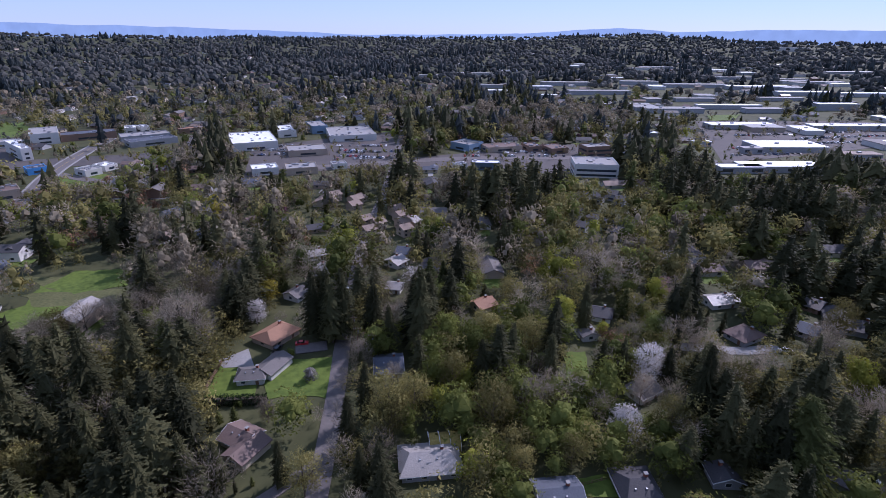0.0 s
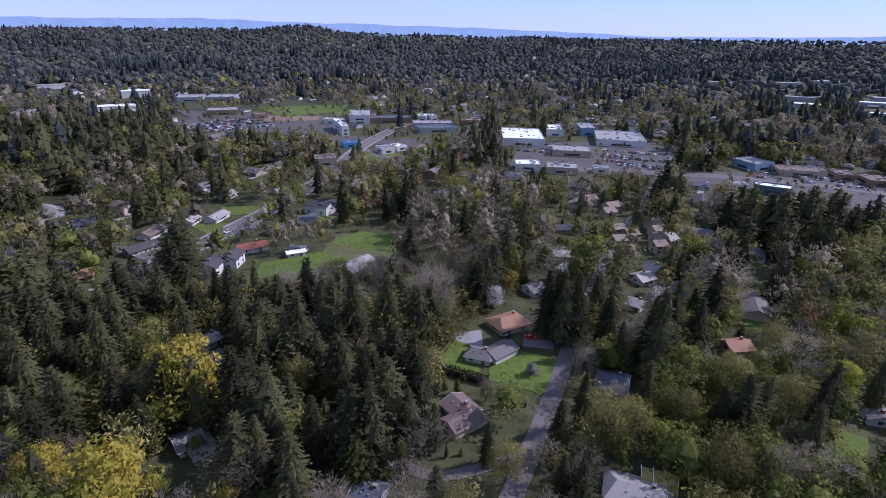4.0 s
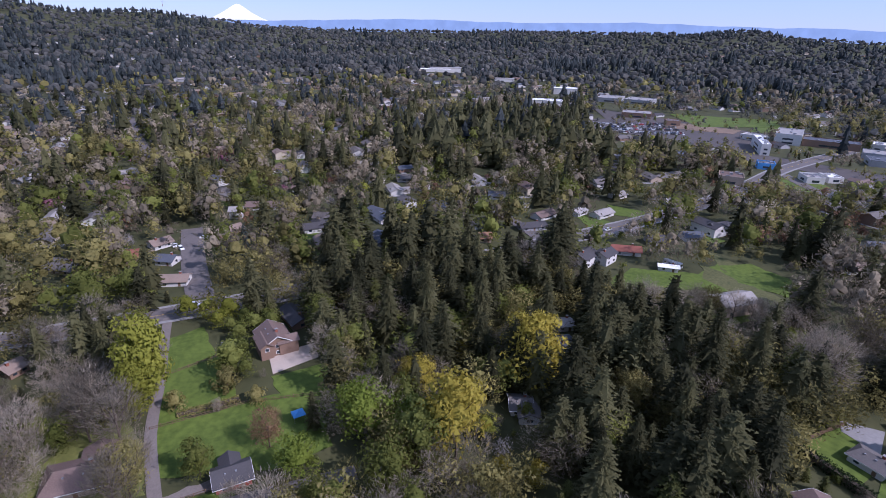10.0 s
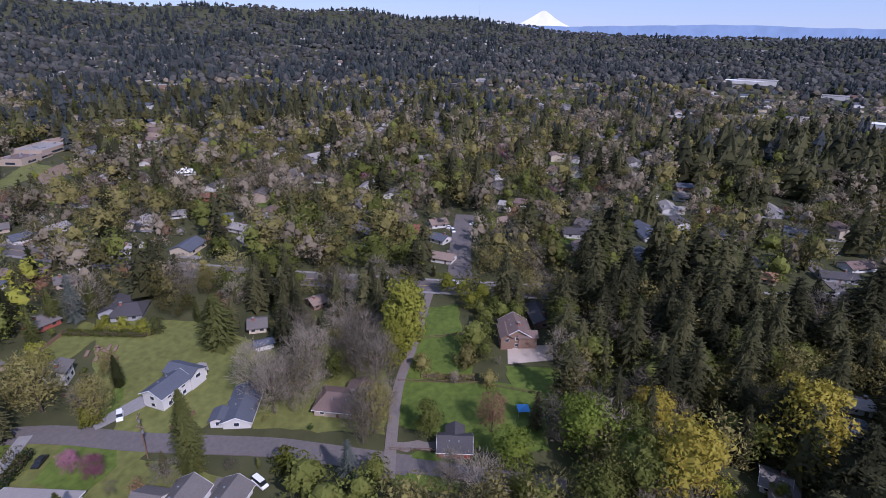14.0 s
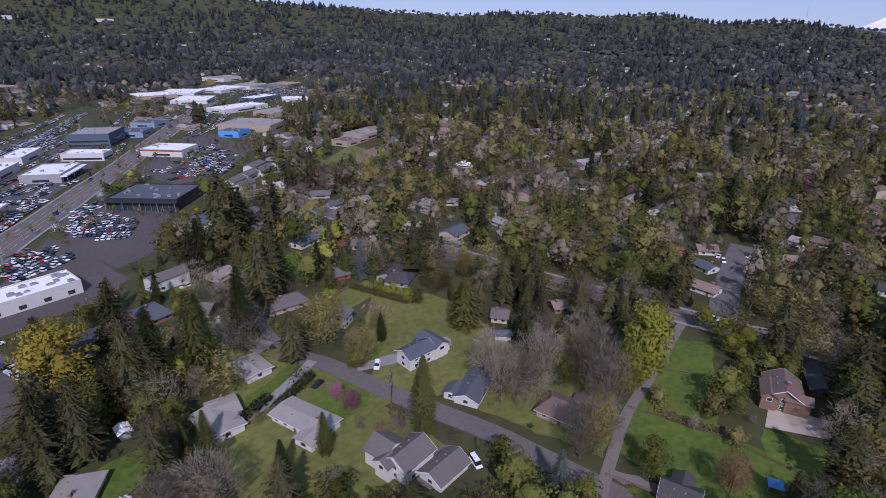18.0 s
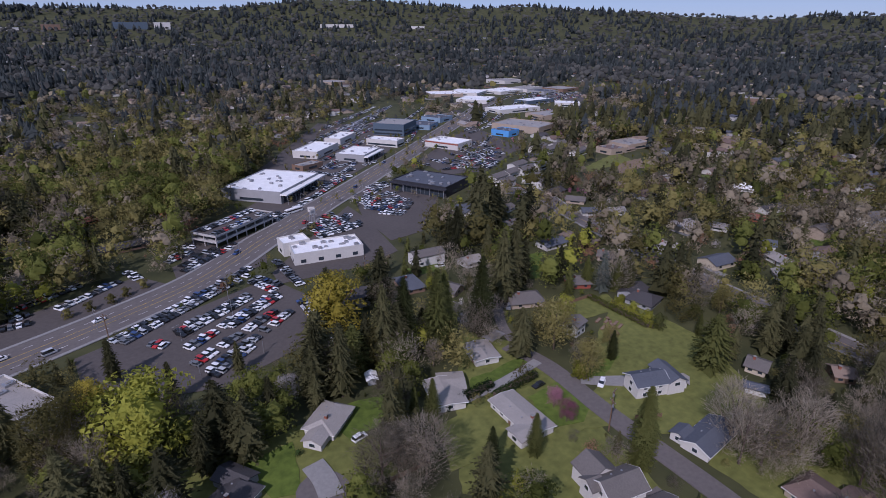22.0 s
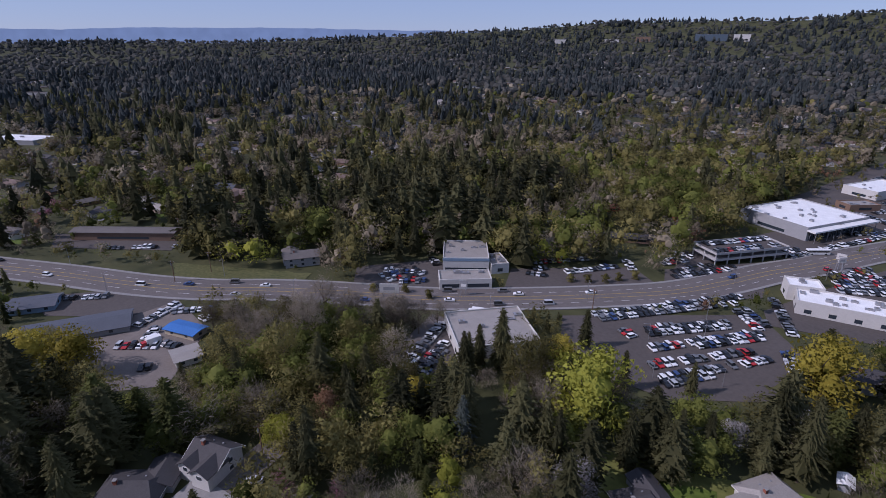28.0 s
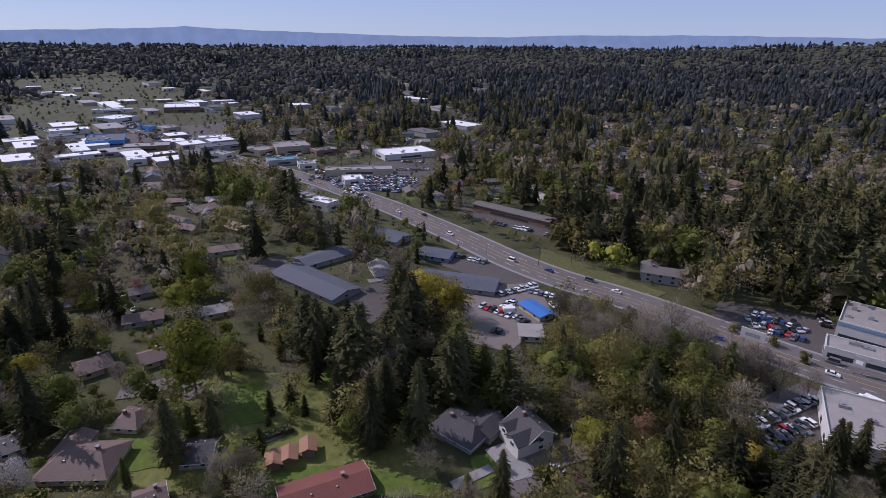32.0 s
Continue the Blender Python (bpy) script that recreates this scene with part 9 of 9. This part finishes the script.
def far_house(x, y, turn):
    L, W = 11 + 8 * R5.rand(), 8 + 3 * R5.rand()
    z, rise = 2.6 + 2.5 * (R5.rand() < 0.25), W / 2 * 0.42
    walls, roof = "wall_" + ("white", "cream", "grey", "tan", "brown", "white")[R5.randint(6)], "roof_" + ("grey", "brown", "light", "dark", "tan", "grey", "slate", "dark")[R5.randint(8)]
    data, top = [gable_walls(L, W, z, rise)], [gable_roof(L, W, z, rise)]
    if R5.rand() < 0.5:
        wing = (L * 0.2, W * 0.35, 0, 90)
        data.append(shifted(gable_walls(W + 3, 6.5, z - 0.05, rise * 0.8), *wing))
        top.append(shifted(gable_roof(W + 3, 6.5, z - 0.05, rise * 0.8), *wing))
    FAR.setdefault(walls, []).append(shifted(merge(*data), x, y, land(x, y), turn))
    FAR.setdefault(roof, []).append(shifted(merge(*top), x, y, land(x, y), turn))
    if math.hypot(x, y) < 900:
        FAR.setdefault("glass", []).extend(shifted(shifted(box_data(px - 0.8, s * W / 2 - 0.05, 1.0, px + 0.8, s * W / 2 + 0.05, 2.2), 0, 0, 0, 0), x, y, land(x, y), turn) for s in (-1, 1) for px in (-L * 0.28, L * 0.28))
    mark(footprint(x, y, turn, L + 2, W + 2), 3)
    if math.hypot(x, y) < 620:
        # clearing, lawn and drive are set on the house's camera side
        back = footprint(x - x / math.hypot(x, y) * 8, y - y / math.hypot(x, y) * 8, turn, L + 3, 9)
        mark(back, 1 + (R5.rand() < 0.25))
        if R5.rand() < 0.6:
            FAR.setdefault("lawn", []).append(([(px, py, 0.04) for px, py in ragged(back)], [tuple(range(len(ragged(back))))]))
        else:
            FAR.setdefault("drive", []).append(([(px, py, 0.05) for px, py in footprint(x - x / math.hypot(x, y) * 9, y - y / math.hypot(x, y) * 9, turn + 90, 12, 4)], [(0, 1, 2, 3)]))


# lots of about 26 by 32 metres along streets that bend with the land
for i in range(-24, 25):
    for j in range(-20, 21):
        x = i * 26 + 9 * noise.noise((i * 0.7, j * 0.7, 3.0))
        y = j * 32 + (6 if j % 2 else -6) + 9 * noise.noise((i * 0.7, j * 0.7, 9.0))
        r = math.hypot(x, y)
        if not 215 < r < 640 or R5.rand() > 0.5 or zone_at(x, y)[0] not in ("garden", "mixed", "bare"):
            continue
        if any(state(x + a, y + b) for a in (-10, 0, 10) for b in (-10, 0, 10)):
            continue
        far_house(x, y, (0, 0, 90)[R5.randint(3)] + R5.normal() * 5)
for k in range(2300):
    r = 640 + 1800 * R5.rand() ** 1.2
    az = 360 * R5.rand()
    x, y = -r * math.sin(radians(az)), r * math.cos(radians(az))
    if not state(x, y) and zone_at(x, y)[0] not in ("fir", "leafy", "meadow"):
        far_house(x, y, (0, 90)[R5.randint(2)] + R5.normal() * 6)
FAR_MATS = {"glass": glass, "lawn": grass, "drive": concrete}
FAR_WORDS = {"glass": "dark windows of small houses among trees", "lawn": "small green lawns on the camera side of houses", "drive": "pale concrete drives beside houses"}
for key, rows in FAR.items():
    m = FAR_MATS[key] if key in FAR_MATS else roof_mat(key[5:]) if key.startswith("roof") else wall_mat(key[5:])
    tagged(new("far_houses" if key not in ("lawn", "drive") else "far_lawns" if key == "lawn" else "far_drives", mesh_of("far_houses", *merge(*rows), m)),
           FAR_WORDS.get(key) or "%s of small houses scattered among trees" % ("roofs" if key.startswith("roof") else "walls"), "houses" if key not in ("lawn", "drive") else "gardens", kind="stuff")

PLACED = [(o.location.x, o.location.y) for o in scene.objects if o.name.startswith("tree") and o.parent is None]
TAKEN = {}
for px, py in PLACED:
    TAKEN.setdefault((int(px // 6), int(py // 6)), []).append((px, py))


def clear(x, y, h):
    """Open ground where a tree this tall hides no garden, road or building from the camera."""
    if state(x, y):
        return False
    half_hidden = math.hypot(x, y) > 215 and R4.rand() < 0.3      # at random, let far trees half hide houses from the camera
    near = math.hypot(x, y) < 200
    reach = EYE_Z / max(20.0, EYE_Z - (0.92 if near else 0.75) * h)
    side = (-0.16 * h / math.hypot(x, y), 0.0, 0.16 * h / math.hypot(x, y)) if near else (0.0,)
    for k in (0.2, 0.4, 0.6, 0.8, 1.0):
        s = 1 + (reach - 1) * k
        for q in side if k < 0.7 else (0.0,):
            seen = state((x - y * q) * s, (y + x * q) * s)
            if seen == 4 or seen == 3 and not half_hidden or seen == 2 and k < 0.9 and q == 0.0:
                return False
    return True


def near_placed(x, y, d=3.5):
    i, j = int(x // 6), int(y // 6)
    return any((x - a) ** 2 + (y - b) ** 2 < d * d for di in (-1, 0, 1) for dj in (-1, 0, 1) for a, b in TAKEN.get((i + di, j + dj), ()))


R4 = np.random.RandomState(3)
CONIFERS = ("fir", "cedar", "far_fir")
THINGS = [0, 0]


def like_neighbours(x, y, size, share):
    """A share of the trees take after the patch that they stand in."""
    if R4.rand() > share:
        return R4.rand()
    i = math.floor((x + 0.5 * size * noise.noise((x / size, y / size, 3.0))) / size)
    j = math.floor((y + 0.5 * size * noise.noise((x / size, y / size, 8.0))) / size)
    v = math.sin(i * 12.9898 + j * 78.233) * 43758.5453
    return v - math.floor(v)


def settle(x, y, r):
    sort, dens = zone_at(x, y)
    if R4.rand() > dens:
        return
    pick = like_neighbours(x, y, 21.0, 0.55)
    for kind, share, lo, hi in MIX[sort]:
        pick -= share
        if pick <= 0:
            break
    if sort == "garden" and r > 300 and R4.rand() < 0.04:
        kind, lo, hi = "fir", 14, 28
    h = (lo + (hi - lo) * R4.rand()) * (1.0 if r < 215 else 1.15 if kind in CONIFERS else 1.4)
    if r > 340 and state(x, y) == 2:          # street trees along far lots
        if R4.rand() < (0.2 if r < 480 else 0.42):
            BINS.setdefault((("olive", "grove", "green", "olive")[R4.randint(4)], 3), []).append((x, y, 4 + 4 * R4.rand(), 1.1))
        return
    # cut down to a bush where it would block the camera's view
    if not clear(x, y, h):
        h *= 0.35
        if h > 9 or not clear(x, y, h):
            h, kind = 1.6 + 1.6 * R4.rand(), ("green", "olive", "cedar", "green", "hedge", "olive")[R4.randint(6)]
            if r > 330 or not clear(x, y, h):
                return
    if near_placed(x, y):
        return
    w = 0.95 + 0.55 * R4.rand()
    conifer = kind in ("fir", "cedar")
    if conifer and sort == "fir":                 # tall stands: broad crowns, further apart
        if R4.rand() < 0.4:
            return
        w *= 1.28
    if r < 230 and THINGS[conifer] < 20:
        THINGS[conifer] += 1
        tree(x, y, h, kind, w=w)
    else:
        kind = "grove" if r > 225 and (kind == "bare" or kind in ("olive", "green") and R4.rand() < 0.10) else kind
        # haze-coloured leaves grow likelier with distance
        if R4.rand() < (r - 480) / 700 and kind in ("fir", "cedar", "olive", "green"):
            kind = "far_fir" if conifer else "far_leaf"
        BINS.setdefault((kind, 1 if r < 225 else 2 if r < 420 else 3), []).append((x, y, h, w))


# near and middle ground: one candidate every five metres, jittered
STEP = 5.0
cells = [(i * STEP, j * STEP) for i in range(-130, 131) for j in range(-130, 131) if 78 < math.hypot(i, j) * STEP < 620]
cells.sort(key=lambda c: math.hypot(*c))
for cx, cy in cells:
    x, y = cx + (R4.rand() - 0.5) * STEP, cy + (R4.rand() - 0.5) * STEP
    r = math.hypot(x, y)
    if r > 230 and R4.rand() > 0.66:
        continue
    settle(x, y, r)

# the far woods, thinning outward as they hide one another
for k in range(66000):
    r = 600 + 2550 * R4.rand() ** 1.25
    az = 360 * R4.rand()
    x, y = -r * math.sin(radians(az)), r * math.cos(radians(az))
    if state(x, y) == 2 and r > 640 and R4.rand() < 0.4:      # trees along the far lots
        BINS.setdefault((("olive", "grove", "green", "far_leaf")[R4.randint(4)], 3 if r < 1000 else 4), []).append((x, y, 5 + 5 * R4.rand(), 1.2))
        continue
    if state(x, y) or r < 1700 and not clear(x, y, 13):
        continue
    n1 = noise.noise((x / 260, y / 260, 5.0)) + 0.25 * noise.noise((x / 60, y / 60, 1.0))
    hilly = rim(az) > 0.7
    sort = "fir" if n1 > (-0.06 if hilly else 0.26) else "mixed" if n1 > -0.1 else "garden"
    for zx, zy, zr, zs, zd in ZONES:
        if (x - zx) ** 2 + (y - zy) ** 2 < zr * zr:
            sort = zs
            break
    pick = like_neighbours(x, y, 48.0, 0.6)
    for kind, share, lo, hi in MIX[sort]:
        pick -= share
        if pick <= 0:
            break
    if kind in ("pink", "lime", "bronze"):
        kind = "olive"
    # swap to the leaf colours with haze in them, more often further out
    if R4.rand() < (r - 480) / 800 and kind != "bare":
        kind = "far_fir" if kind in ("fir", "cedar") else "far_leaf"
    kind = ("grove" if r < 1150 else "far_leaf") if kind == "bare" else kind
    BINS.setdefault((kind, 3 if r < 1000 else 4), []).append((x, y, (lo + (hi - lo) * R4.rand()) * (0.98 if kind in CONIFERS else 1.2), (1.0 + 0.5 * R4.rand()) * (1 + r / 5000)))

WOOD_WORDS = {"fir": "dense stand of dark green firs", "cedar": "dark green cedars among the firs", "green": "leafy green trees among houses", "olive": "trees in thin olive spring leaf",
              "bare": "leafless grey-brown trees", "bronze": "bronze-leaved garden trees", "white": "white-blossomed garden trees", "pink": "pink-blossomed garden trees", "lime": "bright lime green garden trees",
              "yellow": "trees in yellow spring bloom", "spruce": "blue-green spruces", "wide": "broad dark cedars", "cone": "dense conical evergreens", "hedge": "clipped dark hedges", "grove": "leafless grey-brown groves", "far_fir": "haze-tinted fir forest on the far hills", "far_leaf": "haze-tinted broadleaf woods on the far hills"}
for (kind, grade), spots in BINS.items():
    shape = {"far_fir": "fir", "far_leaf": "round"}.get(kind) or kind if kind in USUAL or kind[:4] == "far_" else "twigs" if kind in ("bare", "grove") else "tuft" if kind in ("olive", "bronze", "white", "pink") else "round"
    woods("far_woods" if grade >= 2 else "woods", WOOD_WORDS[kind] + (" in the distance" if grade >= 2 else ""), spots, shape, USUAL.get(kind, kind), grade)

# ---- distance: haze-blue ranges and the snow peak on the skyline, as glowing sheets ----
def ridge_line(name, r, rows, colour, low, rough, label):
    """A far range as one curved self-lit sheet; rows of (azimuth, elevation) in degrees."""
    rows = sorted(rows)
    V, Fc = [], []
    a0, a1 = rows[0][0], rows[-1][0]
    n = int((a1 - a0) * 4)
    for k in range(n + 1):
        a = a0 + (a1 - a0) * k / n
        e = np.interp(a, [q[0] for q in rows], [q[1] for q in rows]) + rough * noise.fractal((a * 0.35, r * 0.01, 1.0), 1.0, 2.0, 4)
        for z in (EYE_Z + r * math.tan(radians(low)), EYE_Z + r * math.tan(radians(e))):
            V.append((-r * math.sin(radians(a)), r * math.cos(radians(a)), z))
    for k in range(n):
        Fc.append((2 * k, 2 * k + 2, 2 * k + 3, 2 * k + 1))
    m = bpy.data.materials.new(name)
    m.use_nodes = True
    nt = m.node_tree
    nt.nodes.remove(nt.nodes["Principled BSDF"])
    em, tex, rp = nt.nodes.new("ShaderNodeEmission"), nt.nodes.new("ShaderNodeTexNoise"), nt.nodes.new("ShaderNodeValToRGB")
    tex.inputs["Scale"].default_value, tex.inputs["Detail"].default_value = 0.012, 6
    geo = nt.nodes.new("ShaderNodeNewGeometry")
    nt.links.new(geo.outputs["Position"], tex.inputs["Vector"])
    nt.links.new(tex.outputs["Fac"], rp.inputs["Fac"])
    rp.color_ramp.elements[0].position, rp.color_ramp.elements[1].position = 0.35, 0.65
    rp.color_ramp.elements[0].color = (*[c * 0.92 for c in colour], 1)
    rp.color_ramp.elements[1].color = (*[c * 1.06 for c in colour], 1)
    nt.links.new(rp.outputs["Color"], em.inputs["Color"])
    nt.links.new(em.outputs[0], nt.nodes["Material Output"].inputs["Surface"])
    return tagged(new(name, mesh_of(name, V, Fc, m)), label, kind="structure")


# the blue of these two ranges is haze put into the emission colour
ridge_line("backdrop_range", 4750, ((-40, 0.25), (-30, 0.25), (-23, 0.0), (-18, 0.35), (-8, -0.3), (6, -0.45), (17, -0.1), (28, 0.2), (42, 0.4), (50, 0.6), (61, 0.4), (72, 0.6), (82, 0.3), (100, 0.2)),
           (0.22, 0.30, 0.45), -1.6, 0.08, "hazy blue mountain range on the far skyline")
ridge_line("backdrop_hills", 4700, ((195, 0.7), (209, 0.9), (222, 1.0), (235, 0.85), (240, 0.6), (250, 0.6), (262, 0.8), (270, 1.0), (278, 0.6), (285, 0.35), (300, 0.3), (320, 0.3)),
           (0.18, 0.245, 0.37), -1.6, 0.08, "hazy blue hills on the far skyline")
ridge_line("backdrop_peak", 4850, ((84.6, 0.15), (85.4, 0.45), (86.2, 0.90), (86.85, 1.35), (87.25, 1.62), (87.6, 1.54), (88.15, 1.2), (88.9, 0.75), (90.0, 0.25)),
           (0.82, 0.80, 0.84), -0.5, 0.05, "snow-covered volcanic peak far away")
